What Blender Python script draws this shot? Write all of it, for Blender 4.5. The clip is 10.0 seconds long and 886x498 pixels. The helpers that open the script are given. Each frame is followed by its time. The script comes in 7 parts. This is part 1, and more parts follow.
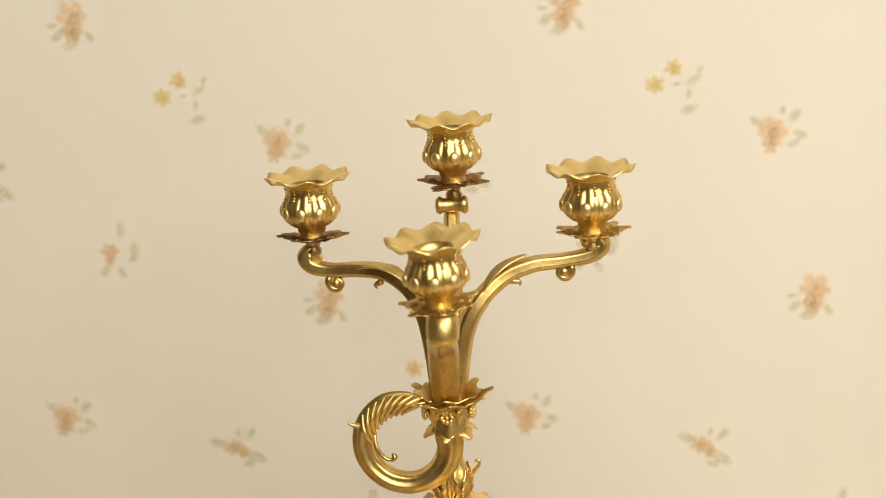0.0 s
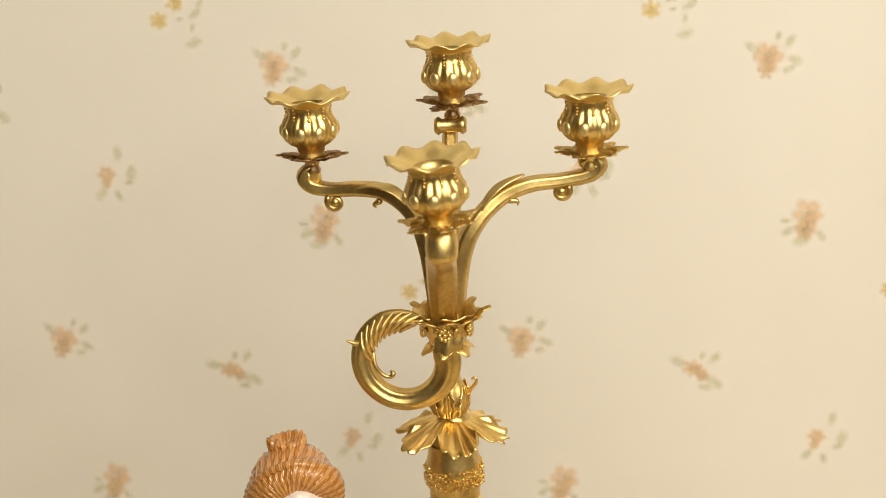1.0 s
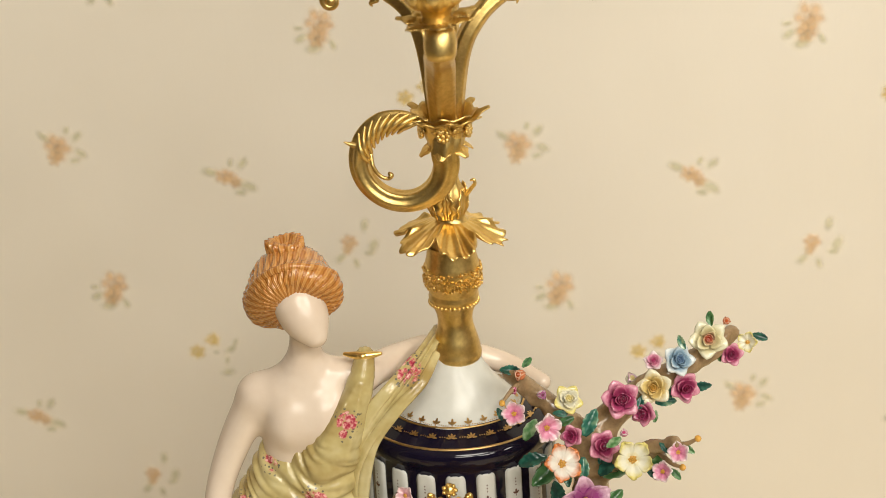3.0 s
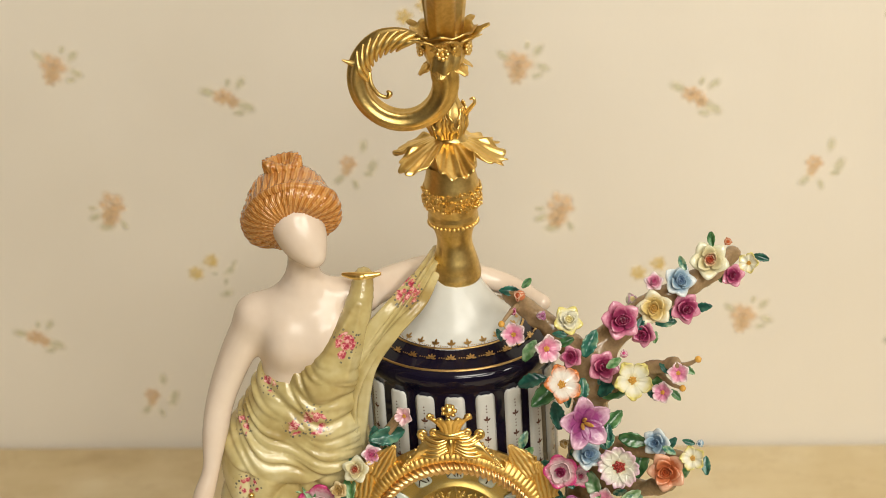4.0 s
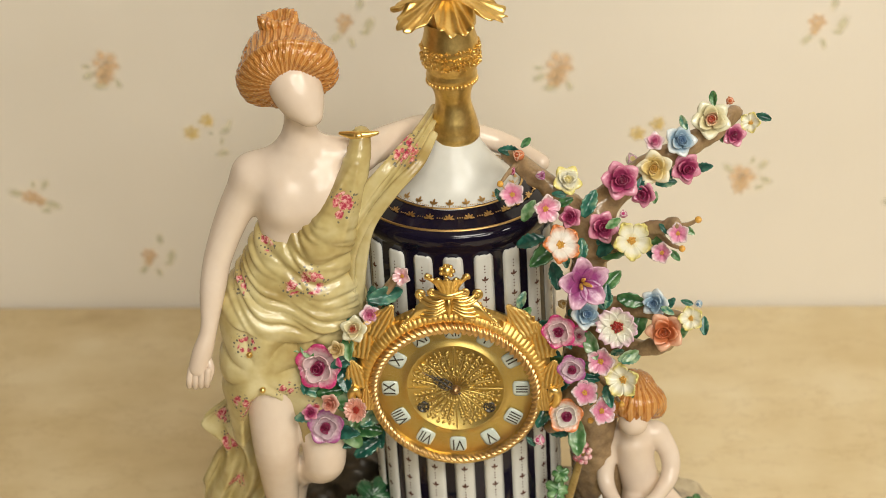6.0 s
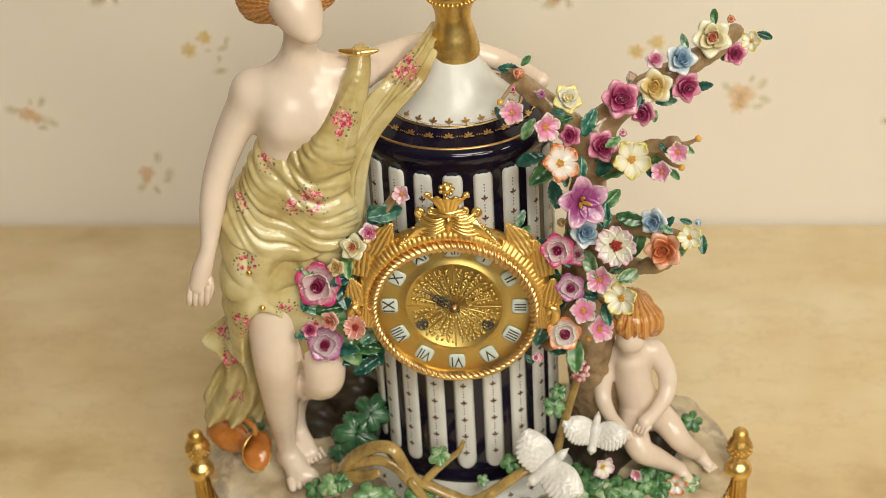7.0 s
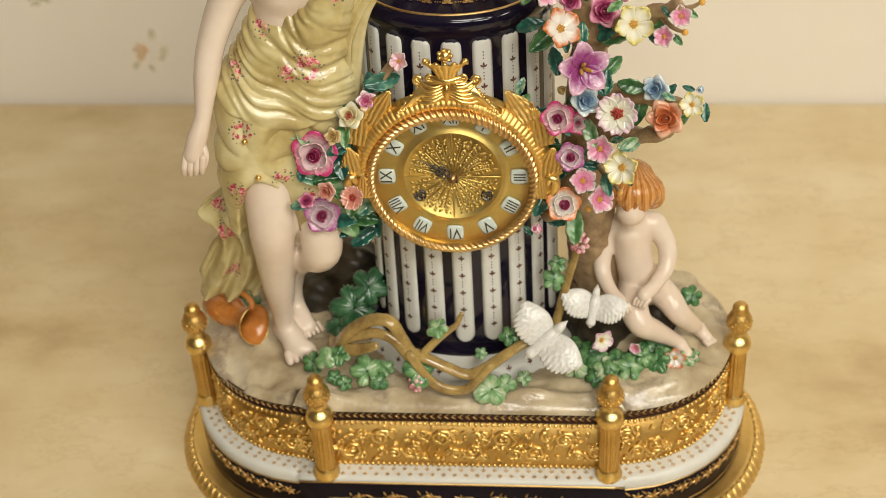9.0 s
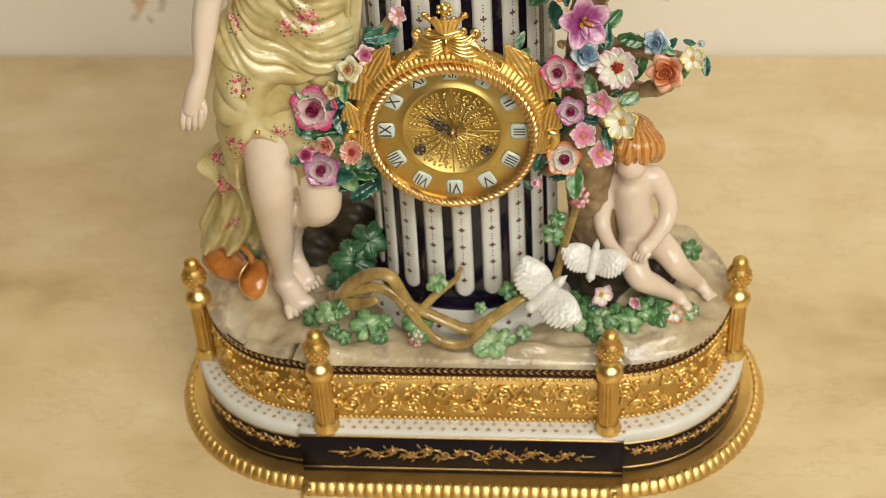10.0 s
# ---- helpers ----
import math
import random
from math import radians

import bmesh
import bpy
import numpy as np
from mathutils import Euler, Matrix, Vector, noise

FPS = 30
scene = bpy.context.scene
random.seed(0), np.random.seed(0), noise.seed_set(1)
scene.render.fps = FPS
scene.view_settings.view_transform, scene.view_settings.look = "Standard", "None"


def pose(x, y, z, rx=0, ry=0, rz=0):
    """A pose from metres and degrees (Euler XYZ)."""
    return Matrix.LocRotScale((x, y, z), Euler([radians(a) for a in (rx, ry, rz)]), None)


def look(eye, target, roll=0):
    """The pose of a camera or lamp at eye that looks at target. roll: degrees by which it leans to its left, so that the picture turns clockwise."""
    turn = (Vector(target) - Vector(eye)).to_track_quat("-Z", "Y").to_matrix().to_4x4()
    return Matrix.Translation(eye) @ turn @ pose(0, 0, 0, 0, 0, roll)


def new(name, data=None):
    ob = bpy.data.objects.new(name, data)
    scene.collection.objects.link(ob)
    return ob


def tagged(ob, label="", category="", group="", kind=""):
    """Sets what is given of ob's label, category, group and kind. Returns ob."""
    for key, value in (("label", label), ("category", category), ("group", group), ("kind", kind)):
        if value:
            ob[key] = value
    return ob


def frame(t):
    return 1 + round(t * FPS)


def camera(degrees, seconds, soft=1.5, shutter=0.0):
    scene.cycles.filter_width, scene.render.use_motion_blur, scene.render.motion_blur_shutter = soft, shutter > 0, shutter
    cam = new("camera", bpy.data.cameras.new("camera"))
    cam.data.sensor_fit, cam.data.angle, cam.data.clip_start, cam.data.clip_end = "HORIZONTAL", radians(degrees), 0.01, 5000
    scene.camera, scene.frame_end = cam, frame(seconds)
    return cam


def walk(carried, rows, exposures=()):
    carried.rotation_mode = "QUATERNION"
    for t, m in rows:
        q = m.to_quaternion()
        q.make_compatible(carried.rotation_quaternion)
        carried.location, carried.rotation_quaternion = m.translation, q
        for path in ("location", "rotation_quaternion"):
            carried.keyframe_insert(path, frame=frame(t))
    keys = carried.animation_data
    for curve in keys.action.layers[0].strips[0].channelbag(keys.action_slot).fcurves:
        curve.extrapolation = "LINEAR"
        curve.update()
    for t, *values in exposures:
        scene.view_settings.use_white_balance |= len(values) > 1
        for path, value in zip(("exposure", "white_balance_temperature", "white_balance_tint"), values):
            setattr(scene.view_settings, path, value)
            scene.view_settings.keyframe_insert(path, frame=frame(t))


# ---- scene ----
from collections import defaultdict

# ---- camera ----
cam = camera(31.284, 10.0, soft=0.9)
cam.data.dof.use_dof = True
cam.data.dof.focus_distance = 1.025
cam.data.dof.aperture_fstop = 7.6


def aim(x, y, z, yaw, pitch, roll):
    """A camera pose from its place, its turn to the left of +y, its tilt and its lean, in degrees."""
    a, b = radians(yaw), radians(pitch)
    ahead = Vector((-math.sin(a) * math.cos(b), math.cos(a) * math.cos(b), math.sin(b)))
    return look((x, y, z), Vector((x, y, z)) + ahead, roll)


walk(cam, [
    (0, aim(0.1039, -0.9539, 0.9674, 5.884, -14.344, -3.579)),
    (0.5, aim(0.1014, -0.9598, 0.9637, 5.739, -15.342, -3.422)),
    (1, aim(0.0989, -0.9649, 0.9611, 5.641, -16.751, -3.268)),
    (1.5, aim(0.0969, -0.9672, 0.9600, 5.607, -18.516, -3.289)),
    (2, aim(0.0955, -0.9660, 0.9572, 5.633, -20.299, -3.395)),
    (2.5, aim(0.0946, -0.9626, 0.9528, 5.695, -21.888, -3.477)),
    (4, aim(0.0934, -0.9521, 0.9433, 5.941, -26.168, -3.553)),
    (4.5, aim(0.0930, -0.9479, 0.9400, 6.005, -27.361, -3.569)),
    (5, aim(0.0926, -0.9448, 0.9377, 6.073, -28.638, -3.571)),
    (5.5, aim(0.0921, -0.9443, 0.9374, 6.112, -29.772, -3.587)),
    (7, aim(0.0887, -0.9463, 0.9388, 6.153, -34.133, -3.417)),
    (7.5, aim(0.0879, -0.9459, 0.9333, 6.179, -35.233, -3.449)),
    (8, aim(0.0874, -0.9458, 0.9251, 6.225, -36.205, -3.448)),
    (8.5, aim(0.0873, -0.9461, 0.9190, 6.266, -36.934, -3.445)),
    (9, aim(0.0876, -0.9458, 0.9166, 6.353, -37.887, -3.468)),
    (9.5, aim(0.0881, -0.9444, 0.9168, 6.454, -38.778, -3.539)),
    (10, aim(0.0885, -0.9421, 0.9179, 6.546, -39.699, -3.588)),
])

# ---- world, lamps, exposure ----
world = bpy.data.worlds.new("world")
world.use_nodes = True
world.node_tree.nodes["Background"].inputs[0].default_value = (0.9, 0.8, 0.65, 1)
world.node_tree.nodes["Background"].inputs[1].default_value = 0.05
scene.world = world
scene.view_settings.exposure = 0.0


def lamp(name, eye, target, power, sx, sy, colour):
    data = bpy.data.lights.new(name, "AREA")
    data.shape, data.size, data.size_y, data.energy, data.color = "ELLIPSE", sx, sy, power, colour
    ob = new(name, data)
    ob.matrix_world = look(eye, target)
    return ob


for lx in (0.4, 1.5):
    for ly in (-2.8, -1.3):
        lamp("ceiling_lamp", (lx, ly, 2.02), (0.1, -0.1, 0.3), 37.0, 0.95, 0.95, (1.0, 0.95, 0.84))

# ---- materials ----


class Mat:
    """A node material with small helpers."""

    def __init__(self, name, rough=0.5, metal=0.0, coat=0.0):
        self.m = bpy.data.materials.new(name)
        self.m.use_nodes = True
        self.t = self.m.node_tree
        self.b = self.t.nodes["Principled BSDF"]
        self.b.inputs["Roughness"].default_value = rough
        self.b.inputs["Metallic"].default_value = metal
        self.b.inputs["Coat Weight"].default_value = coat
        self.b.inputs["Coat Roughness"].default_value = 0.04

    def n(self, kind, **inputs):
        node = self.t.nodes.new(kind)
        for k, v in inputs.items():
            key = k.replace("_", " ")
            if isinstance(v, bpy.types.NodeSocket):
                self.t.links.new(v, node.inputs[key])
            else:
                node.inputs[key].default_value = v
        return node

    def link(self, a, b):
        self.t.links.new(a, b)

    def coord(self, which="Object"):
        return self.n("ShaderNodeTexCoord").outputs[which]

    def noise(self, vec, scale, detail=4.0, rough=0.55):
        return self.n("ShaderNodeTexNoise", Vector=vec, Scale=scale, Detail=detail, Roughness=rough).outputs["Fac"]

    def ramp(self, fac, stops):
        node = self.n("ShaderNodeValToRGB", Fac=fac)
        el = node.color_ramp.elements
        while len(el) < len(stops):
            el.new(0.5)
        for e, (p, c) in zip(el, stops):
            e.position = p
            e.color = (*c, 1) if len(c) == 3 else c
        return node.outputs["Color"]

    def mix(self, fac, a, b, blend="MIX"):
        node = self.t.nodes.new("ShaderNodeMix")
        node.data_type, node.blend_type = "RGBA", blend
        for i, v in ((0, fac), (6, a), (7, b)):
            if isinstance(v, bpy.types.NodeSocket):
                self.t.links.new(v, node.inputs[i])
            elif i == 0:
                node.inputs[0].default_value = v
            else:
                node.inputs[i].default_value = (*v, 1)
        return node.outputs[2]

    def math(self, op, a, b=0.0):
        node = self.t.nodes.new("ShaderNodeMath")
        node.operation = op
        for i, v in ((0, a), (1, b)):
            if isinstance(v, bpy.types.NodeSocket):
                self.t.links.new(v, node.inputs[i])
            else:
                node.inputs[i].default_value = v
        return node.outputs[0]

    def colour(self, c):
        if isinstance(c, bpy.types.NodeSocket):
            self.link(c, self.b.inputs["Base Color"])
        else:
            self.b.inputs["Base Color"].default_value = (*c, 1)
        return self

    def rough(self, fac, lo, hi):
        r = self.n("ShaderNodeMapRange", Value=fac)
        r.inputs["To Min"].default_value, r.inputs["To Max"].default_value = lo, hi
        self.link(r.outputs[0], self.b.inputs["Roughness"])
        return self

    def bump(self, fac, strength, dist):
        node = self.n("ShaderNodeBump", Height=fac, Strength=strength, Distance=dist)
        self.link(node.outputs["Normal"], self.b.inputs["Normal"])
        return self

    def vary(self, amount):
        """A random number for each object, about 1."""
        r = self.n("ShaderNodeObjectInfo").outputs["Random"]
        return self.math("ADD", self.math("MULTIPLY", r, 2 * amount), 1 - amount)


def metal(name, light, dark, rough, grain):
    m = Mat(name, rough, 1.0)
    p = m.coord()
    big, small = m.noise(p, 35, 3), m.noise(p, 420, 4)
    m.colour(m.ramp(m.math("ADD", m.math("MULTIPLY", big, 0.7), m.math("MULTIPLY", small, 0.3)), [(0.27, dark), (0.66, light)]))
    m.rough(big, rough - 0.07, rough + 0.10)
    m.bump(small, grain, 0.0008)
    return m.m


def glaze(name, base, tint, rough=0.15, scale=30, bump=0.06, coat=0.25, shine=0.5):
    m = Mat(name, rough, 0.0, coat)
    m.b.inputs["Specular IOR Level"].default_value = shine
    p = m.coord()
    big, small = m.noise(p, scale, 3), m.noise(p, scale * 9, 3)
    m.colour(m.ramp(m.math("ADD", m.math("MULTIPLY", big, 0.75), m.math("MULTIPLY", small, 0.25)), [(0.34, tint), (0.62, base)]))
    m.bump(big, bump, 0.002)
    return m.m


def petal_paint(name, heart, middle, edge, rough=0.16):
    """Glazed petal: the colour runs from the heart outwards to the edge."""
    m = Mat(name, rough, 0.0, 0.25)
    p = m.coord()
    q = m.n("ShaderNodeSeparateXYZ", Vector=p)
    x = m.math("SQRT", m.math("ADD", m.math("MULTIPLY", q.outputs["X"], q.outputs["X"]), m.math("MULTIPLY", q.outputs["Y"], q.outputs["Y"])))
    jit = m.math("MULTIPLY", m.math("SUBTRACT", m.noise(p, 7, 3), 0.5), 0.35)
    m.colour(m.ramp(m.math("ADD", x, jit), [(0.14, heart), (0.40, middle), (0.58, middle), (0.92, edge)]))
    m.bump(m.noise(p, 9, 2), 0.10, 0.05)
    return m.m


BRASS = metal("brass_satin", (0.84, 0.62, 0.235), (0.42, 0.265, 0.075), 0.37, 0.16)
BRASS_PALE = metal("brass_pale", (0.95, 0.76, 0.35), (0.76, 0.57, 0.22), 0.42, 0.08)
BRASS_DARK = metal("brass_dark", (0.46, 0.30, 0.14), (0.24, 0.14, 0.07), 0.32, 0.12)
GILT = metal("gilt_bright", (0.95, 0.70, 0.27), (0.66, 0.42, 0.11), 0.31, 0.12)
GILT_SATIN = metal("gilt_satin", (0.74, 0.49, 0.16), (0.50, 0.30, 0.08), 0.40, 0.20)
GILT_PAINT = metal("gilt_paint", (0.70, 0.48, 0.20), (0.44, 0.27, 0.10), 0.38, 0.2)
DIAL_GOLD = metal("dial_gold", (0.66, 0.50, 0.16), (0.53, 0.37, 0.10), 0.40, 0.05)
ARCH_GILT = metal("arch_gilt", (0.91, 0.63, 0.21), (0.66, 0.39, 0.10), 0.46, 0.10)
FOOT_GILT = metal("foot_gilt", (0.92, 0.68, 0.27), (0.72, 0.48, 0.15), 0.44, 0.14)
CUP_GILT = metal("cup_gilt", (0.88, 0.66, 0.26), (0.54, 0.35, 0.10), 0.36, 0.14)
COPPER = glaze("copper_lustre", (0.52, 0.20, 0.045), (0.36, 0.115, 0.02), 0.16, 40)
WHITE = glaze("white_porcelain", (0.65, 0.65, 0.605), (0.58, 0.58, 0.535), 0.26, 18, 0.05, 0.0, 0.34)
BISQUE = glaze("white_bisque", (0.72, 0.71, 0.67), (0.60, 0.59, 0.55), 0.24, 420, 0.25)
COBALT = glaze("cobalt_glaze", (0.008, 0.006, 0.017), (0.005, 0.004, 0.010), 0.09, 25, 0.05, 0.05, 0.38)
BAND = glaze("dark_band_glaze", (0.012, 0.009, 0.014), (0.007, 0.005, 0.008), 0.34, 25, 0.05, 0.0, 0.10)
UMBER = glaze("umber_glaze", (0.045, 0.020, 0.011), (0.026, 0.012, 0.007), 0.18, 25, 0.05, 0.0, 0.25)
INK = glaze("black_enamel", (0.02, 0.018, 0.016), (0.012, 0.01, 0.01), 0.3, 60)
ENAMEL = glaze("dial_enamel", (0.58, 0.66, 0.62), (0.50, 0.58, 0.54), 0.18, 60, 0.03)
SPRIG = glaze("sprig_paint", (0.16, 0.07, 0.05), (0.09, 0.05, 0.045), 0.2, 400)
SKIN = glaze("pale_porcelain", (0.71, 0.60, 0.495), (0.65, 0.525, 0.415), 0.24, 14, 0.0, 0.0)
TWIG = glaze("olive_twig_glaze", (0.43, 0.30, 0.10), (0.20, 0.125, 0.04), 0.16, 60, 0.25)
BARK = glaze("brown_bark_glaze", (0.36, 0.245, 0.13), (0.18, 0.115, 0.06), 0.20, 60, 0.5)
STONE_DARK = glaze("dark_rock_glaze", (0.065, 0.050, 0.032), (0.020, 0.017, 0.011), 0.38, 40, 0.6, 0.0, 0.3)


def hair_paint(name, cx, cy, strands, other="Y"):
    """Auburn glaze in strands that radiate from the crown or parting at (cx, cy)."""
    m = Mat(name, 0.16, 0.0, 0.4)
    p = m.coord()
    q = m.n("ShaderNodeSeparateXYZ", Vector=p)
    ang = m.math("ARCTAN2", m.math("SUBTRACT", q.outputs["X"], cx), m.math("SUBTRACT", q.outputs[other], cy))
    jit = m.math("MULTIPLY", m.noise(p, 60, 4), 7.0)
    w = m.math("ADD", m.math("MULTIPLY", m.math("SINE", m.math("ADD", m.math("MULTIPLY", ang, strands), jit)), 0.5), 0.5)
    fine = m.math("ADD", m.math("MULTIPLY", m.math("SINE", m.math("ADD", m.math("MULTIPLY", ang, strands * 3.1), jit)), 0.5), 0.5)
    f = m.math("ADD", m.math("MULTIPLY", w, 0.65), m.math("MULTIPLY", fine, 0.35))
    m.colour(m.ramp(f, [(0.05, (0.36, 0.125, 0.022)), (0.45, (0.49, 0.205, 0.045)), (0.95, (0.62, 0.32, 0.10))]))
    m.bump(f, 0.6, 0.0010)
    return m.m


# painted posies on the robe: place and size
POSIES = ((-0.091, -0.085, 0.383, 0.0125), (-0.104, -0.085, 0.379, 0.0085), (-0.142, -0.075, 0.377, 0.0085), (-0.139, -0.085, 0.337, 0.0095), (-0.147, -0.080, 0.290, 0.0090), (-0.144, -0.080, 0.278, 0.0085),
          (-0.115, -0.085, 0.299, 0.0080), (-0.169, -0.045, 0.227, 0.0095), (-0.098, -0.075, 0.280, 0.0090), (-0.065, -0.065, 0.442, 0.0090), (-0.067, -0.065, 0.433, 0.0060), (-0.120, -0.070, 0.406, 0.0080),
          (-0.027, -0.030, 0.463, 0.0110), (-0.174, -0.045, 0.249, 0.0070), (-0.171, -0.045, 0.186, 0.0080))


def robe_paint():
    """Pale yellow glaze, browner in the thin places, with painted posies of roses and dark little leaves."""
    m = Mat("yellow_robe_glaze", 0.20, 0.0, 0.12)
    p = m.coord()
    base = m.ramp(m.noise(p, 26, 4), [(0.32, (0.34, 0.245, 0.085)), (0.48, (0.495, 0.405, 0.18)), (0.66, (0.64, 0.57, 0.325))])
    flat = m.n("ShaderNodeMapping", Vector=p)
    flat.inputs["Scale"].default_value = (1.0, 0.35, 1.0)
    near = None
    for x, y, z, r in POSIES:
        v = m.t.nodes.new("ShaderNodeVectorMath")
        v.operation = "DISTANCE"
        m.link(flat.outputs[0], v.inputs[0])
        v.inputs[1].default_value = (x, 0.35 * y, z)
        d = m.math("DIVIDE", v.outputs["Value"], r)
        near = d if near is None else m.math("MINIMUM", near, d)
    d = m.math("ADD", near, m.math("MULTIPLY", m.math("SUBTRACT", m.noise(p, 130, 3), 0.5), 0.9))
    half = m.math("MULTIPLY", d, 0.5)
    pink = m.ramp(m.noise(p, 420, 2), [(0.40, (0.38, 0.035, 0.07)), (0.52, (0.58, 0.16, 0.17)), (0.62, (0.74, 0.42, 0.38))])
    petals = m.n("ShaderNodeTexVoronoi", Vector=p, Scale=190.0).outputs["Distance"]
    inner = m.math("MULTIPLY", m.ramp(half, [(0.33, (1, 1, 1)), (0.38, (0, 0, 0))]), m.ramp(petals, [(0.54, (1, 1, 1)), (0.66, (0, 0, 0))]))
    specks = m.n("ShaderNodeTexVoronoi", Vector=p, Scale=340.0).outputs["Distance"]
    halo = m.math("MULTIPLY", m.ramp(half, [(0.46, (1, 1, 1)), (0.56, (0, 0, 0))]), m.ramp(specks, [(0.26, (0.9, 0.9, 0.9)), (0.36, (0, 0, 0))]))
    m.colour(m.mix(inner, m.mix(halo, base, (0.10, 0.10, 0.09)), pink))
    m.bump(m.noise(p, 60, 2), 0.08, 0.002)
    return m.m


def leaf_paint(name, light, dark, pale=(0.34, 0.46, 0.28)):
    m = Mat(name, 0.18, 0.0, 0.20)
    p = m.coord()
    rnd = m.n("ShaderNodeObjectInfo").outputs["Random"]
    fac = m.math("ADD", m.math("MULTIPLY", m.noise(p, 1.5, 1.5), 0.8), m.math("MULTIPLY", m.math("SUBTRACT", rnd, 0.5), 0.3))
    # pale patches: lighter green of the glaze, with whitish highlights painted in
    m.colour(m.ramp(fac, [(0.25, dark), (0.45, light), (0.66, pale)]))
    w = m.n("ShaderNodeTexWave", Vector=p, Scale=4.0, Distortion=2.0)
    w.bands_direction = "Y"
    m.bump(w.outputs["Fac"], 0.06, 0.05)
    return m.m


HAIR = hair_paint("auburn_hair_glaze", -0.0945, 0.5215, 34.0, "Z")
HAIR_SHORT = hair_paint("sandy_hair_glaze", 0.129, -0.026, 24.0)
ROBE = robe_paint()
LEAF = leaf_paint("green_leaf_glaze", (0.085, 0.215, 0.075), (0.022, 0.085, 0.028))
LEAF_PALE = leaf_paint("pale_leaf_glaze", (0.17, 0.32, 0.13), (0.045, 0.14, 0.045), (0.48, 0.55, 0.36))
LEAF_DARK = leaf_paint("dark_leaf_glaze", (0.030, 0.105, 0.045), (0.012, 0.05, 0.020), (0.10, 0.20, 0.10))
LEAF_TEAL = leaf_paint("teal_leaf_glaze", (0.035, 0.155, 0.11), (0.010, 0.06, 0.045))


def ground_paint():
    m = Mat("rocky_ground_glaze", 0.24, 0.0, 0.25)
    p = m.coord()
    base = m.ramp(m.noise(p, 26, 5), [(0.33, (0.32, 0.245, 0.145)), (0.5, (0.475, 0.39, 0.25)), (0.68, (0.61, 0.525, 0.375))])
    spots = m.ramp(m.noise(p, 24, 7, 0.7), [(0.53, (0, 0, 0)), (0.63, (1, 1, 1))])
    m.colour(m.mix(m.math("MULTIPLY", spots, 0.8), base, (0.25, 0.20, 0.15)))
    m.bump(m.noise(p, 60, 5), 0.4, 0.004)
    return m.m


def wall_paint():
    """Cream wallpaper with a faint woven, streaked ground."""
    m = Mat("cream_wallpaper", 0.72)
    p = m.coord()
    st = m.n("ShaderNodeMapping", Vector=p)
    st.inputs["Scale"].default_value = (5, 5, 2.2)
    streak = m.noise(st.outputs[0], 1.0, 4)
    fine = m.n("ShaderNodeMapping", Vector=p)
    fine.inputs["Scale"].default_value = (420, 420, 40)
    weave = m.noise(fine.outputs[0], 1.0, 2)
    blot = m.noise(p, 3.0, 3)
    fac = m.math("ADD", m.math("MULTIPLY", streak, 0.5), m.math("MULTIPLY", blot, 0.5))
    m.colour(m.ramp(fac, [(0.30, (0.81, 0.75, 0.645)), (0.70, (0.865, 0.81, 0.715))]))
    m.bump(weave, 0.12, 0.001)
    return m.m


def table_paint():
    """Honey-coloured marble with soft clouds, long bands and a few fine lines."""
    m = Mat("honey_marble", 0.30, 0.0, 0.15)
    p = m.coord()
    s = m.n("ShaderNodeMapping", Vector=p)
    s.inputs["Scale"].default_value, s.inputs["Rotation"].default_value = (2.4, 5.5, 1.0), (0, 0, radians(-14))
    band = m.noise(s.outputs[0], 1.0, 6, 0.6)
    blot = m.noise(p, 14, 5)
    fac = m.math("ADD", m.math("MULTIPLY", band, 0.7), m.math("MULTIPLY", blot, 0.3))
    col = m.ramp(fac, [(0.34, (0.46, 0.33, 0.165)), (0.45, (0.61, 0.48, 0.265)), (0.56, (0.69, 0.57, 0.35)), (0.66, (0.76, 0.66, 0.46))])
    vein = m.ramp(m.noise(s.outputs[0], 2.3, 7, 0.7), [(0.485, (0, 0, 0)), (0.50, (1, 1, 1)), (0.515, (0, 0, 0))])
    m.colour(m.mix(m.math("MULTIPLY", vein, 0.20), col, (0.36, 0.22, 0.09)))
    m.rough(blot, 0.24, 0.40)
    m.bump(m.noise(p, 260, 3), 0.03, 0.001)
    return m.m


def plain(name, base, dark, rough, scale):
    m = Mat(name, rough)
    p = m.coord()
    m.colour(m.ramp(m.noise(p, scale, 5), [(0.3, dark), (0.7, base)]))
    m.bump(m.noise(p, scale * 8, 3), 0.1, 0.002)
    return m.m


GROUND, WALL, TABLE = ground_paint(), wall_paint(), table_paint()
PLASTER = plain("ivory_plaster", (0.56, 0.52, 0.45), (0.50, 0.46, 0.40), 0.8, 3)
# dark brown for the out-of-view walls, chosen to cut fill and darken reflections
DARK_WALL = plain("unseen_dark_wall", (0.13, 0.09, 0.06), (0.08, 0.055, 0.04), 0.5, 5)
FLOORING = plain("brown_floor", (0.20, 0.15, 0.10), (0.13, 0.10, 0.07), 0.45, 6)


def print_ink(name, base, dark):
    """Faded printing ink, thin at the edge of each patch."""
    m = Mat(name, 0.75)
    p = m.coord()
    m.colour(m.ramp(m.noise(p, 60, 4), [(0.3, dark), (0.7, base)]))
    ink = m.n("ShaderNodeAttribute")
    ink.attribute_name = "ink"
    m.link(m.math("MULTIPLY", ink.outputs["Fac"], m.math("ADD", m.math("MULTIPLY", m.noise(p, 150, 3), 0.75), 0.16)), m.b.inputs["Alpha"])
    return m.m


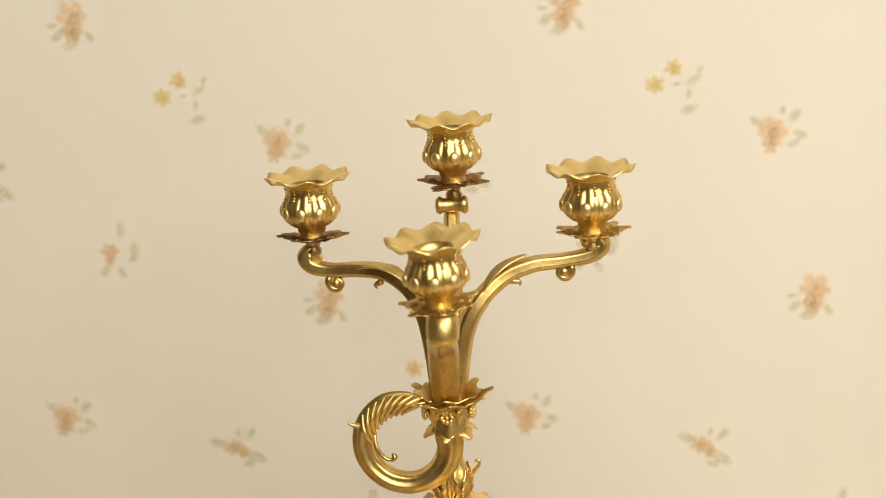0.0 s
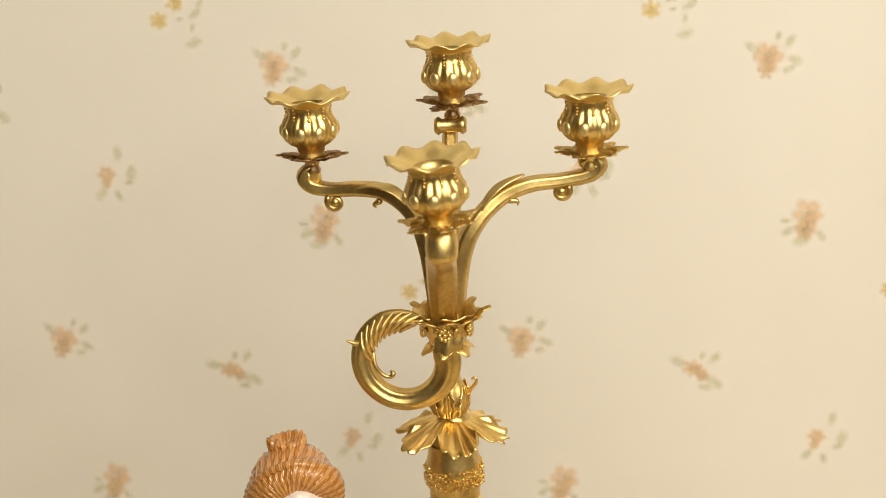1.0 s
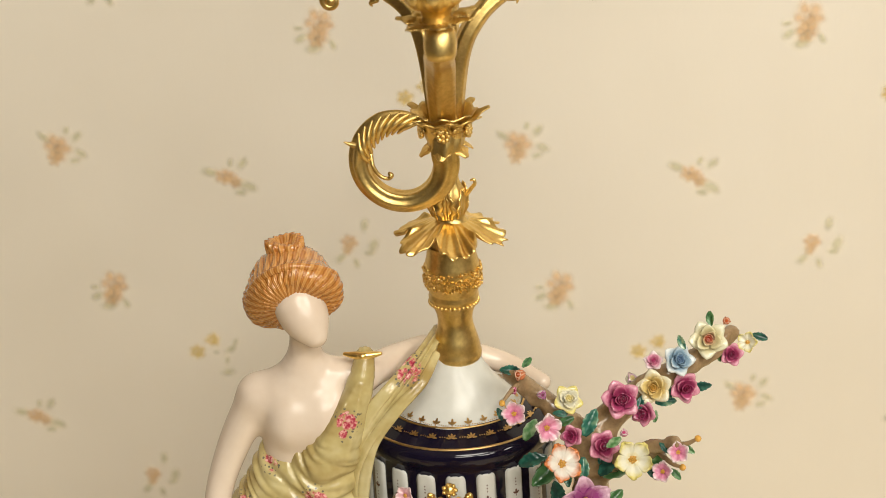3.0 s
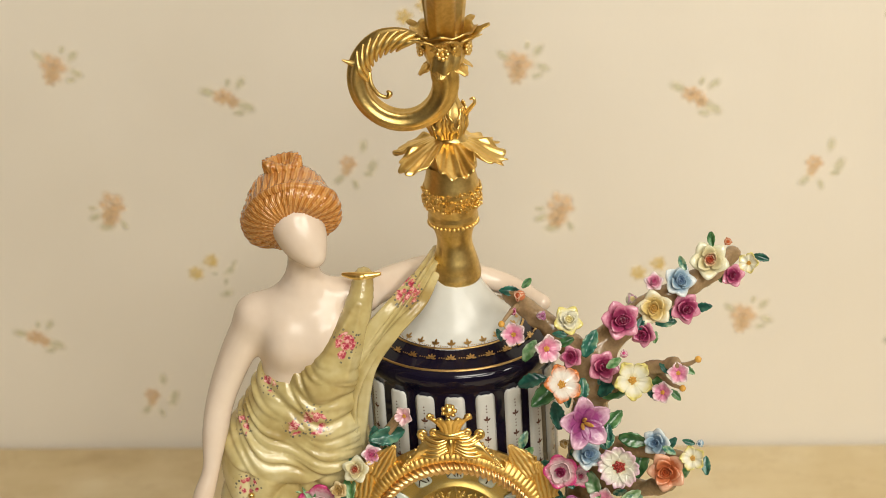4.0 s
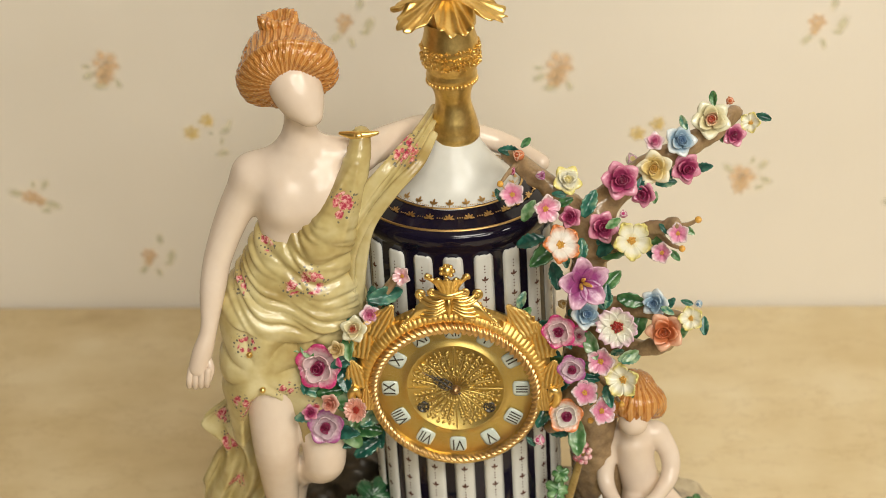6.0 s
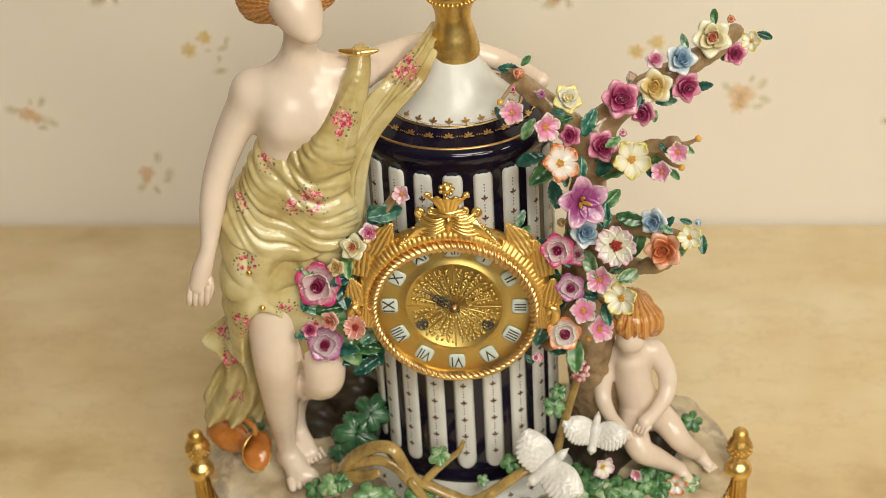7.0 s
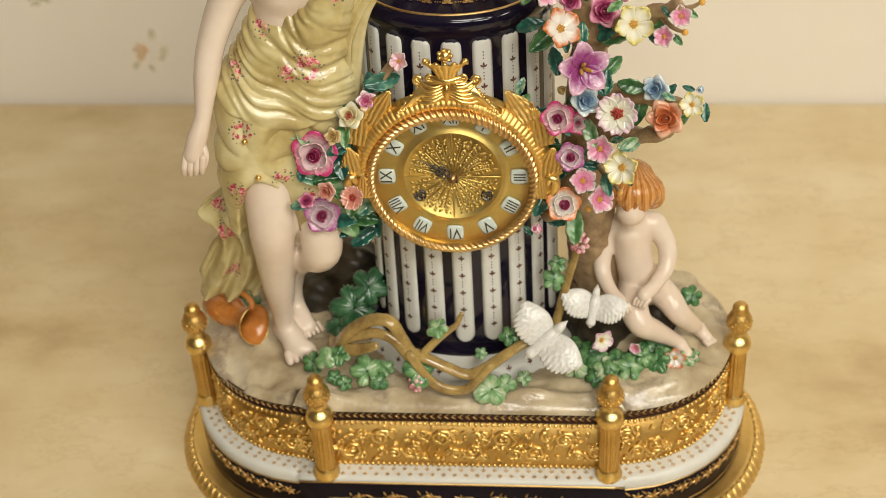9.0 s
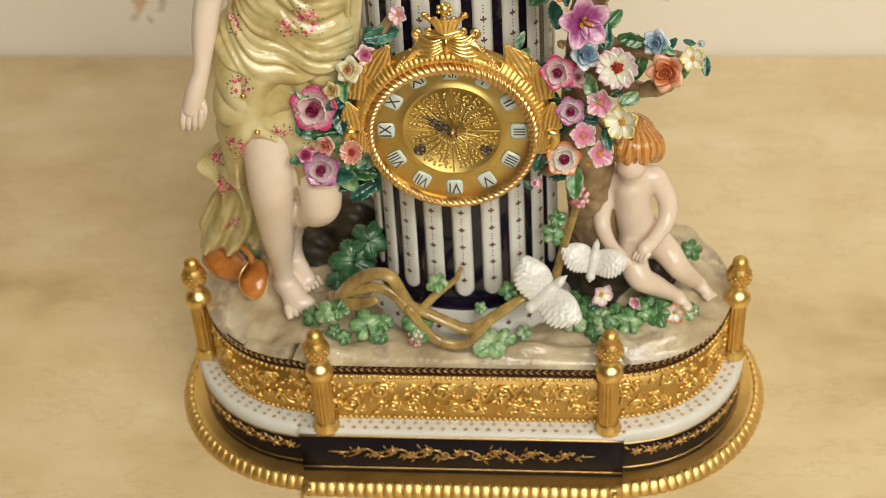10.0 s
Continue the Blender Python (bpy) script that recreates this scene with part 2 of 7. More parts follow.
PRINT_PEACH = print_ink("print_peach", (0.94, 0.70, 0.42), (0.90, 0.58, 0.31))
PRINT_YELLOW = print_ink("print_yellow", (0.92, 0.73, 0.27), (0.88, 0.62, 0.16))
PRINT_GREEN = print_ink("print_green", (0.79, 0.75, 0.53), (0.69, 0.67, 0.44))


# ---- mesh helpers ----


def raw(name, verts, faces, material, smooth=True, index=None):
    me = bpy.data.meshes.new(name)
    me.from_pydata([tuple(v) for v in verts], [], [tuple(f) for f in faces])
    for m in material if isinstance(material, (list, tuple)) else [material]:
        me.materials.append(m)
    me.polygons.foreach_set("use_smooth", [smooth] * len(me.polygons))
    if index is not None:
        me.polygons.foreach_set("material_index", index)
    me.update()
    return me


def put(name, me, parent=None, m=None, label=""):
    """An object on a mesh, under a parent, at a local pose."""
    ob = new(name, me)
    ob.parent = parent
    if m is not None:
        ob.matrix_basis = m
    return tagged(ob, label)


def thing(name, label, category, group="", at=(0, 0, 0), kind=""):
    ob = new(name)
    ob.empty_display_size = 0.02
    ob.location = at
    return tagged(ob, label, category, group, kind)


class Geo:
    """Vertices and faces of one part."""

    def __init__(self):
        self.v, self.f, self.ink = [], [], []

    def add(self, verts, faces):
        k = len(self.v)
        self.v += [Vector(p) for p in verts]
        self.f += [tuple(i + k for i in f) for f in faces]
        return self

    def moved(self, m, other):
        return self.add([m @ p for p in other.v], other.f)

    def mesh(self, name, material, smooth=True):
        return raw(name, self.v, self.f, material, smooth)


def grid_faces(nu, nv, closed_u=False, closed_v=False):
    out = []
    for i in range(nu if closed_u else nu - 1):
        for j in range(nv if closed_v else nv - 1):
            a, b = i * nv + j, i * nv + (j + 1) % nv
            c, d = ((i + 1) % nu) * nv + (j + 1) % nv, ((i + 1) % nu) * nv + j
            out.append((a, d, c, b))
    return out


def lathe(profile, n=48, wave=None, sx=1.0, sy=1.0):
    """A solid of revolution round z from (radius, height) rows; wave(angle, row) adds to the radius and height."""
    g, rows = Geo(), []
    for k in range(n):
        a = 2 * math.pi * k / n
        for i, (r, z) in enumerate(profile):
            dr, dz = wave(a, i) if wave else (0, 0)
            rows.append(((r + dr) * math.cos(a) * sx, (r + dr) * math.sin(a) * sy, z + dz))
    g.add(rows, grid_faces(n, len(profile), closed_u=True))
    return g


def smooth_path(points, per=6):
    """Catmull-Rom through points of any width."""
    p = [np.array(q, float) for q in points]
    p = [2 * p[0] - p[1]] + p + [2 * p[-1] - p[-2]]
    out = []
    for i in range(1, len(p) - 2):
        for k in range(per):
            t = k / per
            out.append(0.5 * (2 * p[i] + (p[i + 1] - p[i - 1]) * t + (2 * p[i - 1] - 5 * p[i] + 4 * p[i + 1] - p[i + 2]) * t * t
                              + (3 * p[i] - p[i - 1] - 3 * p[i + 1] + p[i + 2]) * t ** 3))
    out.append(p[-2])
    return out


def tube(points, n=10, per=6, flute=0.0, flutes=0, twist=0.0, flat=1.0):
    """A tapering tube through rows (x, y, z, radius), with closed, rounded ends. flute: depth of lengthwise grooves."""
    path = smooth_path(points, per) if per else [np.array(q, float) for q in points]
    g, rings = Geo(), []
    up = Vector((0.31, 0.17, 0.93)).normalized()
    last = None
    ends = [(path[0], 0.5), (path[0], 0.87)], [(path[-1], 0.87), (path[-1], 0.5)]
    for i, q in enumerate(path):
        a, b = path[max(i - 1, 0)], path[min(i + 1, len(path) - 1)]
        d = Vector((b - a)[:3]).normalized()
        side = (last - d * last.dot(d)) if last else d.cross(up)
        side.normalize()
        last = side.copy()
        over = d.cross(side)
        spots = [(Vector(q[:3]), q[3])]
        if i == 0:
            spots = [(Vector(q[:3]) - d * q[3] * 0.8, q[3] * 0.45), (Vector(q[:3]) - d * q[3] * 0.5, q[3] * 0.82)] + spots
        if i == len(path) - 1:
            spots += [(Vector(q[:3]) + d * q[3] * 0.5, q[3] * 0.82), (Vector(q[:3]) + d * q[3] * 0.8, q[3] * 0.45)]
        for c, r in spots:
            ring = []
            for k in range(n):
                t = 2 * math.pi * k / n + twist * i
                rr = r * (1 - flute * (0.5 + 0.5 * math.cos(flutes * t))) if flutes else r
                ring.append(c + side * (rr * math.cos(t)) + over * (rr * flat * math.sin(t)))
            rings.append(ring)
    g.add([p for r in rings for p in r], grid_faces(len(rings), n, closed_v=True))
    m = len(g.v)
    g.f += [tuple(range(n)), tuple(range(m - 1, m - n - 1, -1))]
    return g


def ball(c, r, n=8, sz=1.0):
    g = Geo()
    prof = [(r * math.sin(math.pi * (i + 0.02) / (n + 0.04)), -r * sz * math.cos(math.pi * (i + 0.02) / (n + 0.04))) for i in range(n + 1)]
    return g.moved(Matrix.Translation(c), lathe(prof, n + 2))


def sheet(fn, nu, nv, thick):
    """A shell over fn(u, v), u and v from 0 to 1, with a real thickness and closed rim."""
    top = [[Vector(fn(i / (nu - 1), j / (nv - 1))) for j in range(nv)] for i in range(nu)]
    low = []
    for i in range(nu):
        row = []
        for j in range(nv):
            du = top[min(i + 1, nu - 1)][j] - top[max(i - 1, 0)][j]
            dv = top[i][min(j + 1, nv - 1)] - top[i][max(j - 1, 0)]
            c = du.cross(dv)
            row.append(top[i][j] - (c.normalized() if c.length > 1e-12 else Vector((0, 0, 1))) * thick)
        low.append(row)
    g = Geo()
    g.add([p for r in top for p in r], [f[::-1] for f in grid_faces(nu, nv)])
    g.add([p for r in low for p in r], grid_faces(nu, nv))
    k = nu * nv
    rim = [i * nv for i in range(nu)] + [(nu - 1) * nv + j for j in range(1, nv)] + [i * nv + nv - 1 for i in range(nu - 2, -1, -1)] + list(range(nv - 2, 0, -1))
    for a, b in zip(rim, rim[1:] + rim[:1]):
        g.f.append((a, b, b + k, a + k))
    return g


def box(sx, sy, sz, bevel=0.0):
    bm = bmesh.new()
    bmesh.ops.create_cube(bm, size=1.0)
    bmesh.ops.scale(bm, vec=(sx, sy, sz), verts=bm.verts)
    if bevel:
        bmesh.ops.bevel(bm, geom=bm.edges[:], offset=bevel, segments=3, profile=0.6, affect="EDGES")
    g = Geo()
    bm.verts.index_update()
    g.add([v.co.copy() for v in bm.verts], [[v.index for v in f.verts] for f in bm.faces])
    bm.free()
    return g


# -- soft bodies from blended round cones --


def cone_distance(p, a, b, ra, rb):
    a, b = np.array(a), np.array(b)
    d = b - a
    t = np.clip(((p - a) @ d) / max(d @ d, 1e-12), 0, 1)
    return np.linalg.norm(p - a - t[..., None] * d, axis=-1) - (ra + (rb - ra) * t)


def blend(p, limbs, k):
    """Smooth union of limbs: each a list of (x, y, z, radius) joints."""
    flat = p.reshape(-1, 3)
    out = np.full(len(flat), 0.03)
    for limb in limbs:
        rows = np.array(smooth_path(limb, 4) if len(limb) > 2 else limb if len(limb) > 1 else limb * 2, float)
        r = rows[:, 3].max() + 0.014
        lo, hi = rows[:, :3].min(0) - r, rows[:, :3].max(0) + r
        near = np.nonzero(((flat > lo) & (flat < hi)).all(1))[0]
        q, o = flat[near], out[near]
        d = np.full(len(near), 0.03)
        for a, b in zip(rows, rows[1:]):
            d = np.minimum(d, cone_distance(q, a[:3], b[:3], a[3], b[3]))
        h = np.maximum(k - np.abs(o - d), 0) / k
        out[near] = np.minimum(o, d) - h * h * k * 0.25
    return out.reshape(p.shape[:-1])


def soft_body(name, layers, lo, hi, step, materials):
    """One closed mesh round the union of layers, functions from places to distances; each layer has its own material."""
    lo, hi = np.array(lo), np.array(hi)
    n = np.ceil((hi - lo) / step).astype(int) + 1
    ax = [lo[i] + step * np.arange(n[i]) for i in range(3)]
    p = np.stack(np.meshgrid(*ax, indexing="ij"), -1)
    val = layers[0](p)
    for fn in layers[1:]:
        val = np.minimum(val, fn(p))
    ins = val < 0
    tot = np.zeros((*(n - 1), 3))
    cnt = np.zeros(n - 1)
    corner = lambda arr, c: arr[c[0]:n[0] - 1 + c[0], c[1]:n[1] - 1 + c[1], c[2]:n[2] - 1 + c[2]]
    for axis in range(3):
        for u in (0, 1):
            for w in (0, 1):
                c0 = [u, w]
                c0.insert(axis, 0)
                c1 = list(c0)
                c1[axis] = 1
                a, b = corner(val, c0), corner(val, c1)
                cross = (a < 0) != (b < 0)
                t = np.where(cross, a / np.where(cross, a - b, 1), 0)
                place = np.array(c0)[None, None, None] + t[..., None] * (np.array(c1) - np.array(c0))
                tot += place * cross[..., None]
                cnt += cross
    act = cnt > 0
    ids = -np.ones(act.shape, int)
    ids[act] = np.arange(act.sum())
    base = np.stack(np.nonzero(act), -1)
    verts = lo + step * (base + tot[act] / cnt[act][:, None])
    faces = []
    for axis in range(3):
        i0, i1 = [slice(1, -1)] * 3, [slice(1, -1)] * 3
        i0[axis], i1[axis] = slice(0, -1), slice(1, None)
        a, b = ins[tuple(i0)], ins[tuple(i1)]
        idx = np.stack(np.nonzero(a != b), -1)
        flip = a[tuple(idx.T)]
        off = idx + 1
        off[:, axis] -= 1
        u, w = [k for k in range(3) if k != axis]
        quad = []
        for du, dw in ((0, 0), (1, 0), (1, 1), (0, 1)):
            q = off.copy()
            q[:, u] -= 1 - du
            q[:, w] -= 1 - dw
            quad.append(ids[tuple(q.T)])
        quad = np.stack(quad, -1)
        turn = flip if axis != 1 else ~flip
        quad[~turn] = quad[~turn][:, ::-1]
        faces.append(quad)
    faces = np.concatenate(faces)
    faces = faces[(faces >= 0).all(1)]
    mid = verts[faces].mean(1)
    own = np.argmin(np.stack([fn(mid) for fn in layers]), 0) if len(layers) > 1 else np.zeros(len(faces), int)
    return raw(name, verts.tolist(), faces.tolist(), materials, True, own.astype(np.int32))


# ---- the room ----
WALL_Y = 0.483


def slab(name, size, centre, material, label, category):
    ob = put(name, box(*size, 0.004).mesh(name, material, False), None, Matrix.Translation(centre), label)
    return tagged(ob, label, category, kind="structure")


wall_back = slab("wall_back", (4.6, 0.12, 2.9), (0, WALL_Y + 0.06, 0.6), WALL, "cream wallpaper wall printed with small faded flower sprigs", "wall")
# unseen walls, added to close the room and kept dark against bounce light
slab("wall_left", (0.12, 6.1, 2.9), (-2.36, -2.44, 0.6), DARK_WALL, "plain dark brown side wall, unseen, added to cut fill light", "wall")
slab("wall_right", (0.12, 6.1, 2.9), (2.36, -2.44, 0.6), DARK_WALL, "plain dark brown side wall, unseen, added to cut fill light", "wall")
slab("wall_front", (4.6, 0.12, 2.9), (0, -5.46, 0.6), DARK_WALL, "plain dark brown wall behind the viewer, unseen, added to cut fill light", "wall")
slab("floor", (4.84, 6.1, 0.1), (0, -2.43, -0.85), FLOORING, "plain brown floor of the room", "floor")
slab("ceiling", (4.84, 6.1, 0.1), (0, -2.43, 2.1), PLASTER, "plain ivory ceiling of the room", "ceiling")
table = slab("table_top", (3.2, 1.52, 0.05), (0, WALL_Y - 0.765, -0.025), TABLE, "honey-coloured veined marble top set against the wall", "table top")
for sx in (-1.45, 1.45):
    for sy in (-0.9, 0.3):
        leg = put("leg", box(0.08, 0.08, 0.75, 0.006).mesh("leg", FLOORING, False), table, Matrix.Translation((sx, sy - (WALL_Y - 0.765), -0.40)))


# printed sprigs of the wallpaper, in a half-drop repeat


def blob(g, x, z, r, squash=1.0, turn=0.0, n=11, lobes=0.0):
    """A flat, uneven printed patch whose ink thins out towards its edge."""
    y = -0.0003 - 0.000004 * len(g.ink)
    pts = [(x, y, z)]
    for f in (0.55, 1.65):
        for k in range(n):
            a = 2 * math.pi * k / n
            rr = f * r * (1 + lobes * math.sin(5 * a + x * 90) + random.uniform(-0.10, 0.10))
            u, w = rr * math.cos(a), rr * squash * math.sin(a)
            pts.append((x + u * math.cos(turn) - w * math.sin(turn), y, z + u * math.sin(turn) + w * math.cos(turn)))
    faces = [(0, 1 + k, 1 + (k + 1) % n) for k in range(n)]
    faces += [(1 + k, 1 + n + k, 1 + n + (k + 1) % n, 1 + (k + 1) % n) for k in range(n)]
    g.add(pts, faces)
    g.ink += [1.0] + [0.85] * n + [0.0] * n


def bloom(g, x, z, r, squash=1.0, turn=0.0, lobes=0.0):
    """A faded flower of small loose petals."""
    for k in range(6):
        a = 2 * math.pi * k / 6 + turn + x * 40
        q = r * random.uniform(0.50, 0.66)
        blob(g, x + q * math.cos(a), z + q * squash * math.sin(a), r * random.uniform(0.30, 0.44), random.uniform(0.65, 0.95), a, 9, 0.06)
    blob(g, x + 0.1 * r, z - 0.1 * r, r * 0.32, 0.9, turn, 9)


def sprig(kind):
    hue, green = Geo(), Geo()
    if kind == "yellow":
        bloom(hue, -0.016, -0.004, 0.0085, lobes=0.18)
        bloom(hue, 0.003, 0.009, 0.0085, lobes=0.18)
        for x, z, r, t in ((0.020, -0.004, 0.006, 0.5), (0.014, -0.016, 0.004, 1.2), (0.013, -0.030, 0.0065, 0.2), (0.026, 0.004, 0.004, 1.0), (0.004, -0.006, 0.003, 0)):
            blob(green, x, z, r, 0.5, t)
    elif kind == "spray":
        bloom(hue, -0.004, 0.0, 0.010, 0.8, 0.5, lobes=0.2)
        bloom(hue, 0.006, -0.006, 0.007, lobes=0.2)
        for x, z, r, t in ((0.016, 0.012, 0.006, 0.8), (0.018, -0.012, 0.008, -0.5), (-0.018, 0.006, 0.007, -0.3), (0.004, 0.014, 0.004, 1.2), (0.010, -0.018, 0.005, 0)):
            blob(green, x, z, r, 0.55, t)
    else:
        r = {"rose": 0.0135, "bud": 0.009, "round": 0.0155}[kind]
        bloom(hue, -0.002, 0, r, lobes=0.10)
        bloom(hue, -0.004, -r * 0.9, r * 0.62, lobes=0.2)
        spots = {"rose": ((0.018, 0.013, 0.006, 0.9), (0.022, -0.004, 0.006, -0.4), (-0.016, 0.010, 0.006, 2.4), (0.008, 0.019, 0.004, 1.2), (0.016, -0.012, 0.005, 0.3)),
                 "bud": ((0.012, 0.020, 0.006, 1.5), (0.022, -0.002, 0.0075, 1.2), (-0.010, -0.018, 0.006, 0.8), (0.006, -0.022, 0.005, 2.0), (0.018, -0.010, 0.004, 0)),
                 "round": ((-0.020, -0.014, 0.006, 0.6), (-0.008, -0.024, 0.007, 0.2), (0.010, -0.020, 0.005, 2.0), (-0.022, -0.004, 0.004, 0))}[kind]
        for x, z, rr, t in spots:
            blob(green, x, z, rr, 0.55, t)
    out = []
    for g, name, ink in ((hue, "printed_flower", PRINT_YELLOW if kind == "yellow" else PRINT_PEACH), (green, "printed_leaf", PRINT_GREEN)):
        me = g.mesh(name, ink, False)
        me.attributes.new("ink", "FLOAT", "POINT").data.foreach_set("value", g.ink)
        out.append(me)
    return out


SPRIGS = {k: sprig(k) for k in ("yellow", "rose", "bud", "round", "spray")}
for kind, x0, z0 in (("yellow", -0.283, 0.760), ("rose", -0.191, 0.707), ("bud", -0.363, 0.608), ("round", -0.154, 0.556), ("spray", -0.480, 0.682)):
    for i in range(-4, 5):
        for j in range(-3, 5):
            x, z = x0 + 0.456 * i + 0.220 * j, z0 - 0.010 * i - 0.277 * j
            if -0.8 < x < 0.85 and 0.02 < z < 1.1:
                m = Matrix.Translation((x, -0.06, z - 0.6)) @ pose(0, 0, 0, 0, random.uniform(-8, 8), 0)
                flower_print = put("printed_flower", SPRIGS[kind][0], wall_back, m)
                put("printed_leaf", SPRIGS[kind][1], flower_print)

# ---- the clock: base ----
CY, HALF = -0.015, 0.116


def outline(r, proud=0.0, n=22, ease=0.0):
    """The base in plan, from the middle of the front to the right and round: straight sides, round ends, a proud front panel."""
    pts = []
    b = 0.1225
    flat = b - ease
    curve = [(flat + ease * k / 5, 1 - (k / 5) ** 2 * (3 - 2 * k / 5)) for k in range(1, 5)] if ease else []
    for k in range(9):
        pts.append((flat * k / 8, CY - r - proud))
    pts += [(x, CY - r - proud * f) for x, f in curve]
    pts.append((b + 0.0006, CY - r))
    for k in range(n + 1):
        a = -math.pi / 2 + math.pi * k / n
        pts.append((max(HALF, b + 0.001 if k == 0 else 0) + r * math.cos(a), CY + r * math.sin(a)))
    for k in range(1, 8):
        pts.append((HALF - 2 * HALF * k / 8, CY + r))
    for k in range(n + 1):
        a = math.pi / 2 + math.pi * k / n
        pts.append((min(-HALF, -b - 0.001 if k == n else 0) + r * math.cos(a), CY + r * math.sin(a)))
    pts.append((-b - 0.0006, CY - r))
    pts += [(-x, CY - r - proud * f) for x, f in curve[::-1]]
    for k in range(8, 0, -1):
        pts.append((-flat * k / 8, CY - r - proud))
    return [(x - 0.0018, y) for x, y in pts]


def loft(levels, cap=False, ease=0.0):
    """A closed wall through (r, proud, z) outlines."""
    g = Geo()
    rows = [[(x, y, z) for x, y in outline(r, pr, 22, ease)] for r, pr, z in levels]
    n = len(rows[0])
    g.add([p for row in rows for p in row], grid_faces(len(rows), n, closed_v=True))
    g.f = [f[::-1] for f in g.f]
    if cap:
        g.f.append(tuple(range((len(rows) - 1) * n, len(rows) * n)))
    return g


class Rail:
    """Places along an outline: s metres to the right of the middle of the front, h up, d out."""

    def __init__(self, r, proud, ease=0.0):
        p = outline(r, proud, 22, ease)
        self.p = [Vector((x, y, 0)) for x, y in p + p[:1]]
        self.c = np.concatenate([[0], np.cumsum([(b - a).length for a, b in zip(self.p, self.p[1:])])])
        self.length = self.c[-1]

    def frame_at(self, s):
        s %= self.length
        i = int(min(np.searchsorted(self.c, s, side="right") - 1, len(self.p) - 2))
        a, b = self.p[i], self.p[i + 1]
        d = (b - a).normalized()
        return a + d * (s - self.c[i]), d, Vector((d.y, -d.x, 0))

    def at(self, s, h, d=0.0):
        o, _, n = self.frame_at(s)
        return o + n * d + Vector((0, 0, h))

    def pose_at(self, s, h, d=0.0):
        o, t, n = self.frame_at(s)
        m = Matrix.Identity(4)
        m.col[0][:3], m.col[1][:3], m.col[2][:3] = t, -n, (0, 0, 1)
        m.translation = o + n * d + Vector((0, 0, h))
        return m


clock = thing("mantel_clock", "large porcelain mantel clock, striped column on a gilt base", "clock")

foot = put("foot_ring", loft([(0.100, 0.004, 0.0), (0.1205, 0.0055, 0.0), (0.1212, 0.0055, 0.0010), (0.1198, 0.0055, 0.0034), (0.1178, 0.0055, 0.0060),
                              (0.1154, 0.0055, 0.0082), (0.1125, 0.0055, 0.0090), (0.1090, 0.0058, 0.0084), (0.1045, 0.0060, 0.0082), (0.098, 0.006, 0.0082)]).mesh("foot_ring", FOOT_GILT), clock, label="gilt foot ring with upright ridges")
rail = Rail(0.1210, 0.0055)


def gadroon(u, v):
    """One rounded lobe of the foot, from the table up and inwards."""
    x = 2 * v - 1
    d, z = ((0.0000, 0.0006), (0.0010, 0.0036), (0.0030, 0.0064), (0.0054, 0.0086), (0.0080, 0.0095))[int(round(4 * u))]
    w = 0.0037 * (1 - 0.30 * max(0, u - 0.5) ** 2 * 4)
    return (w * x, d - 0.0008 * (1 - x ** 2) * (1 - 0.5 * u), z + 0.0008 * (1 - x ** 4) * u)


ridge = sheet(gadroon, 5, 7, -0.0016).mesh("ridge", FOOT_GILT)
count = int(rail.length / 0.0074)
for k in range(count):
    put("ridge", ridge, foot, rail.pose_at(rail.length * (k + 0.5) / count, 0))

band = put("lower_band", loft([(0.1005, 0.0060, 0.0070), (0.1015, 0.0060, 0.0080), (0.1015, 0.0060, 0.0465), (0.1005, 0.0060, 0.0480)]).mesh("lower_band", BAND), clock, label="cobalt blue band with gilt scrolls")
put("gilt_line", loft([(0.1014, 0.0060, 0.0125), (0.1019, 0.0060, 0.0128), (0.1019, 0.0060, 0.0134), (0.1014, 0.0060, 0.0137)]).mesh("gilt_line", GILT_PAINT), band)
put("gilt_line", loft([(0.1014, 0.0060, 0.0466), (0.1020, 0.0060, 0.0470), (0.1020, 0.0060, 0.0476), (0.1010, 0.0060, 0.0480)]).mesh("gilt_line", GILT_PAINT), band)
step = put("white_step", loft([(0.1008, 0.0060, 0.0478), (0.1010, 0.0060, 0.0495), (0.0995, 0.0060, 0.0512), (0.095, 0.0055, 0.0518), (0.078, 0.004, 0.0520)], True).mesh("white_step", WHITE), clock, label="white porcelain step with small gilt dots")

lip = put("white_lip", loft([(0.0990, 0.0, 0.0400), (0.1020, 0.0, 0.0404), (0.1026, 0.0, 0.0418), (0.1027, 0.0, 0.0475), (0.1018, 0.0, 0.0505), (0.0995, 0.0, 0.0516), (0.0960, 0.0, 0.0519)]).mesh("white_lip", WHITE), clock, label="rounded white porcelain lip")
put("gilt_line", loft([(0.1015, 0.0, 0.0392), (0.1024, 0.0, 0.0395), (0.1025, 0.0, 0.0402), (0.1015, 0.0, 0.0405)]).mesh("gilt_line", GILT_PAINT), lip)


def spiral(g, rail_, s, h, r, turns, side, w, d):
    """A scroll drawn on a rail."""
    pts = []
    for k in range(13):
        t = k / 12
        a = turns * 2 * math.pi * t
        q = r * (1 - 0.85 * t)
        pts.append((*rail_.at(s + side * q * math.cos(a), h + q * math.sin(a), d), w * (1 - 0.35 * t)))
    g.moved(Matrix.Identity(4), tube(pts, 5, 0))


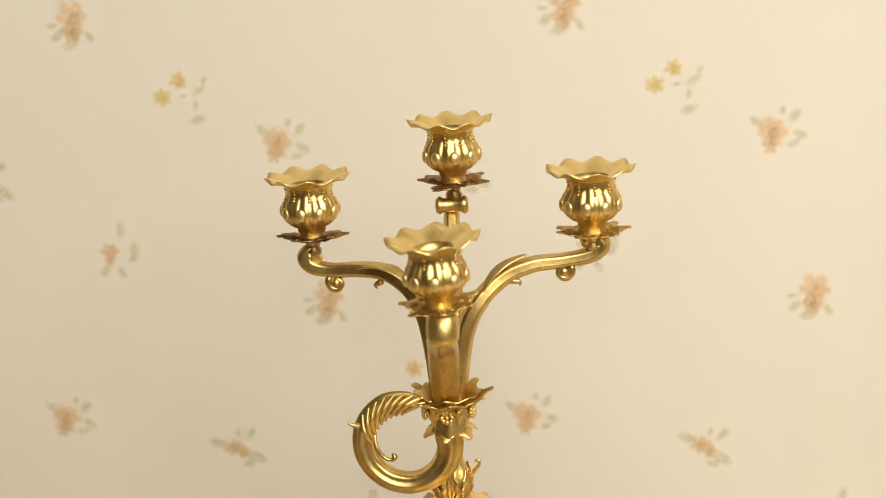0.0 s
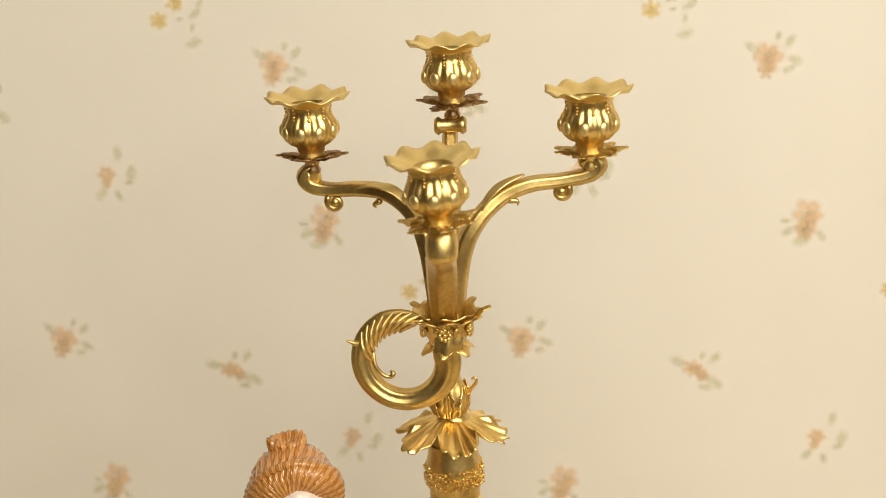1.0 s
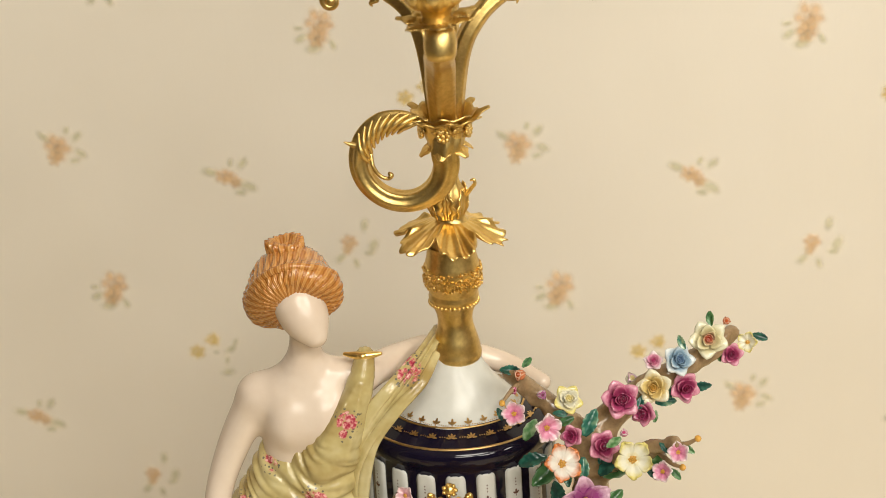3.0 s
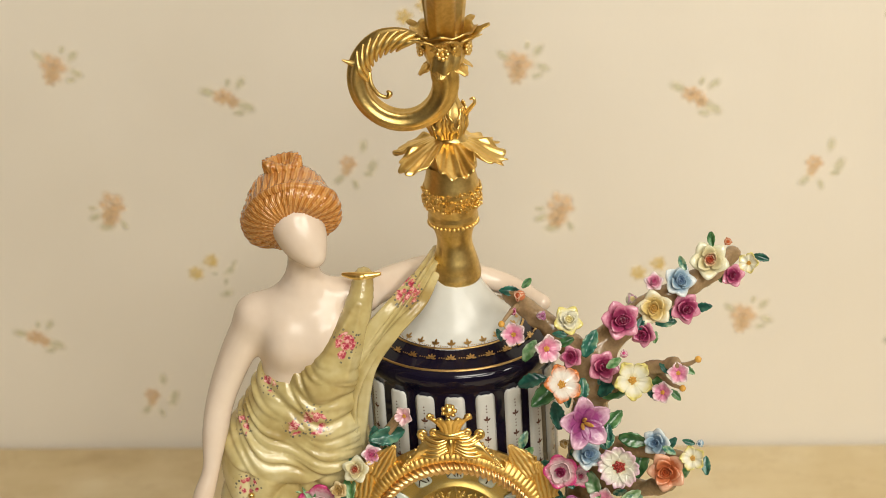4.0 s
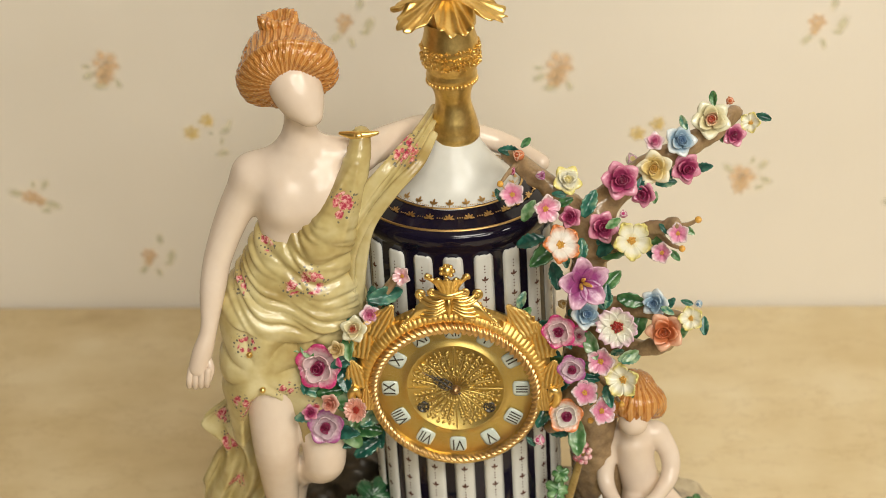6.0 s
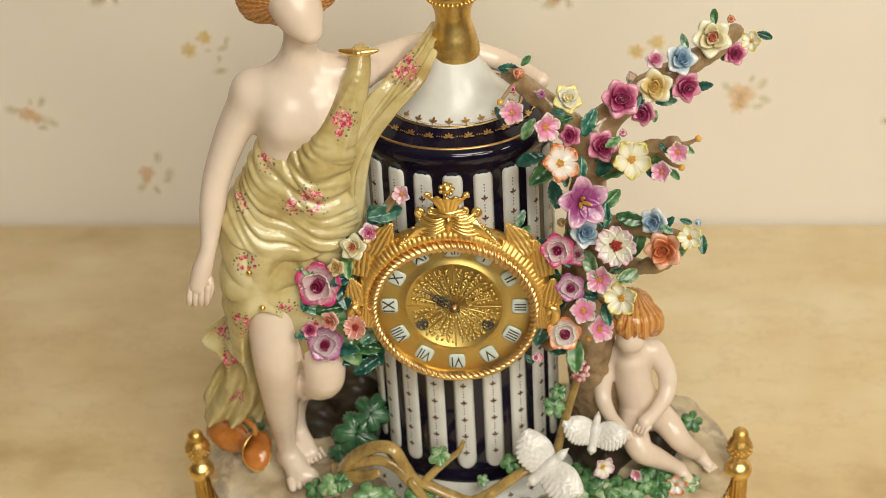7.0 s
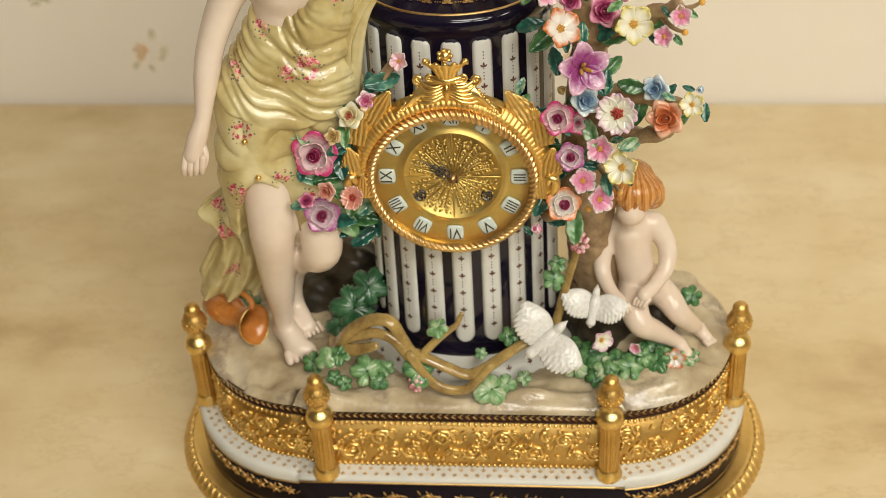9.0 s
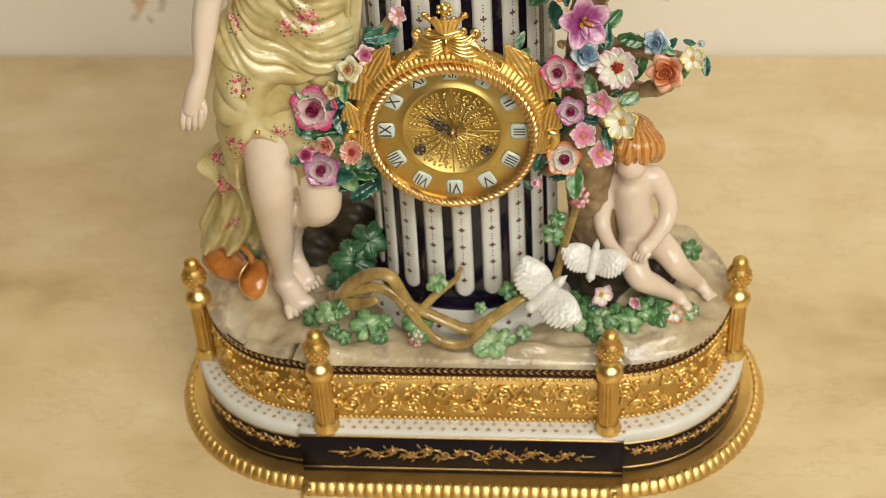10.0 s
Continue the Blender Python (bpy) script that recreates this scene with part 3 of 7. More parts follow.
def drop(g, rail_, s, h, length, angle, w, d):
    """A little leaf drawn on a rail."""
    c, q = math.cos(angle), math.sin(angle)
    pts = [(*rail_.at(s + c * length * t, h + q * length * t, d), w * f) for t, f in ((0, 0.35), (0.4, 1.0), (0.75, 0.7), (1, 0.15))]
    g.moved(Matrix.Identity(4), tube(pts, 5, 0))


rail = Rail(0.1015, 0.0060)
scroll = Geo()
scroll.moved(Matrix.Identity(4), tube([(*rail.at(-0.086 + 0.172 * k / 90, 0.0300 + 0.0042 * math.sin(2 * math.pi * (-0.086 + 0.172 * k / 90) / 0.0264), 0.0002), 0.0007) for k in range(91)], 5, 0))
for side in (-1, 1):
    for k in range(6):
        s = side * (0.0125 + 0.0132 * k)
        f = 1 - 0.09 * k
        sg = 1 if k % 2 else -1
        spiral(scroll, rail, s, 0.0300 + 0.0012 * sg, 0.0052 * f, 1.5 * sg, side, 0.0008, 0.0002)
        for j in range(8):
            t = j / 7
            drop(scroll, rail, s + side * (0.0015 + 0.0115 * t), 0.0300 + 0.0062 * f * math.sin(2 * math.pi * t) * sg, 0.0058 * f, (1.15 if j % 2 else -0.9) + (0 if side > 0 else math.pi - 0.2), 0.0009, 0.0002)
    drop(scroll, rail, side * 0.0880, 0.0300, 0.014, 0.06 if side > 0 else math.pi - 0.06, 0.0007, 0.0002)
for j in range(9):
    drop(scroll, rail, 0, 0.0300, 0.0066 - 0.0016 * (j % 2), math.pi * j / 8, 0.0013, 0.0002)
put("gilt_scroll", scroll.mesh("gilt_scroll", GILT_PAINT), band, label="gilt leaf scroll")
for side in (-1, 1):
    scroll = Geo()
    for k in range(17):
        s = side * (0.138 + 0.0125 * k)
        for j in range(6):
            drop(scroll, rail, s, 0.0300, 0.0050 + 0.0012 * (k % 2), math.pi * j / 3 + 0.3, 0.0012, 0.0002)
        drop(scroll, rail, s + 0.005, 0.0278, 0.0055, 0.7, 0.0010, 0.0002)
        drop(scroll, rail, s - 0.005, 0.0323, 0.0055, 2.4, 0.0010, 0.0002)
    put("gilt_scroll", scroll.mesh("gilt_scroll", GILT_PAINT), band, label="gilt leaf and star trail")
dots = Geo()
for r, pr, ph in ((0.0918, 0.0045, 0.0), (0.0965, 0.0055, 0.5)):
    lane = Rail(r, pr)
    n = int(lane.length / 0.0085)
    for k in range(n):
        s = lane.length * (k + ph) / n
        for j in range(4):
            o, t, nn = lane.frame_at(s)
            c = o + t * (0.0011 * math.cos(j * math.pi / 2)) + nn * (0.0011 * math.sin(j * math.pi / 2)) + Vector((0, 0, 0.0518))
            dots.moved(Matrix.Translation(c) @ Matrix.Diagonal((0.0008, 0.0008, 0.0004, 1)), ball((0, 0, 0), 1, 4))
put("gilt_dots", dots.mesh("gilt_dots", GILT_PAINT), step, label="rows of small gilt dots")

# the gilt frieze: a wall with scrolls, leaves, knobs and beaded borders in relief
F0, F1 = 0.0515, 0.0985
frieze = put("frieze", loft([(0.0865, 0.0055, F0), (0.0865, 0.0055, F1 - 0.0005), (0.085, 0.0055, F1)], False, 0.016).mesh("frieze", GILT_SATIN), clock, label="bright gilt openwork frieze")
rail = Rail(0.0865, 0.0055, 0.016)
relief, knobs = Geo(), Geo()
cells = 44
FM = (F0 + F1) / 2
for k in range(cells):
    s = rail.length * (k + 0.5) / cells
    sg = 1 if k % 2 else -1
    spiral(relief, rail, s - 0.002, FM + 0.0065 * sg, 0.0088, 1.8 * sg, sg, 0.0018, 0.0008)
    spiral(relief, rail, s + 0.0070, FM - 0.0100 * sg, 0.0058, 1.5 * sg, -sg, 0.0015, 0.0008)
    spiral(relief, rail, s + 0.0060, FM + 0.0120 * sg, 0.0036, 1.4 * sg, sg, 0.0012, 0.0008)
    for j in range(17):
        drop(relief, rail, s + random.uniform(-0.010, 0.010), FM + random.uniform(-0.016, 0.016), random.uniform(0.0035, 0.0065), random.uniform(0, 6.3), random.uniform(0.0013, 0.0021), 0.0010)
    for j in range(7):
        knobs.moved(Matrix.Translation(rail.at(s + random.uniform(-0.010, 0.010), FM + random.uniform(-0.0165, 0.0165), 0.0016)), ball((0, 0, 0), random.uniform(0.0011, 0.0019), 5))
for h in (F0 + 0.0022, F1 - 0.0022):
    n = int(rail.length / 0.0042)
    for k in range(n):
        knobs.moved(Matrix.Translation(rail.at(rail.length * k / n, h, 0.0010)), ball((0, 0, 0), 0.0017, 4))
tagged(put("scrollwork", relief.mesh("scrollwork", GILT), frieze), kind="stuff")
tagged(put("beading", knobs.mesh("beading", GILT), frieze), kind="stuff")

upper = put("upper_band", loft([(0.0850, 0.0055, 0.0980), (0.0880, 0.0055, 0.0988), (0.0886, 0.0055, 0.1003), (0.0872, 0.0055, 0.1012), (0.0876, 0.0055, 0.1070),
                                (0.0885, 0.0055, 0.1080), (0.0870, 0.0055, 0.1086)], False, 0.016).mesh("upper_band", UMBER), clock, label="dark brown band with a gilt leaf border")
rail = Rail(0.0876, 0.0055, 0.016)
scroll = Geo()
n = int(rail.length / 0.0052)
for k in range(n):
    s = rail.length * k / n
    drop(scroll, rail, s, 0.1043, 0.0042, 0.62, 0.0006, 0.0003)
    drop(scroll, rail, s, 0.1043, 0.0042, -0.62, 0.0006, 0.0003)
put("gilt_border", scroll.mesh("gilt_border", GILT_PAINT), upper, label="gilt laurel border")


# rocky ground on the base


def ground_height(x, y):
    inside = 1 - max(abs(x) / 0.205, abs(y - CY) / 0.092) ** 2
    h = 0.1135 + 0.004 * max(inside, 0)
    w = 0.5 + 0.5 * noise.noise((x * 24 + 3, y * 44, 0.7)) + 0.22 * noise.noise((x * 60, y * 90, 4.0))
    t = w * 3.2
    ledge = (math.floor(t) + min(1.0, (t - math.floor(t)) / 0.20)) / 3.2
    h += (0.0165 * ledge - 0.0090) * min(1, max(inside, 0) * 5) - 0.0075 * min(1, max(0, 1 - (math.hypot(x, y / 0.93) - 0.088) / 0.018))
    h += 0.0016 * noise.noise((x * 95, y * 95, 2.0)) * min(1, max(inside, 0) * 8)
    h += 0.010 * math.exp(-((x - 0.13) ** 2 + (y - 0.0) ** 2) / 0.0018) + 0.010 * math.exp(-((x + 0.10) ** 2 + (y - 0.01) ** 2) / 0.0016)
    return h


g = Geo()
rows = []
RINGS = 46
for k in range(RINGS):
    f = 1 - k / (RINGS - 1.0)
    for x, y in outline(0.0893 * f if f > 0.01 else 0.0010, 0.0055 * f, 40, 0.016):
        x = x * (0.35 + 0.65 * f)
        rows.append((x, y, ground_height(x, y) - 0.0048 * math.exp(-(k - 1) / 1.6) if k else 0.1088))
n = len(outline(0.08, 0, 40, 0.016))
g.add(rows, [f[::-1] for f in grid_faces(RINGS, n, closed_v=True)])
g.f.append(tuple(range((RINGS - 1) * n, RINGS * n)))
put("rocky_ground", g.mesh("rocky_ground", GROUND), clock, label="beige and grey glazed rocky ground")


# fluted gilt posts


def post(x, y, label):
    body = lathe([(0.0001, 0.0), (0.0098, 0.0), (0.0102, 0.0025), (0.0086, 0.0048), (0.0092, 0.0068), (0.0078, 0.009)], 32)
    shaft = lathe([(0.0076, 0.008 + 0.0455 * k / 9) for k in range(10)], 64, lambda a, i: (-0.0010 * (0.5 + 0.5 * math.cos(16 * a)) * (0 if i in (0, 9) else 1), 0))
    cap = lathe([(0.0078, 0.053), (0.0095, 0.055), (0.0104, 0.059), (0.0098, 0.063), (0.0078, 0.066), (0.0060, 0.067), (0.0050, 0.070), (0.0052, 0.072), (0.0040, 0.073)], 32)
    tip = lathe([(0.0040, 0.072), (0.0060, 0.0735), (0.0085, 0.0765), (0.0096, 0.0805), (0.0090, 0.0850), (0.0068, 0.0895), (0.0052, 0.0915), (0.0060, 0.0930), (0.0056, 0.0960), (0.0034, 0.0985), (0.0001, 0.0995)], 28,
                lambda a, i: (0.0004 * math.sin(14 * a) * (1 if 1 < i < 6 else 0), 0))
    ob = put("post", shaft.mesh("post", GILT_SATIN), clock, Matrix.Translation((x, y, 0.0516)), label)
    put("post_base", body.mesh("post_base", GILT), ob)
    put("post_cap", cap.mesh("post_cap", GILT), ob)
    acorn = put("finial", tip.mesh("finial", GILT_SATIN), ob, label="acorn finial")
    knobs = Geo()
    for row in range(6):
        z = 0.0760 + 0.0026 * row
        r = (0.0077, 0.0089, 0.0092, 0.0087, 0.0075, 0.0061)[row]
        for k in range(14):
            a = 2 * math.pi * (k + 0.5 * (row % 2)) / 14
            knobs.moved(Matrix.Translation((r * math.cos(a), r * math.sin(a), z)), ball((0, 0, 0), 0.0011, 4))
    tagged(put("relief", knobs.mesh("relief", GILT_SATIN), acorn), kind="stuff")


for x, y in ((-0.1032, -0.1172), (0.1090, -0.1130), (-0.2092, -0.0385), (0.2062, -0.0295)):
    post(x, y, "fluted gilt post with an acorn finial")

# ---- the clock: column ----
SX, SY = 1.0, 0.86
plinth = put("plinth", lathe([(0.070, 0.104), (0.0870, 0.104), (0.0885, 0.110), (0.0860, 0.1165), (0.0790, 0.1218), (0.0680, 0.1240)], 72, None, SX, SY + 0.06).mesh("plinth", WHITE), clock, label="white porcelain plinth painted with small sprigs")
column = put("column", lathe([(0.050, 0.119), (0.0740, 0.121), (0.0735, 0.1265), (0.0700, 0.1300), (0.0682, 0.134), (0.0668, 0.25), (0.0655, 0.378), (0.0650, 0.391), (0.0662, 0.3950), (0.0685, 0.3985),
                              (0.0695, 0.4025), (0.0690, 0.4060), (0.0672, 0.4085), (0.0640, 0.4100), (0.0540, 0.4150), (0.0470, 0.4180), (0.0455, 0.4190)], 96, None, SX, SY).mesh("column", COBALT), clock, label="cobalt blue porcelain column")
put("gilt_line", lathe([(0.0646, 0.4096), (0.0648, 0.4104), (0.0634, 0.4109), (0.0630, 0.4105)], 96, None, SX, SY).mesh("gilt_line", GILT_PAINT), column)
put("gilt_line", lathe([(0.0470, 0.4177), (0.0474, 0.4185), (0.0462, 0.4190), (0.0458, 0.4186)], 96, None, SX, SY).mesh("gilt_line", GILT_PAINT), column)
dome = put("dome", lathe([(0.0460, 0.4170), (0.0440, 0.4185), (0.0400, 0.4215), (0.0340, 0.4275), (0.0275, 0.4355), (0.0215, 0.4445), (0.0178, 0.4520), (0.0150, 0.4580), (0.010, 0.459)], 80, None, SX, SY + 0.05).mesh("dome", WHITE), clock, label="white bell-shaped porcelain top")


def flat_leaf(g, o, t, up, n, length, width):
    """A painted leaf 0.3 mm proud on a surface with tangents t, up and normal n."""
    pts = [o + t * (width * math.sin(2 * math.pi * k / 8)) + up * (length * 0.5 * (1 - math.cos(2 * math.pi * k / 8))) for k in range(8)]
    g.add([p + n * 0.0004 for p in pts], [tuple(range(8))])


def trefoil(g, o, t, up, n, r):
    flat_leaf(g, o, t, up, n, r * 1.5, r * 0.30)
    for sgn in (-1, 1):
        u = (up * 0.62 + t * sgn * 0.78).normalized()
        flat_leaf(g, o, u.cross(n) * -1, u, n, r * 1.15, r * 0.28)
    flat_leaf(g, o - up * r * 0.7, t, up, n, r * 0.7, r * 0.12)


# raised white panels with a painted trail
STRIPES = 20


def column_radius(z):
    return 0.0682 - 0.0027 * (z - 0.134) / 0.238


def on_column(a, z, d):
    r = column_radius(z) + d
    return Vector((r * math.sin(a) * SX, -r * math.cos(a) * SY, z))


def stripe(k):
    a0 = 2 * math.pi * (k + 0.08) / STRIPES
    z0, z1, nz, na = 0.1345, 0.391, 34, 7

    def fn(u, v):
        z = z0 + (z1 - z0) * (0.5 - 0.5 * math.cos(math.pi * u) if 0.0 < u < 1.0 else u)
        wide = 0.107 - 0.003 * (z - z0) / (z1 - z0)
        end = min(z - z0, 1.0) / 0.0075
        top = (z1 - z) / 0.0045
        e = min(1.0, math.sqrt(max(1 - (1 - min(end, 1)) ** 2, 0)), math.sqrt(max(1 - (1 - min(top, 1)) ** 2, 0)) * 0.4 + 0.6)
        a = a0 + wide * (2 * v - 1) * max(e, 0.02)
        return on_column(a, z, 0.0003 + 0.0016 * (1 - (2 * v - 1) ** 6) * min(1, 0.3 + e))

    panel = put("panel", sheet(fn, nz, na, -0.0022).mesh("panel", WHITE), column, label="")
    trail = Geo()
    z = 0.150
    i = 0
    while z < 0.378:
        o = on_column(a0, z, 0.0021)
        n = Vector((math.sin(a0) / SX, -math.cos(a0) / SY, 0)).normalized()
        t = Vector((-n.y, n.x, 0))
        trefoil(trail, o, t, Vector((0, 0, 1)), n, 0.0026)
        for j in range(3):
            flat_leaf(trail, on_column(a0, z + 0.0062 + 0.0024 * j, 0.0021), t, Vector((0, 0, 1)), n, 0.0012, 0.0005)
        z += 0.0158
    put("painted_trail", trail.mesh("painted_trail", SPRIG, False), panel, label="thin painted trail of leaves and dots")


for k in range(STRIPES):
    stripe(k)

# painted borders on the cornice, dome and plinth
gold, dark, red = Geo(), Geo(), Geo()
for k in range(26):
    a = 2 * math.pi * k / 26
    f = 0.45
    o = Vector((math.sin(a) * 0.0556 * SX, -math.cos(a) * 0.0556 * SY, 0.4146))
    n = Vector((math.sin(a) * 0.53, -math.cos(a) * 0.53, 0.85)).normalized()
    t = Vector((math.cos(a), math.sin(a), 0))
    up = n.cross(t)
    for q in range(5):
        u = (t * math.cos(q * math.pi / 4) + up * math.sin(q * math.pi / 4)).normalized()
        flat_leaf(gold, o + n * 0.0004, u.cross(n), u, n, 0.0037, 0.0007)
    for j in range(1, 5):
        b = a + 2 * math.pi / 26 * (0.30 + 0.12 * j)
        flat_leaf(gold, Vector((math.sin(b) * 0.0556, -math.cos(b) * 0.0556 * SY, 0.4146)) + n * 0.0006, t, up, n, 0.0011, 0.0005)
put("gilt_star_border", gold.mesh("gilt_star_border", GILT_PAINT, False), column, label="gilt leaf stars and dots")
for k in range(24):
    a = 2 * math.pi * k / 24
    o = Vector((math.sin(a) * 0.0425, -math.cos(a) * 0.0425 * (SY + 0.05), 0.4199))
    n = Vector((math.sin(a) * 0.55, -math.cos(a) * 0.55, 0.83)).normalized()
    t = Vector((math.cos(a), math.sin(a), 0))
    trefoil(dark, o + n * 0.0003, t, n.cross(t), n, 0.0030)
    b = a + math.pi / 24
    o = Vector((math.sin(b) * 0.0436, -math.cos(b) * 0.0436 * (SY + 0.05), 0.4190))
    for j in (-2, -1, 0, 1, 2):
        flat_leaf(dark, o + t * 0.0016 * j + n * (0.0004 + 0.0002 * abs(j)), t, n.cross(t), n, 0.0009, 0.0004)
put("painted_border", dark.mesh("painted_border", GILT_PAINT, False), dome, label="thin brown-gold painted border")
for k in range(30):
    a = 2 * math.pi * k / 30
    o = Vector((math.sin(a) * 0.0846, -math.cos(a) * 0.0846 * (SY + 0.06), 0.1180))
    n = Vector((math.sin(a) * 0.8, -math.cos(a) * 0.8, 0.6)).normalized()
    t = Vector((math.cos(a), math.sin(a), 0))
    trefoil(red, o + n * 0.0004, t, n.cross(t), n, 0.0024)
put("painted_border", red.mesh("painted_border", SPRIG, False), plinth, label="small reddish painted sprigs")

# ---- the clock: dial and bezel, built facing -y about the dial's centre ----
FACE = Matrix.Translation((0, -0.0715, 0.295)) @ pose(0, 0, 0, 85.0, 0, 0)
case = put("clock_case", lathe([(0.0001, -0.020), (0.0585, -0.020), (0.0600, -0.010), (0.0600, 0.003), (0.0580, 0.0055), (0.0560, 0.0060), (0.0555, 0.003), (0.0540, -0.001)], 72).mesh("clock_case", GILT), clock, FACE, "gilt clock case set into the column")
dial = put("dial", lathe([(0.0001, 0.0), (0.0325, 0.0), (0.0330, 0.0008), (0.0338, 0.0008), (0.0343, 0.0), (0.0400, -0.0004), (0.0555, -0.0012)], 96).mesh("dial", DIAL_GOLD), case, label="golden dial with an embossed centre")
boss = Geo()
for k in range(24):
    a = 2 * math.pi * k / 24
    m = pose(0, 0, 0, 0, 0, math.degrees(a))
    if k % 6 == 0:
        boss.moved(m, tube([(0.004, 0, 0.0004, 0.0006), (0.032, 0, 0.0004, 0.0006)], 5, 1))
    else:
        boss.moved(m, tube([(0.005, 0, 0.0004, 0.0005), (0.013, 0.0006, 0.0008, 0.0010), (0.022 + 0.004 * (k % 2), 0, 0.0004, 0.0004)], 5, 3))
        for j in range(8):
            q = 0.009 + 0.0027 * j
            for sg in (-1, 1):
                boss.moved(m @ pose(q + random.uniform(-0.0009, 0.0009), 0.0007 * sg, 0.0003, 0, 0, (38 + random.uniform(-22, 26)) * sg), tube([(0, 0, 0, 0.0004), (0.0018, 0.0004 * sg, 0.0003, random.uniform(0.0008, 0.0014)), (random.uniform(0.0026, 0.0040), 0, 0, 0.0002)], 5, 2))
    boss.moved(m, ball((0.029, 0.0022 * (1 if k % 2 else -1), 0.0003), 0.0010, 4))
    boss.moved(m, ball((0.0255, 0.0030 * (1 if k % 2 else -1), 0.0003), 0.0008, 4))
tagged(put("embossing", boss.mesh("embossing", DIAL_GOLD), case, label="embossed leaf rays"), kind="stuff")


def letters(text, size, material, name):
    cu = bpy.data.curves.new(name, "FONT")
    cu.body, cu.size, cu.align_x, cu.align_y, cu.extrude = text, size, "CENTER", "CENTER", 0.0002
    tmp = bpy.data.objects.new(name, cu)
    scene.collection.objects.link(tmp)
    me = bpy.data.meshes.new_from_object(tmp.evaluated_get(bpy.context.evaluated_depsgraph_get()))
    bpy.data.objects.remove(tmp)
    me.materials.clear()
    me.materials.append(material)
    return me


def tile(u, v):
    x, y = 2 * u - 1, 2 * v - 1
    q = (abs(x) ** 4 + abs(y) ** 4) ** 0.25
    m = max(abs(x), abs(y))
    f = m / q if q > 1e-6 else 1
    return (0.0059 * x * f, 0.0059 * y * f, 0.0010 - 0.0006 * m ** 4)


tile_mesh = sheet(tile, 9, 9, 0.0012).mesh("numeral_tile", ENAMEL)
for k, text in enumerate(("XII", "I", "II", "III", "IIII", "V", "VI", "VII", "VIII", "IX", "X", "XI")):
    a = math.pi / 2 - 2 * math.pi * k / 12
    m = pose(0.0450 * math.cos(a), 0.0450 * math.sin(a), 0.0004, 0, 0, math.degrees(a) - 90)
    plate = put("numeral_tile", tile_mesh, case, m, "pale enamel numeral tile")
    numeral = put("numeral", letters(text, 0.0108, INK, "numeral"), plate, Matrix.Translation((0, 0, 0.0011)) @ Matrix.Diagonal((0.78 if len(text) > 2 else 0.95, 1.1, 1, 1)))


def dial_hand(length, turn, z):
    g = tube([(0, -0.004, 0, 0.0007), (0, 0.010, 0, 0.0007), (0, length * 0.5, 0, 0.0006), (0, length, 0, 0.00025)], 6, 4)
    for c, r in ((0.36, 0.0030), (0.52, 0.0024)):
        for sg in (-1, 1):
            ring = [(sg * r * (0.62 + 0.62 * math.cos(q)), length * c + r * math.sin(q), 0, 0.00045) for q in np.linspace(0, 2 * math.pi, 13)]
            g.moved(Matrix.Identity(4), tube(ring, 5, 0))
    put("clock_hand", g.mesh("clock_hand", INK), case, pose(0, 0, z, 0, 0, turn), "pierced black hand")


dial_hand(0.0265, 57, 0.0030)
dial_hand(0.0200, 51, 0.0042)
put("arbor", lathe([(0.0001, 0.0065), (0.0022, 0.0060), (0.0026, 0.0045), (0.0036, 0.0040), (0.0036, 0.0015), (0.0001, 0.0010)], 20).mesh("arbor", BRASS_DARK), case)
for sg in (-1, 1):
    put("winding_hole", lathe([(0.0001, 0.0011), (0.0031, 0.0011), (0.0033, 0.0016), (0.0042, 0.0014), (0.0044, 0.0001)], 24).mesh("winding_hole", INK), case, pose(0.0228 * sg, -0.0148, 0), "dark winding hole")

# twisted rope, ridged arch, leaves and crown
n, m_ = 720, 18
rope = Geo()
rows = []
for i in range(n):
    a = 2 * math.pi * i / n
    top = (0.5 + 0.5 * math.sin(a)) ** 1.3
    for j in range(m_):
        b = 2 * math.pi * j / m_
        r = (0.0023 + 0.0014 * top) * (1 + 0.30 * math.cos(3 * b + 84 * a))
        q = 0.0556 + r * math.cos(b)
        rows.append((q * math.cos(a), q * math.sin(a), 0.0040 + 0.0105 * top + r * math.sin(b)))
rope.add(rows, grid_faces(n, m_, True, True))
bezel = put("bezel", lathe([(0.0545, 0.000), (0.0548, 0.0100), (0.0570, 0.0120), (0.0590, 0.0118), (0.0602, 0.0090), (0.0602, 0.000), (0.0590, -0.010)], 120,
                           lambda a, i: (0, -0.0085 * (0.5 - 0.5 * math.sin(a)) if 0 < i < 5 else 0)).mesh("bezel", GILT), clock, FACE, "bright gilt bezel with rope moulding and leaf crest")
put("rope_moulding", rope.mesh("rope_moulding", metal("rose_gilt", (0.86, 0.60, 0.28), (0.60, 0.36, 0.13), 0.36, 0.08)), bezel)
arch = Geo()
rows = []
ANG = [radians(-4 + 188 * k / 760) for k in range(761)]
for a in ANG:
    f = min(1.0, max(0.12, math.sin(a) * 2.2 + 0.15))
    for q, z in ((0.0585, 0.0085), (0.0588, 0.0140), (0.0600, 0.0152), (0.0605 + 0.0030 * f, 0.0144), (0.0605 + 0.0065 * f, 0.0116), (0.0605 + 0.0100 * f, 0.0078), (0.0600, 0.0050)):
        ripple = 0.0007 * (abs(math.cos(56 * a)) - 0.6) if 0.0100 < z < 0.0150 else 0
        rows.append((q * math.cos(a), q * math.sin(a), z + ripple - 0.005 * (1 - min(1, max(0, math.sin(a)) * 1.5))))
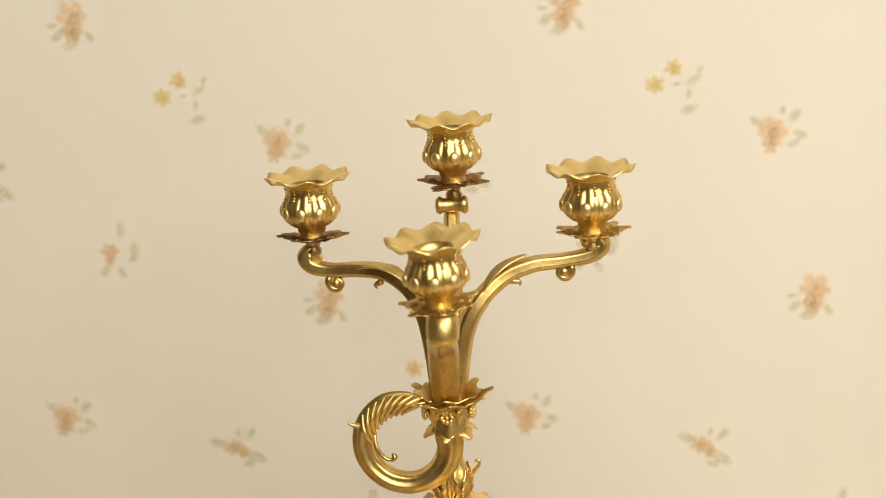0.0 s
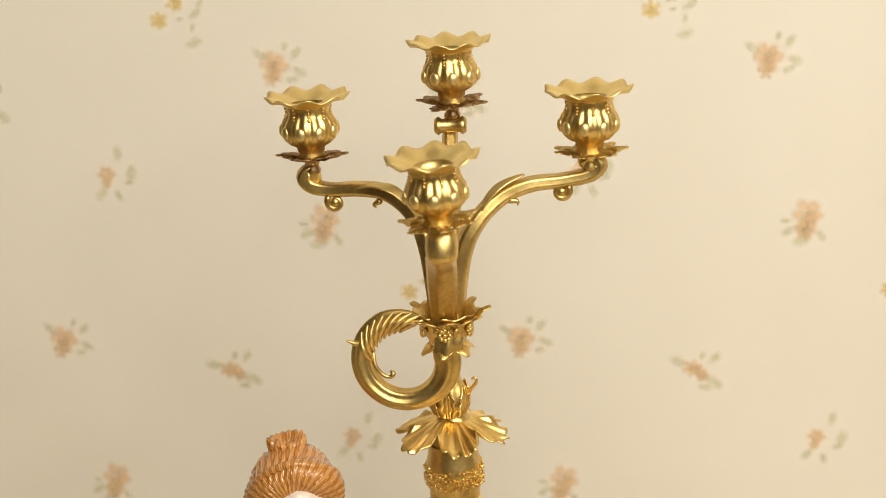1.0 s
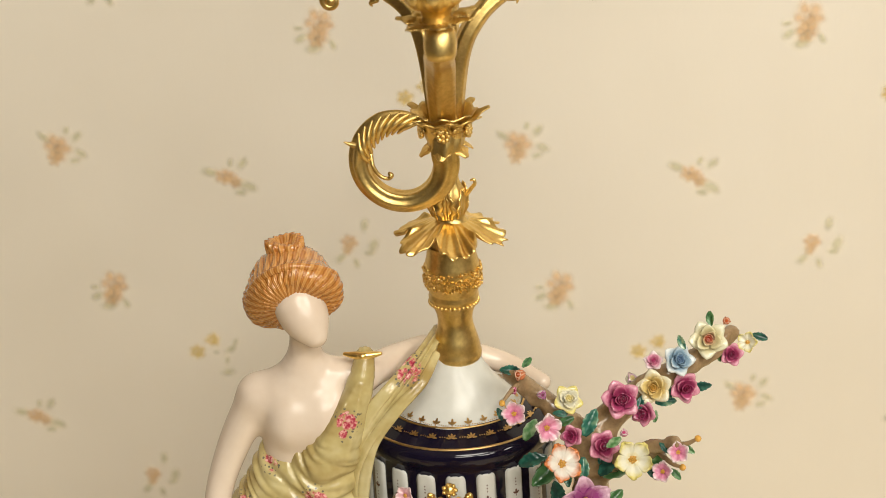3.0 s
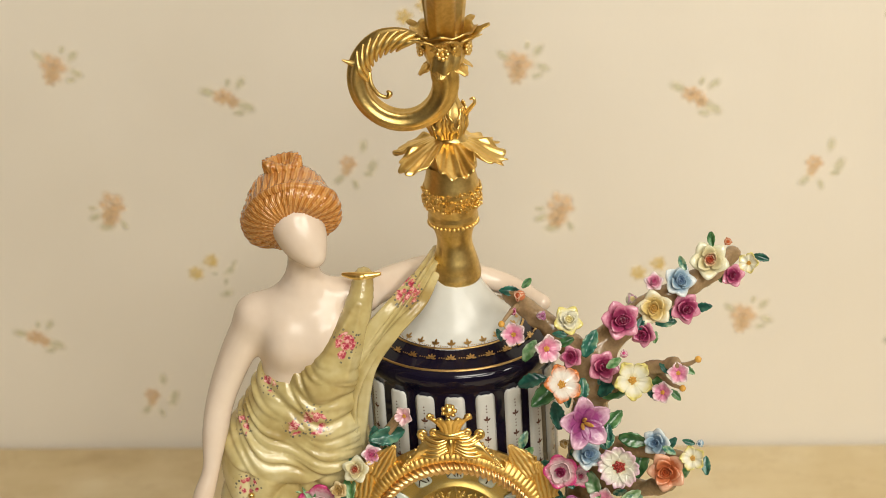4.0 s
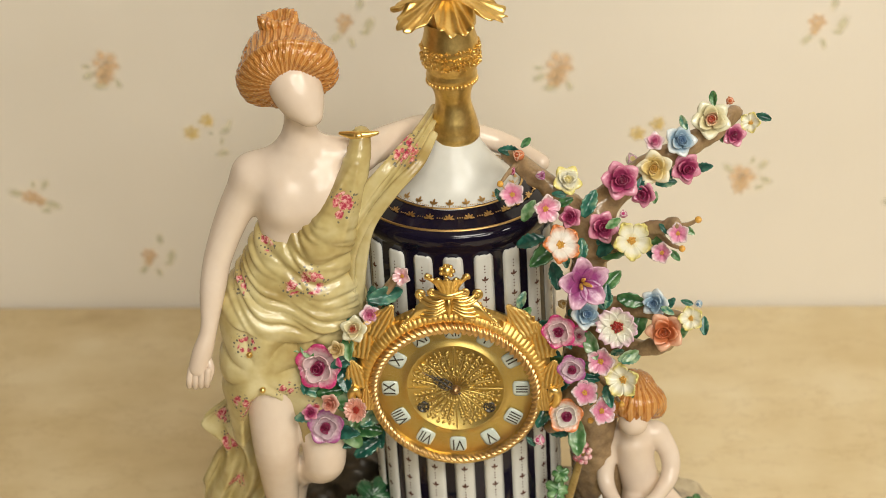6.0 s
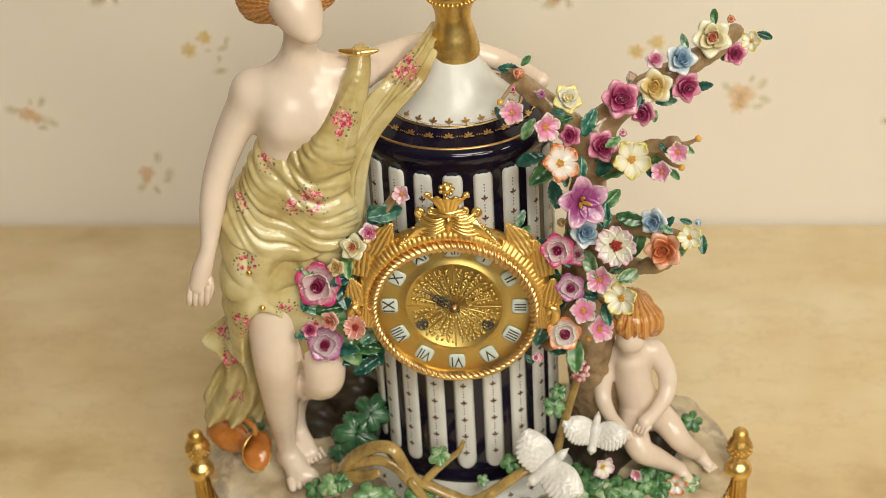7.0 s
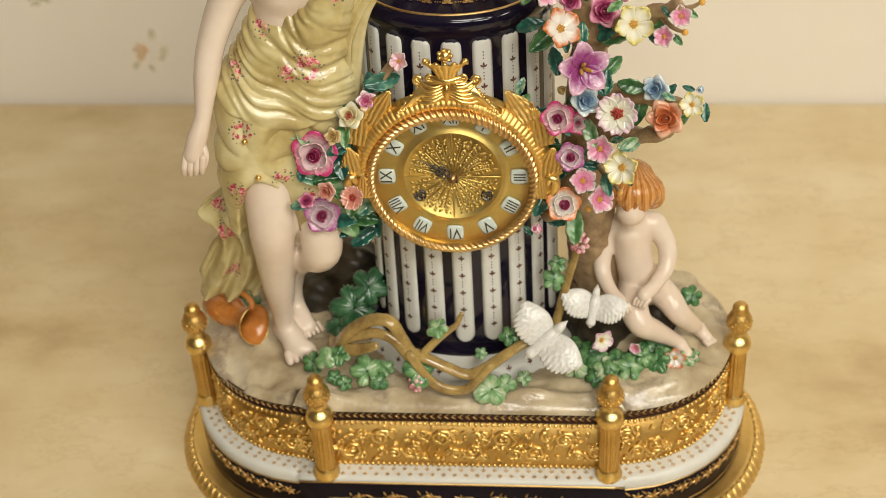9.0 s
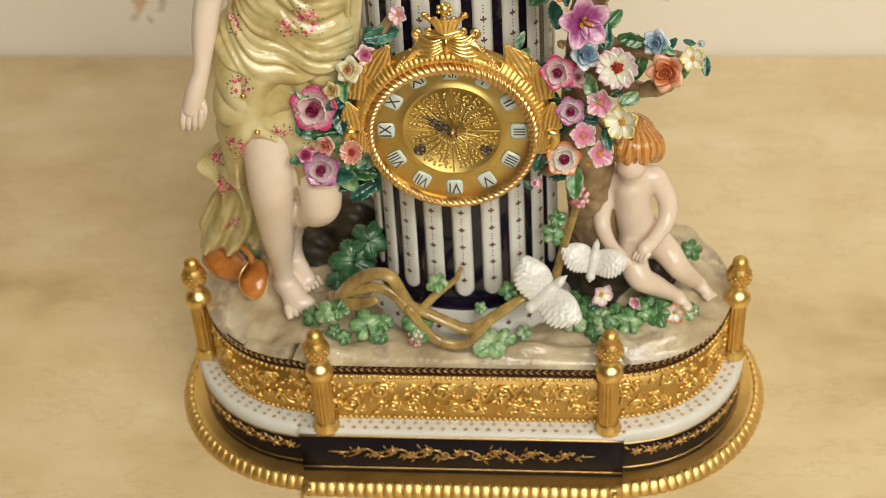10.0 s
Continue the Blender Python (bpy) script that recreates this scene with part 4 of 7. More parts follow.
arch.add(rows, grid_faces(len(ANG), 7))
put("ridged_arch", arch.mesh("ridged_arch", ARCH_GILT), bezel)


def plume(length, width, lobes, curl):
    """An acanthus leaf along +y: deeply grooved, lobed at the edge, curling forward at the tip."""
    def fn(u, v):
        x = 2 * v - 1
        w = width * (0.50 + 0.50 * math.sin(math.pi * min(1, u * 0.75 + 0.20))) * (1 + 0.10 * math.cos(lobes * 2 * math.pi * u)) * (1 - 0.50 * u ** 5)
        notch = 0.20 * (abs(math.cos(3 * math.pi * x)) ** 0.6 - 1)
        return (w * x, length * u * (1 - 0.26 * x * x + notch * u * u), 0.22 * width * (1 - x * x) + 0.11 * width * math.cos(6 * math.pi * x) * (0.4 + 0.6 * u) + curl * length * u ** 3)
    return sheet(fn, 17, 43, 0.0008)


for side in (-1, 1):
    for x, y, ln, wd, turn in ((0.0520, 0.0465, 0.0280, 0.0100, 30), (0.0610, 0.0300, 0.0290, 0.0104, 10), (0.0645, 0.0060, 0.0230, 0.0090, -10), (0.0615, -0.0110, 0.0190, 0.0066, 4)):
        c = pose(x * side, y, 0.0095, 0, 0, turn * side) @ pose(0, 0, 0, -8, 0, 0)
        put("acanthus_leaf", plume(ln, wd, 4, 0.10).mesh("acanthus_leaf", FOOT_GILT), bezel, c)
    put("side_scroll", tube([(0.0635 * side, -0.010, 0.010, 0.0020), (0.0690 * side, -0.004, 0.012, 0.0028), (0.0700 * side, 0.004, 0.013, 0.0030), (0.0665 * side, 0.007, 0.0135, 0.0026), (0.0650 * side, 0.003, 0.014, 0.0018)], 8, 5).mesh("side_scroll", GILT), bezel)
crest = put("crest", sheet(lambda u, v: ((2 * v - 1) * (0.036 - 0.021 * u ** 0.8), math.sqrt(0.0675 ** 2 - ((2 * v - 1) * (0.036 - 0.021 * u ** 0.8)) ** 2) + 0.0130 * u * (1 - 0.3 * abs(2 * v - 1)), 0.0110 + 0.002 * math.sin(math.pi * u)), 10, 24, 0.004).mesh("crest", GILT), bezel, label="cast crown crest of scrolls and leaves")
orn = Geo()
for side in (-1, 1):
    for k in range(5):
        orn.moved(Matrix.Identity(4), tube([(side * 0.0012, 0.0780 - 0.0021 * k, 0.0150, 0.0013), (side * (0.0070 + 0.0006 * k), 0.0762 - 0.0026 * k, 0.0172, 0.0017), (side * (0.0125 + 0.0008 * k), 0.0768 - 0.0030 * k, 0.0165, 0.0015), (side * (0.0170 + 0.0012 * k), 0.0795 - 0.0034 * k, 0.0145, 0.0009)], 6, 4))
    ring = [(side * (0.0185 + 0.0028 * (1 - 0.10 * q) * math.cos(q)), 0.0800 + 0.0028 * (1 - 0.10 * q) * math.sin(q), 0.0135, 0.0014) for q in np.linspace(-1.5, 6, 16)]
    orn.moved(Matrix.Identity(4), tube(ring, 6, 0))
    small = [(side * (0.0108 + 0.0022 * (1 - 0.11 * q) * math.cos(q)), 0.0828 + 0.0022 * (1 - 0.11 * q) * math.sin(q), 0.0160, 0.0011) for q in np.linspace(-1.5, 5.5, 16)]
    orn.moved(Matrix.Identity(4), tube([(side * 0.0020, 0.0800, 0.0172, 0.0016), (side * 0.0060, 0.0798, 0.0170, 0.0014)] + small, 6, 0))
    orn.moved(Matrix.Identity(4), tube([(side * 0.0105, 0.0955, 0.0180, 0.0009), (side * 0.0132, 0.0965, 0.0186, 0.0014), (side * 0.0140, 0.0945, 0.0186, 0.0012)], 6, 3))
    orn.moved(Matrix.Identity(4), tube([(side * 0.0004, 0.0840, 0.0190, 0.0008), (side * 0.0024, 0.0880, 0.0196, 0.0010), (side * 0.0030, 0.0915, 0.0200, 0.0009), (0, 0.0935, 0.0204, 0.0008)], 6, 4))
    for k in range(60):
        u = random.random()
        orn.moved(Matrix.Identity(4), ball((side * (0.019 + 0.014 * u), 0.0640 - 0.0085 * u + random.uniform(0, 0.0105) * (1.1 - u), 0.0142), 0.0011, 4))
orn.moved(Matrix.Identity(4), tube([(0, 0.0800, 0.0160, 0.0018), (0, 0.0740, 0.0178, 0.0024), (0, 0.0670, 0.0172, 0.0012)], 8, 4))
put("crest_ornament", orn.mesh("crest_ornament", GILT), crest)


def crown_sheet(u, v):
    """A flaring, fluted crown with pointed corners."""
    x = 2 * v - 1
    half = 0.0046 + 0.0096 * u ** 2.2
    flute = abs(math.cos(2.5 * math.pi * x))
    return (half * x, 0.0790 + 0.0160 * u * (1 + 0.10 * x * x) + 0.0022 * (flute - 0.6) * u ** 4, 0.0150 + 0.0022 * (1 - x * x) + 0.0014 * flute * (1 - 0.5 * u) + 0.0034 * u * u)


put("crown", sheet(crown_sheet, 13, 41, 0.0016).mesh("crown", GILT), crest)
knob = ball((0, 0.0995, 0.0172), 0.0042, 7)
for k in range(7):
    knob.moved(Matrix.Identity(4), ball((0.0040 * math.cos(k * 0.9), 0.0995 + 0.0038 * math.sin(k * 0.9), 0.0186), 0.0016, 5))
knob.moved(Matrix.Identity(4), tube([(-0.009, 0.0830, 0.0165, 0.0016), (0, 0.0815, 0.0185, 0.0024), (0.009, 0.0830, 0.0165, 0.0016)], 7, 4))
put("knob", knob.mesh("knob", GILT), crest)


def glass_paint():
    m = Mat("clear_glass")
    t = m.t
    tr, gl, mx, fr = (t.nodes.new("ShaderNodeBsdf" + k) for k in ("Transparent", "Glossy")), None, t.nodes.new("ShaderNodeMixShader"), t.nodes.new("ShaderNodeFresnel")
    tr, gl = tr
    gl.inputs["Roughness"].default_value = 0.02
    fr.inputs["IOR"].default_value = 1.45
    t.links.new(fr.outputs[0], mx.inputs[0])
    t.links.new(tr.outputs[0], mx.inputs[1])
    t.links.new(gl.outputs[0], mx.inputs[2])
    t.links.new(mx.outputs[0], t.nodes["Material Output"].inputs["Surface"])
    return m.m


pane = put("glass", lathe([(0.0001, 0.0056), (0.025, 0.0056), (0.045, 0.0056), (0.0547, 0.0056)], 64, lambda a, i: (0, 0.00003 * i)).mesh("glass", glass_paint()), case, label="clear dial glass")
pane.visible_shadow = False

# ---- the candelabrum on top of the clock ----
lights = thing("candelabrum", "four-armed brass candelabrum with leafy cups and a curled horn", "candelabrum")
AX, AY = 0.0025, 0.0

neck = put("neck", lathe([(0.0005, 0.4505), (0.0150, 0.4505), (0.0168, 0.4530), (0.0170, 0.4570), (0.0160, 0.4590), (0.0163, 0.4605), (0.0145, 0.4680), (0.0122, 0.4760), (0.0117, 0.4810), (0.0125, 0.4860),
                          (0.0150, 0.4930), (0.0166, 0.4965), (0.0170, 0.4990), (0.0162, 0.5010), (0.0168, 0.5030), (0.0178, 0.5060), (0.0185, 0.5110), (0.0188, 0.5180), (0.0180, 0.5230), (0.0165, 0.5290), (0.0160, 0.5360)], 56).mesh("neck", BRASS), lights, Matrix.Translation((AX, AY, 0)), "satin brass waisted neck")
beads = Geo()
for k in range(34):
    a = 2 * math.pi * k / 34
    beads.moved(Matrix.Translation((0.0163 * math.cos(a), 0.0163 * math.sin(a), 0.4945)), ball((0, 0, 0), 0.00135, 5))
put("beaded_ring", beads.mesh("beaded_ring", GILT), neck)
garland = Geo()
for k in range(64):
    a = 2 * math.pi * k / 64
    for j in range(4):
        r = 0.0192
        z = 0.5085 + 0.0036 * j + random.uniform(-0.0012, 0.0012)
        b = a + random.uniform(-0.06, 0.06)
        garland.moved(Matrix.Translation((r * math.cos(b), r * math.sin(b), z)) @ pose(0, 0, 0, random.uniform(0, 90), random.uniform(0, 90), 0) @ Matrix.Diagonal((1, 0.6, 1.2, 1)), ball((0, 0, 0), random.uniform(0.0008, 0.0016), 4))
tagged(put("flower_garland", garland.mesh("flower_garland", GILT), neck, label="embossed band of little flowers"), kind="stuff")


def lobed_leaf(length, width, lobes, droop, groove=0.12, depth=0.20, thick=0.0009, rise=0.0):
    """A cast acanthus leaf along +x, lobed and grooved, bending down by droop at its tip."""
    def fn(u, v):
        x = 2 * v - 1
        env = math.sin(math.pi * (0.10 + 0.86 * u) ** 0.85) ** 0.8
        w = width * env * (1 - depth + depth * math.cos(lobes * 2 * math.pi * u))
        fold = groove * width * (0.5 + 0.5 * math.cos(4 * math.pi * x)) * env
        return (length * u, w * x, rise * math.sin(math.pi * u) * length - droop * length * u ** 2.2 + fold - 0.18 * width * x * x * env)
    return sheet(fn, 21, 13, thick)


def skirt_wave(a, i):
    """Six drooping leaves run together: deep bays between them, toothed edges, grooves."""
    f = (0, 0, 0.1, 0.3, 0.6, 0.9, 1.0, 1.0, 0.9, 0.6, 0.3, 0.1, 0)[i]
    q = abs(math.sin(3 * (a - radians(14))))
    bay = (1 - q) ** 1.5
    return (f * (0.0030 - 0.0125 * bay + 0.0016 * math.cos(30 * a) * (1 - bay)), f * (0.0022 * bay * 3 - 0.0030 * q * f) + 0.0010 * math.cos(24 * a) * min(1, 2 * f))


put("leaf_skirt", lathe([(0.0088, 0.5560), (0.0105, 0.5552), (0.0150, 0.5530), (0.0200, 0.5505), (0.0255, 0.5480), (0.0310, 0.5462), (0.0350, 0.5455), (0.0350, 0.5445), (0.0310, 0.5450), (0.0255, 0.5466), (0.0200, 0.5490), (0.0150, 0.5512), (0.0105, 0.5530)], 240, skirt_wave).mesh("leaf_skirt", GILT), neck, Matrix.Translation((0, 0, -0.0015)), label="drooping cast leaves joined into a skirt")
put("skirt_hub", lathe([(0.0160, 0.534), (0.0155, 0.545), (0.0110, 0.5525), (0.0088, 0.5550), (0.0088, 0.5580), (0.0104, 0.5630), (0.0104, 0.5685), (0.0084, 0.5745), (0.0058, 0.5810), (0.0050, 0.5900), (0.0046, 0.6000), (0.0050, 0.612), (0.0030, 0.618)], 40,
                       lambda a, i: (0.0007 * math.cos(8 * a) if 4 < i < 8 else 0, 0)).mesh("skirt_hub", BRASS), neck, pose(-0.0010, 0, 0, 0, 0.3, 0))
bud_leaf = lobed_leaf(0.0205, 0.0066, 3, 0.06, 0.22, 0.16, 0.0012, -0.10).mesh("bud_leaf", GILT)
for k in range(6):
    put("bud_leaf", bud_leaf, neck, Matrix.Translation((-0.0005, 0, 0.5565)) @ pose(0, 0, 0, 0, 0, 60 * k - 90) @ pose(0.0090, 0, 0, 0, -86, 0))
put("bud_tip", tube([(0.0125, -0.004, 0.5720, 0.0016), (0.0160, -0.005, 0.5765, 0.0014), (0.0185, -0.006, 0.5800, 0.0012), (0.0180, -0.006, 0.5830, 0.0010), (0.0160, -0.006, 0.5825, 0.0008)], 8, 4).mesh("bud_tip", GILT), neck)

# the curled horn, lying in an upright plane
hc = Vector((-0.0215, -0.030, 0.6060))
rows = []
for k in range(30):
    t = k / 29
    a = radians(12 - 300 * t)
    r = 0.0270 + 0.0010 * math.sin(math.pi * t)
    w = 0.0098 - 0.0026 * min(1.0, t / 0.3) if t < 0.86 else 0.0072 * (1 - 0.45 * (t - 0.86) / 0.14)
    rows.append((hc.x + r * math.cos(a), hc.y + 0.010 * (1 - t) * 0 + 0.004 * t, hc.z + r * math.sin(a), w))
rows = [(0.0062, -0.0255, 0.6270, 0.0100), (0.0070, -0.0285, 0.6190, 0.0104)] + rows
horn = put("horn", tube(rows, 36, 2, 0.18, 6, 0.014).mesh("horn", BRASS), lights, label="fluted brass horn curled into a ring")
put("horn_spur", tube([(-0.0445, -0.030, 0.6170, 0.0040), (-0.0515, -0.031, 0.6175, 0.0022), (-0.0575, -0.032, 0.6200, 0.0006)], 8, 4).mesh("horn_spur", BRASS), horn)
put("horn_curl", tube([(-0.0410, -0.034, 0.6120, 0.0014), (-0.0400, -0.036, 0.6050, 0.0014), (-0.0360, -0.036, 0.5985, 0.0013), (-0.0310, -0.036, 0.5965, 0.0013), (-0.0290, -0.036, 0.5985, 0.0018), (-0.0300, -0.036, 0.6000, 0.0012)], 8, 5).mesh("horn_curl", BRASS), horn)
for k in range(9):
    pts = []
    for j in range(5):
        a = radians(178 - 10.5 * k - 9 * j)
        q = 0.0262 - 0.0060 + 0.0032 * j
        pts.append((hc.x + q * math.cos(a), hc.y - 0.0072 + 0.0011 * abs(j - 2), hc.z + q * math.sin(a), (0.0009, 0.0016, 0.0020, 0.0016, 0.0008)[j]))
    put("horn_leaf", tube(pts, 7, 3).mesh("horn_leaf", BRASS), horn)

# leafy calyx from which the arms rise
calyx = put("calyx", lathe([(0.0085, 0.608), (0.0118, 0.612), (0.0112, 0.615), (0.0130, 0.621), (0.0150, 0.628), (0.0185, 0.634), (0.0205, 0.6365), (0.0190, 0.6350), (0.0140, 0.6290), (0.0090, 0.6250), (0.0005, 0.6240)], 48,
                           lambda a, i: (0.0010 * math.cos(8 * a) * (1 if 2 < i < 8 else 0), 0.0012 * math.cos(8 * a) * (1 if 4 < i < 8 else 0))).mesh("calyx", BRASS), lights, Matrix.Translation((0.0055, -0.0235, 0)), "leafy brass calyx")
petal = lobed_leaf(0.0225, 0.0098, 3, 0.42, 0.20, 0.22, 0.0008, 0.06).mesh("calyx_leaf", BRASS)
for k in range(8):
    put("calyx_leaf", petal, calyx, Matrix.Translation((0, 0, 0.6200)) @ pose(0, 0, 0, 0, 0, 45 * k + 10) @ pose(0.0108, 0, 0, 0, -66, 0))
collar = lobed_leaf(0.0105, 0.0060, 2, 0.30, 0.12, 0.12).mesh("collar_leaf", GILT)
for k in range(6):
    put("collar_leaf", collar, calyx, Matrix.Translation((0, 0, 0.6150)) @ pose(0, 0, 0, 0, 0, 60 * k + 22) @ pose(0.0088, 0, 0, 0, 18, 0))
rosettes = Geo()
for k in range(5):
    a = radians(-90 + 72 * k)
    for j in range(9):
        b = 2 * math.pi * j / 8
        q = 0 if j == 8 else 0.0032
        rosettes.moved(Matrix.Translation((0.0158 * math.cos(a) - q * math.cos(b) * math.sin(a), 0.0158 * math.sin(a) + q * math.cos(b) * math.cos(a), 0.6245 + q * math.sin(b))), ball((0, 0, 0), 0.0017, 4))
put("rosettes", rosettes.mesh("rosettes", GILT), calyx)


# cups: drip leaf, ribbed body, wavy rim, drops


def cup_body():
    prof = [(0.0001, 0.0), (0.0085, 0.0), (0.0092, 0.0015), (0.0078, 0.0035), (0.0088, 0.0048), (0.0090, 0.0075), (0.0125, 0.0095), (0.0158, 0.0125), (0.0178, 0.0165), (0.0180, 0.0205),
            (0.0168, 0.0245), (0.0148, 0.0275), (0.0138, 0.0305), (0.0146, 0.0335), (0.0148, 0.0350), (0.0120, 0.0352), (0.0112, 0.0300), (0.0105, 0.0150), (0.0001, 0.0145)]
    return lathe(prof, 96, lambda a, i: (0.0012 * abs(math.cos(8 * a)) - 0.0005 if 5 < i < 12 else 0, 0))


def cup_rim():
    def fn(a, i):
        f = (0.0, 0.0, 0.3, 0.75, 1.0, 1.0, 0.75, 0.3, 0)[i]
        return (0.0009 * math.cos(9 * a) * f, 0.0016 * math.cos(9 * a) * f)
    return lathe([(0.0136, 0.0330), (0.0150, 0.0345), (0.0185, 0.0375), (0.0232, 0.0393), (0.0268, 0.0400), (0.0272, 0.0408), (0.0232, 0.0404), (0.0185, 0.0390), (0.0118, 0.0352)], 126, fn)


cup_mesh, rim_mesh = cup_body().mesh("socket", CUP_GILT), cup_rim().mesh("rim", BRASS_PALE)
SHIELDS = []
for k in range(9):
    a = 2 * math.pi * (k + 0.5) / 9
    SHIELDS.append(pose(0.0177 * math.cos(a), 0.0177 * math.sin(a), 0.0185, 0, 0, math.degrees(a)) @ Matrix.Diagonal((0.60, 0.95, 1.15, 1)))
drops = Geo()
for k in range(9):
    a = 2 * math.pi * k / 9
    for j in range(4):
        drops.moved(Matrix.Translation(((0.0143 + 0.0004 * abs(j - 1)) * math.cos(a), (0.0143 + 0.0004 * abs(j - 1)) * math.sin(a), 0.0335 - 0.0022 * j)), ball((0, 0, 0), 0.0010 + 0.0003 * (j == 3), 4))
shield_mesh, drop_mesh = ball((0, 0, 0), 0.0038, 9).mesh("cabochon", BRASS_PALE), drops.mesh("bead_drops", GILT)
# two tones of drip leaf; the left and back cups take the darker brass
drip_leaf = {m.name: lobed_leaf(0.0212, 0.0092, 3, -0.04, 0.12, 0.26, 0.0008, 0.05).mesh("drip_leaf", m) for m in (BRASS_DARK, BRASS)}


def arm(path, rim_at, leaf_metal, lean, spin, label):
    """One arm: its stem, end knob, drip leaves and cup."""
    stem = put("arm", tube(path, 20, 6, 0.20, 5).mesh("arm", BRASS), lights, label=label)
    x, y, z = rim_at
    m = Matrix.Translation((x, y, z - 0.0418)) @ pose(0, 0, 0, *lean, spin)
    cup = put("cup", cup_mesh, lights, m, "ribbed gilt candle cup with a wavy rim")
    put("rim", rim_mesh, cup, label="pale wavy flared rim")
    for q in SHIELDS:
        put("cabochon", shield_mesh, cup, q)
    tagged(put("bead_drops", drop_mesh, cup), kind="stuff")
    put("stem_bolt", lathe([(0.0001, -0.0110), (0.0048, -0.0105), (0.0055, -0.0080), (0.0042, -0.0060), (0.0050, -0.0030), (0.0070, 0.0), (0.0001, 0.0005)], 24).mesh("stem_bolt", leaf_metal), cup)
    for k in range(7):
        put("drip_leaf", drip_leaf[leaf_metal.name], cup, Matrix.Translation((0, 0, -0.0015)) @ pose(0, 0, 0, 0, 0, 360 * k / 7 + spin) @ pose(0.003, 0, 0, 0, random.uniform(-16, 2), 0))
    return stem


def curl(c, r, w, side, turn, parent):
    """A small scroll hanging under an arm."""
    pts = [(c[0] + side * r * (1 - 0.11 * q) * math.cos(q + turn), c[1], c[2] + r * (1 - 0.11 * q) * math.sin(q + turn), w * (1 - 0.05 * q)) for q in np.linspace(0, 5.2, 14)]
    g = tube(pts, 8, 0)
    g.moved(Matrix.Identity(4), ball((c[0], c[1], c[2]), r * 0.62, 7))
    put("scroll", g.mesh("scroll", BRASS), parent)


left = arm([(0.0020, -0.0200, 0.622, 0.0072), (-0.0040, -0.0150, 0.672, 0.0066), (-0.0130, -0.0050, 0.6935, 0.0064), (-0.0300, 0.0050, 0.7055, 0.0060), (-0.0490, 0.0120, 0.7075, 0.0056), (-0.0680, 0.0180, 0.7060, 0.0052),
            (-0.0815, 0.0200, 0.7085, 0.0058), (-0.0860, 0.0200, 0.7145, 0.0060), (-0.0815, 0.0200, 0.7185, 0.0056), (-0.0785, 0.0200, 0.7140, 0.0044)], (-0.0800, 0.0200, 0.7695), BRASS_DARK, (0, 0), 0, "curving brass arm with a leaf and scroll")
curl((-0.0660, 0.0150, 0.6985), 0.0055, 0.0024, 1, 2.6, left)
put("arm_leaf", lobed_leaf(0.036, 0.0062, 2, 0.30, 0.2, 0.06, 0.0012, 0.1).mesh("arm_leaf", BRASS_PALE), left, Matrix.Translation((-0.0165, -0.003, 0.7020)) @ pose(0, 0, 0, 0, 0, 160) @ pose(0, 0, 0, 0, -28, 0))
put("arm_spur", tube([(-0.036, 0.006, 0.7005, 0.0024), (-0.0395, 0.006, 0.6985, 0.0014), (-0.0385, 0.006, 0.6965, 0.0005)], 6, 4).mesh("arm_spur", BRASS), left)
right = arm([(0.0090, -0.0200, 0.622, 0.0072), (0.0170, -0.0180, 0.669, 0.0066), (0.0275, -0.0150, 0.6910, 0.0064), (0.0430, -0.0100, 0.7050, 0.0060), (0.0610, -0.0080, 0.7120, 0.0056), (0.0810, -0.0060, 0.7135, 0.0052),
             (0.0980, -0.0050, 0.7165, 0.0056), (0.1045, -0.0050, 0.7225, 0.0056), (0.1000, -0.0050, 0.7275, 0.0050), (0.0950, -0.0050, 0.7250, 0.0042)], (0.0990, -0.0050, 0.7722), BRASS, (0, 0), 0, "curving brass arm with a leaf and scroll")
curl((0.0805, -0.0060, 0.7065), 0.0055, 0.0024, -1, 2.6, right)
put("arm_leaf", lobed_leaf(0.036, 0.0062, 2, 0.10, 0.2, 0.06, 0.0012, 0.1).mesh("arm_leaf", BRASS_PALE), right, Matrix.Translation((0.0290, -0.0150, 0.6980)) @ pose(0, 0, 0, 0, 0, 12) @ pose(0, 0, 0, 0, -42, 0))
put("arm_spur", tube([(0.0480, -0.010, 0.7030, 0.0024), (0.0530, -0.010, 0.7020, 0.0014), (0.0530, -0.010, 0.6995, 0.0005)], 6, 4).mesh("arm_spur", BRASS), right)
front = arm([(0.0050, -0.0260, 0.622, 0.0078), (0.0065, -0.0420, 0.655, 0.0098), (0.0090, -0.0640, 0.680, 0.0100), (0.0105, -0.0850, 0.6910, 0.0092), (0.0110, -0.0950, 0.6960, 0.0070), (0.0112, -0.0960, 0.7030, 0.0055), (0.0110, -0.0900, 0.7070, 0.0050)],
            (0.0110, -0.0900, 0.7535), BRASS, (2, -3), 12, "brass arm reaching forward to a scrolled end")
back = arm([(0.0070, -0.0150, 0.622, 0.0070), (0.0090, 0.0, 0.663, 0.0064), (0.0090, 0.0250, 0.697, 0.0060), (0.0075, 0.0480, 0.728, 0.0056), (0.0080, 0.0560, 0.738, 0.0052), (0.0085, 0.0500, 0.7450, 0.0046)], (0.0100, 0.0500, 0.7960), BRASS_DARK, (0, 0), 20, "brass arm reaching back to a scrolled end")
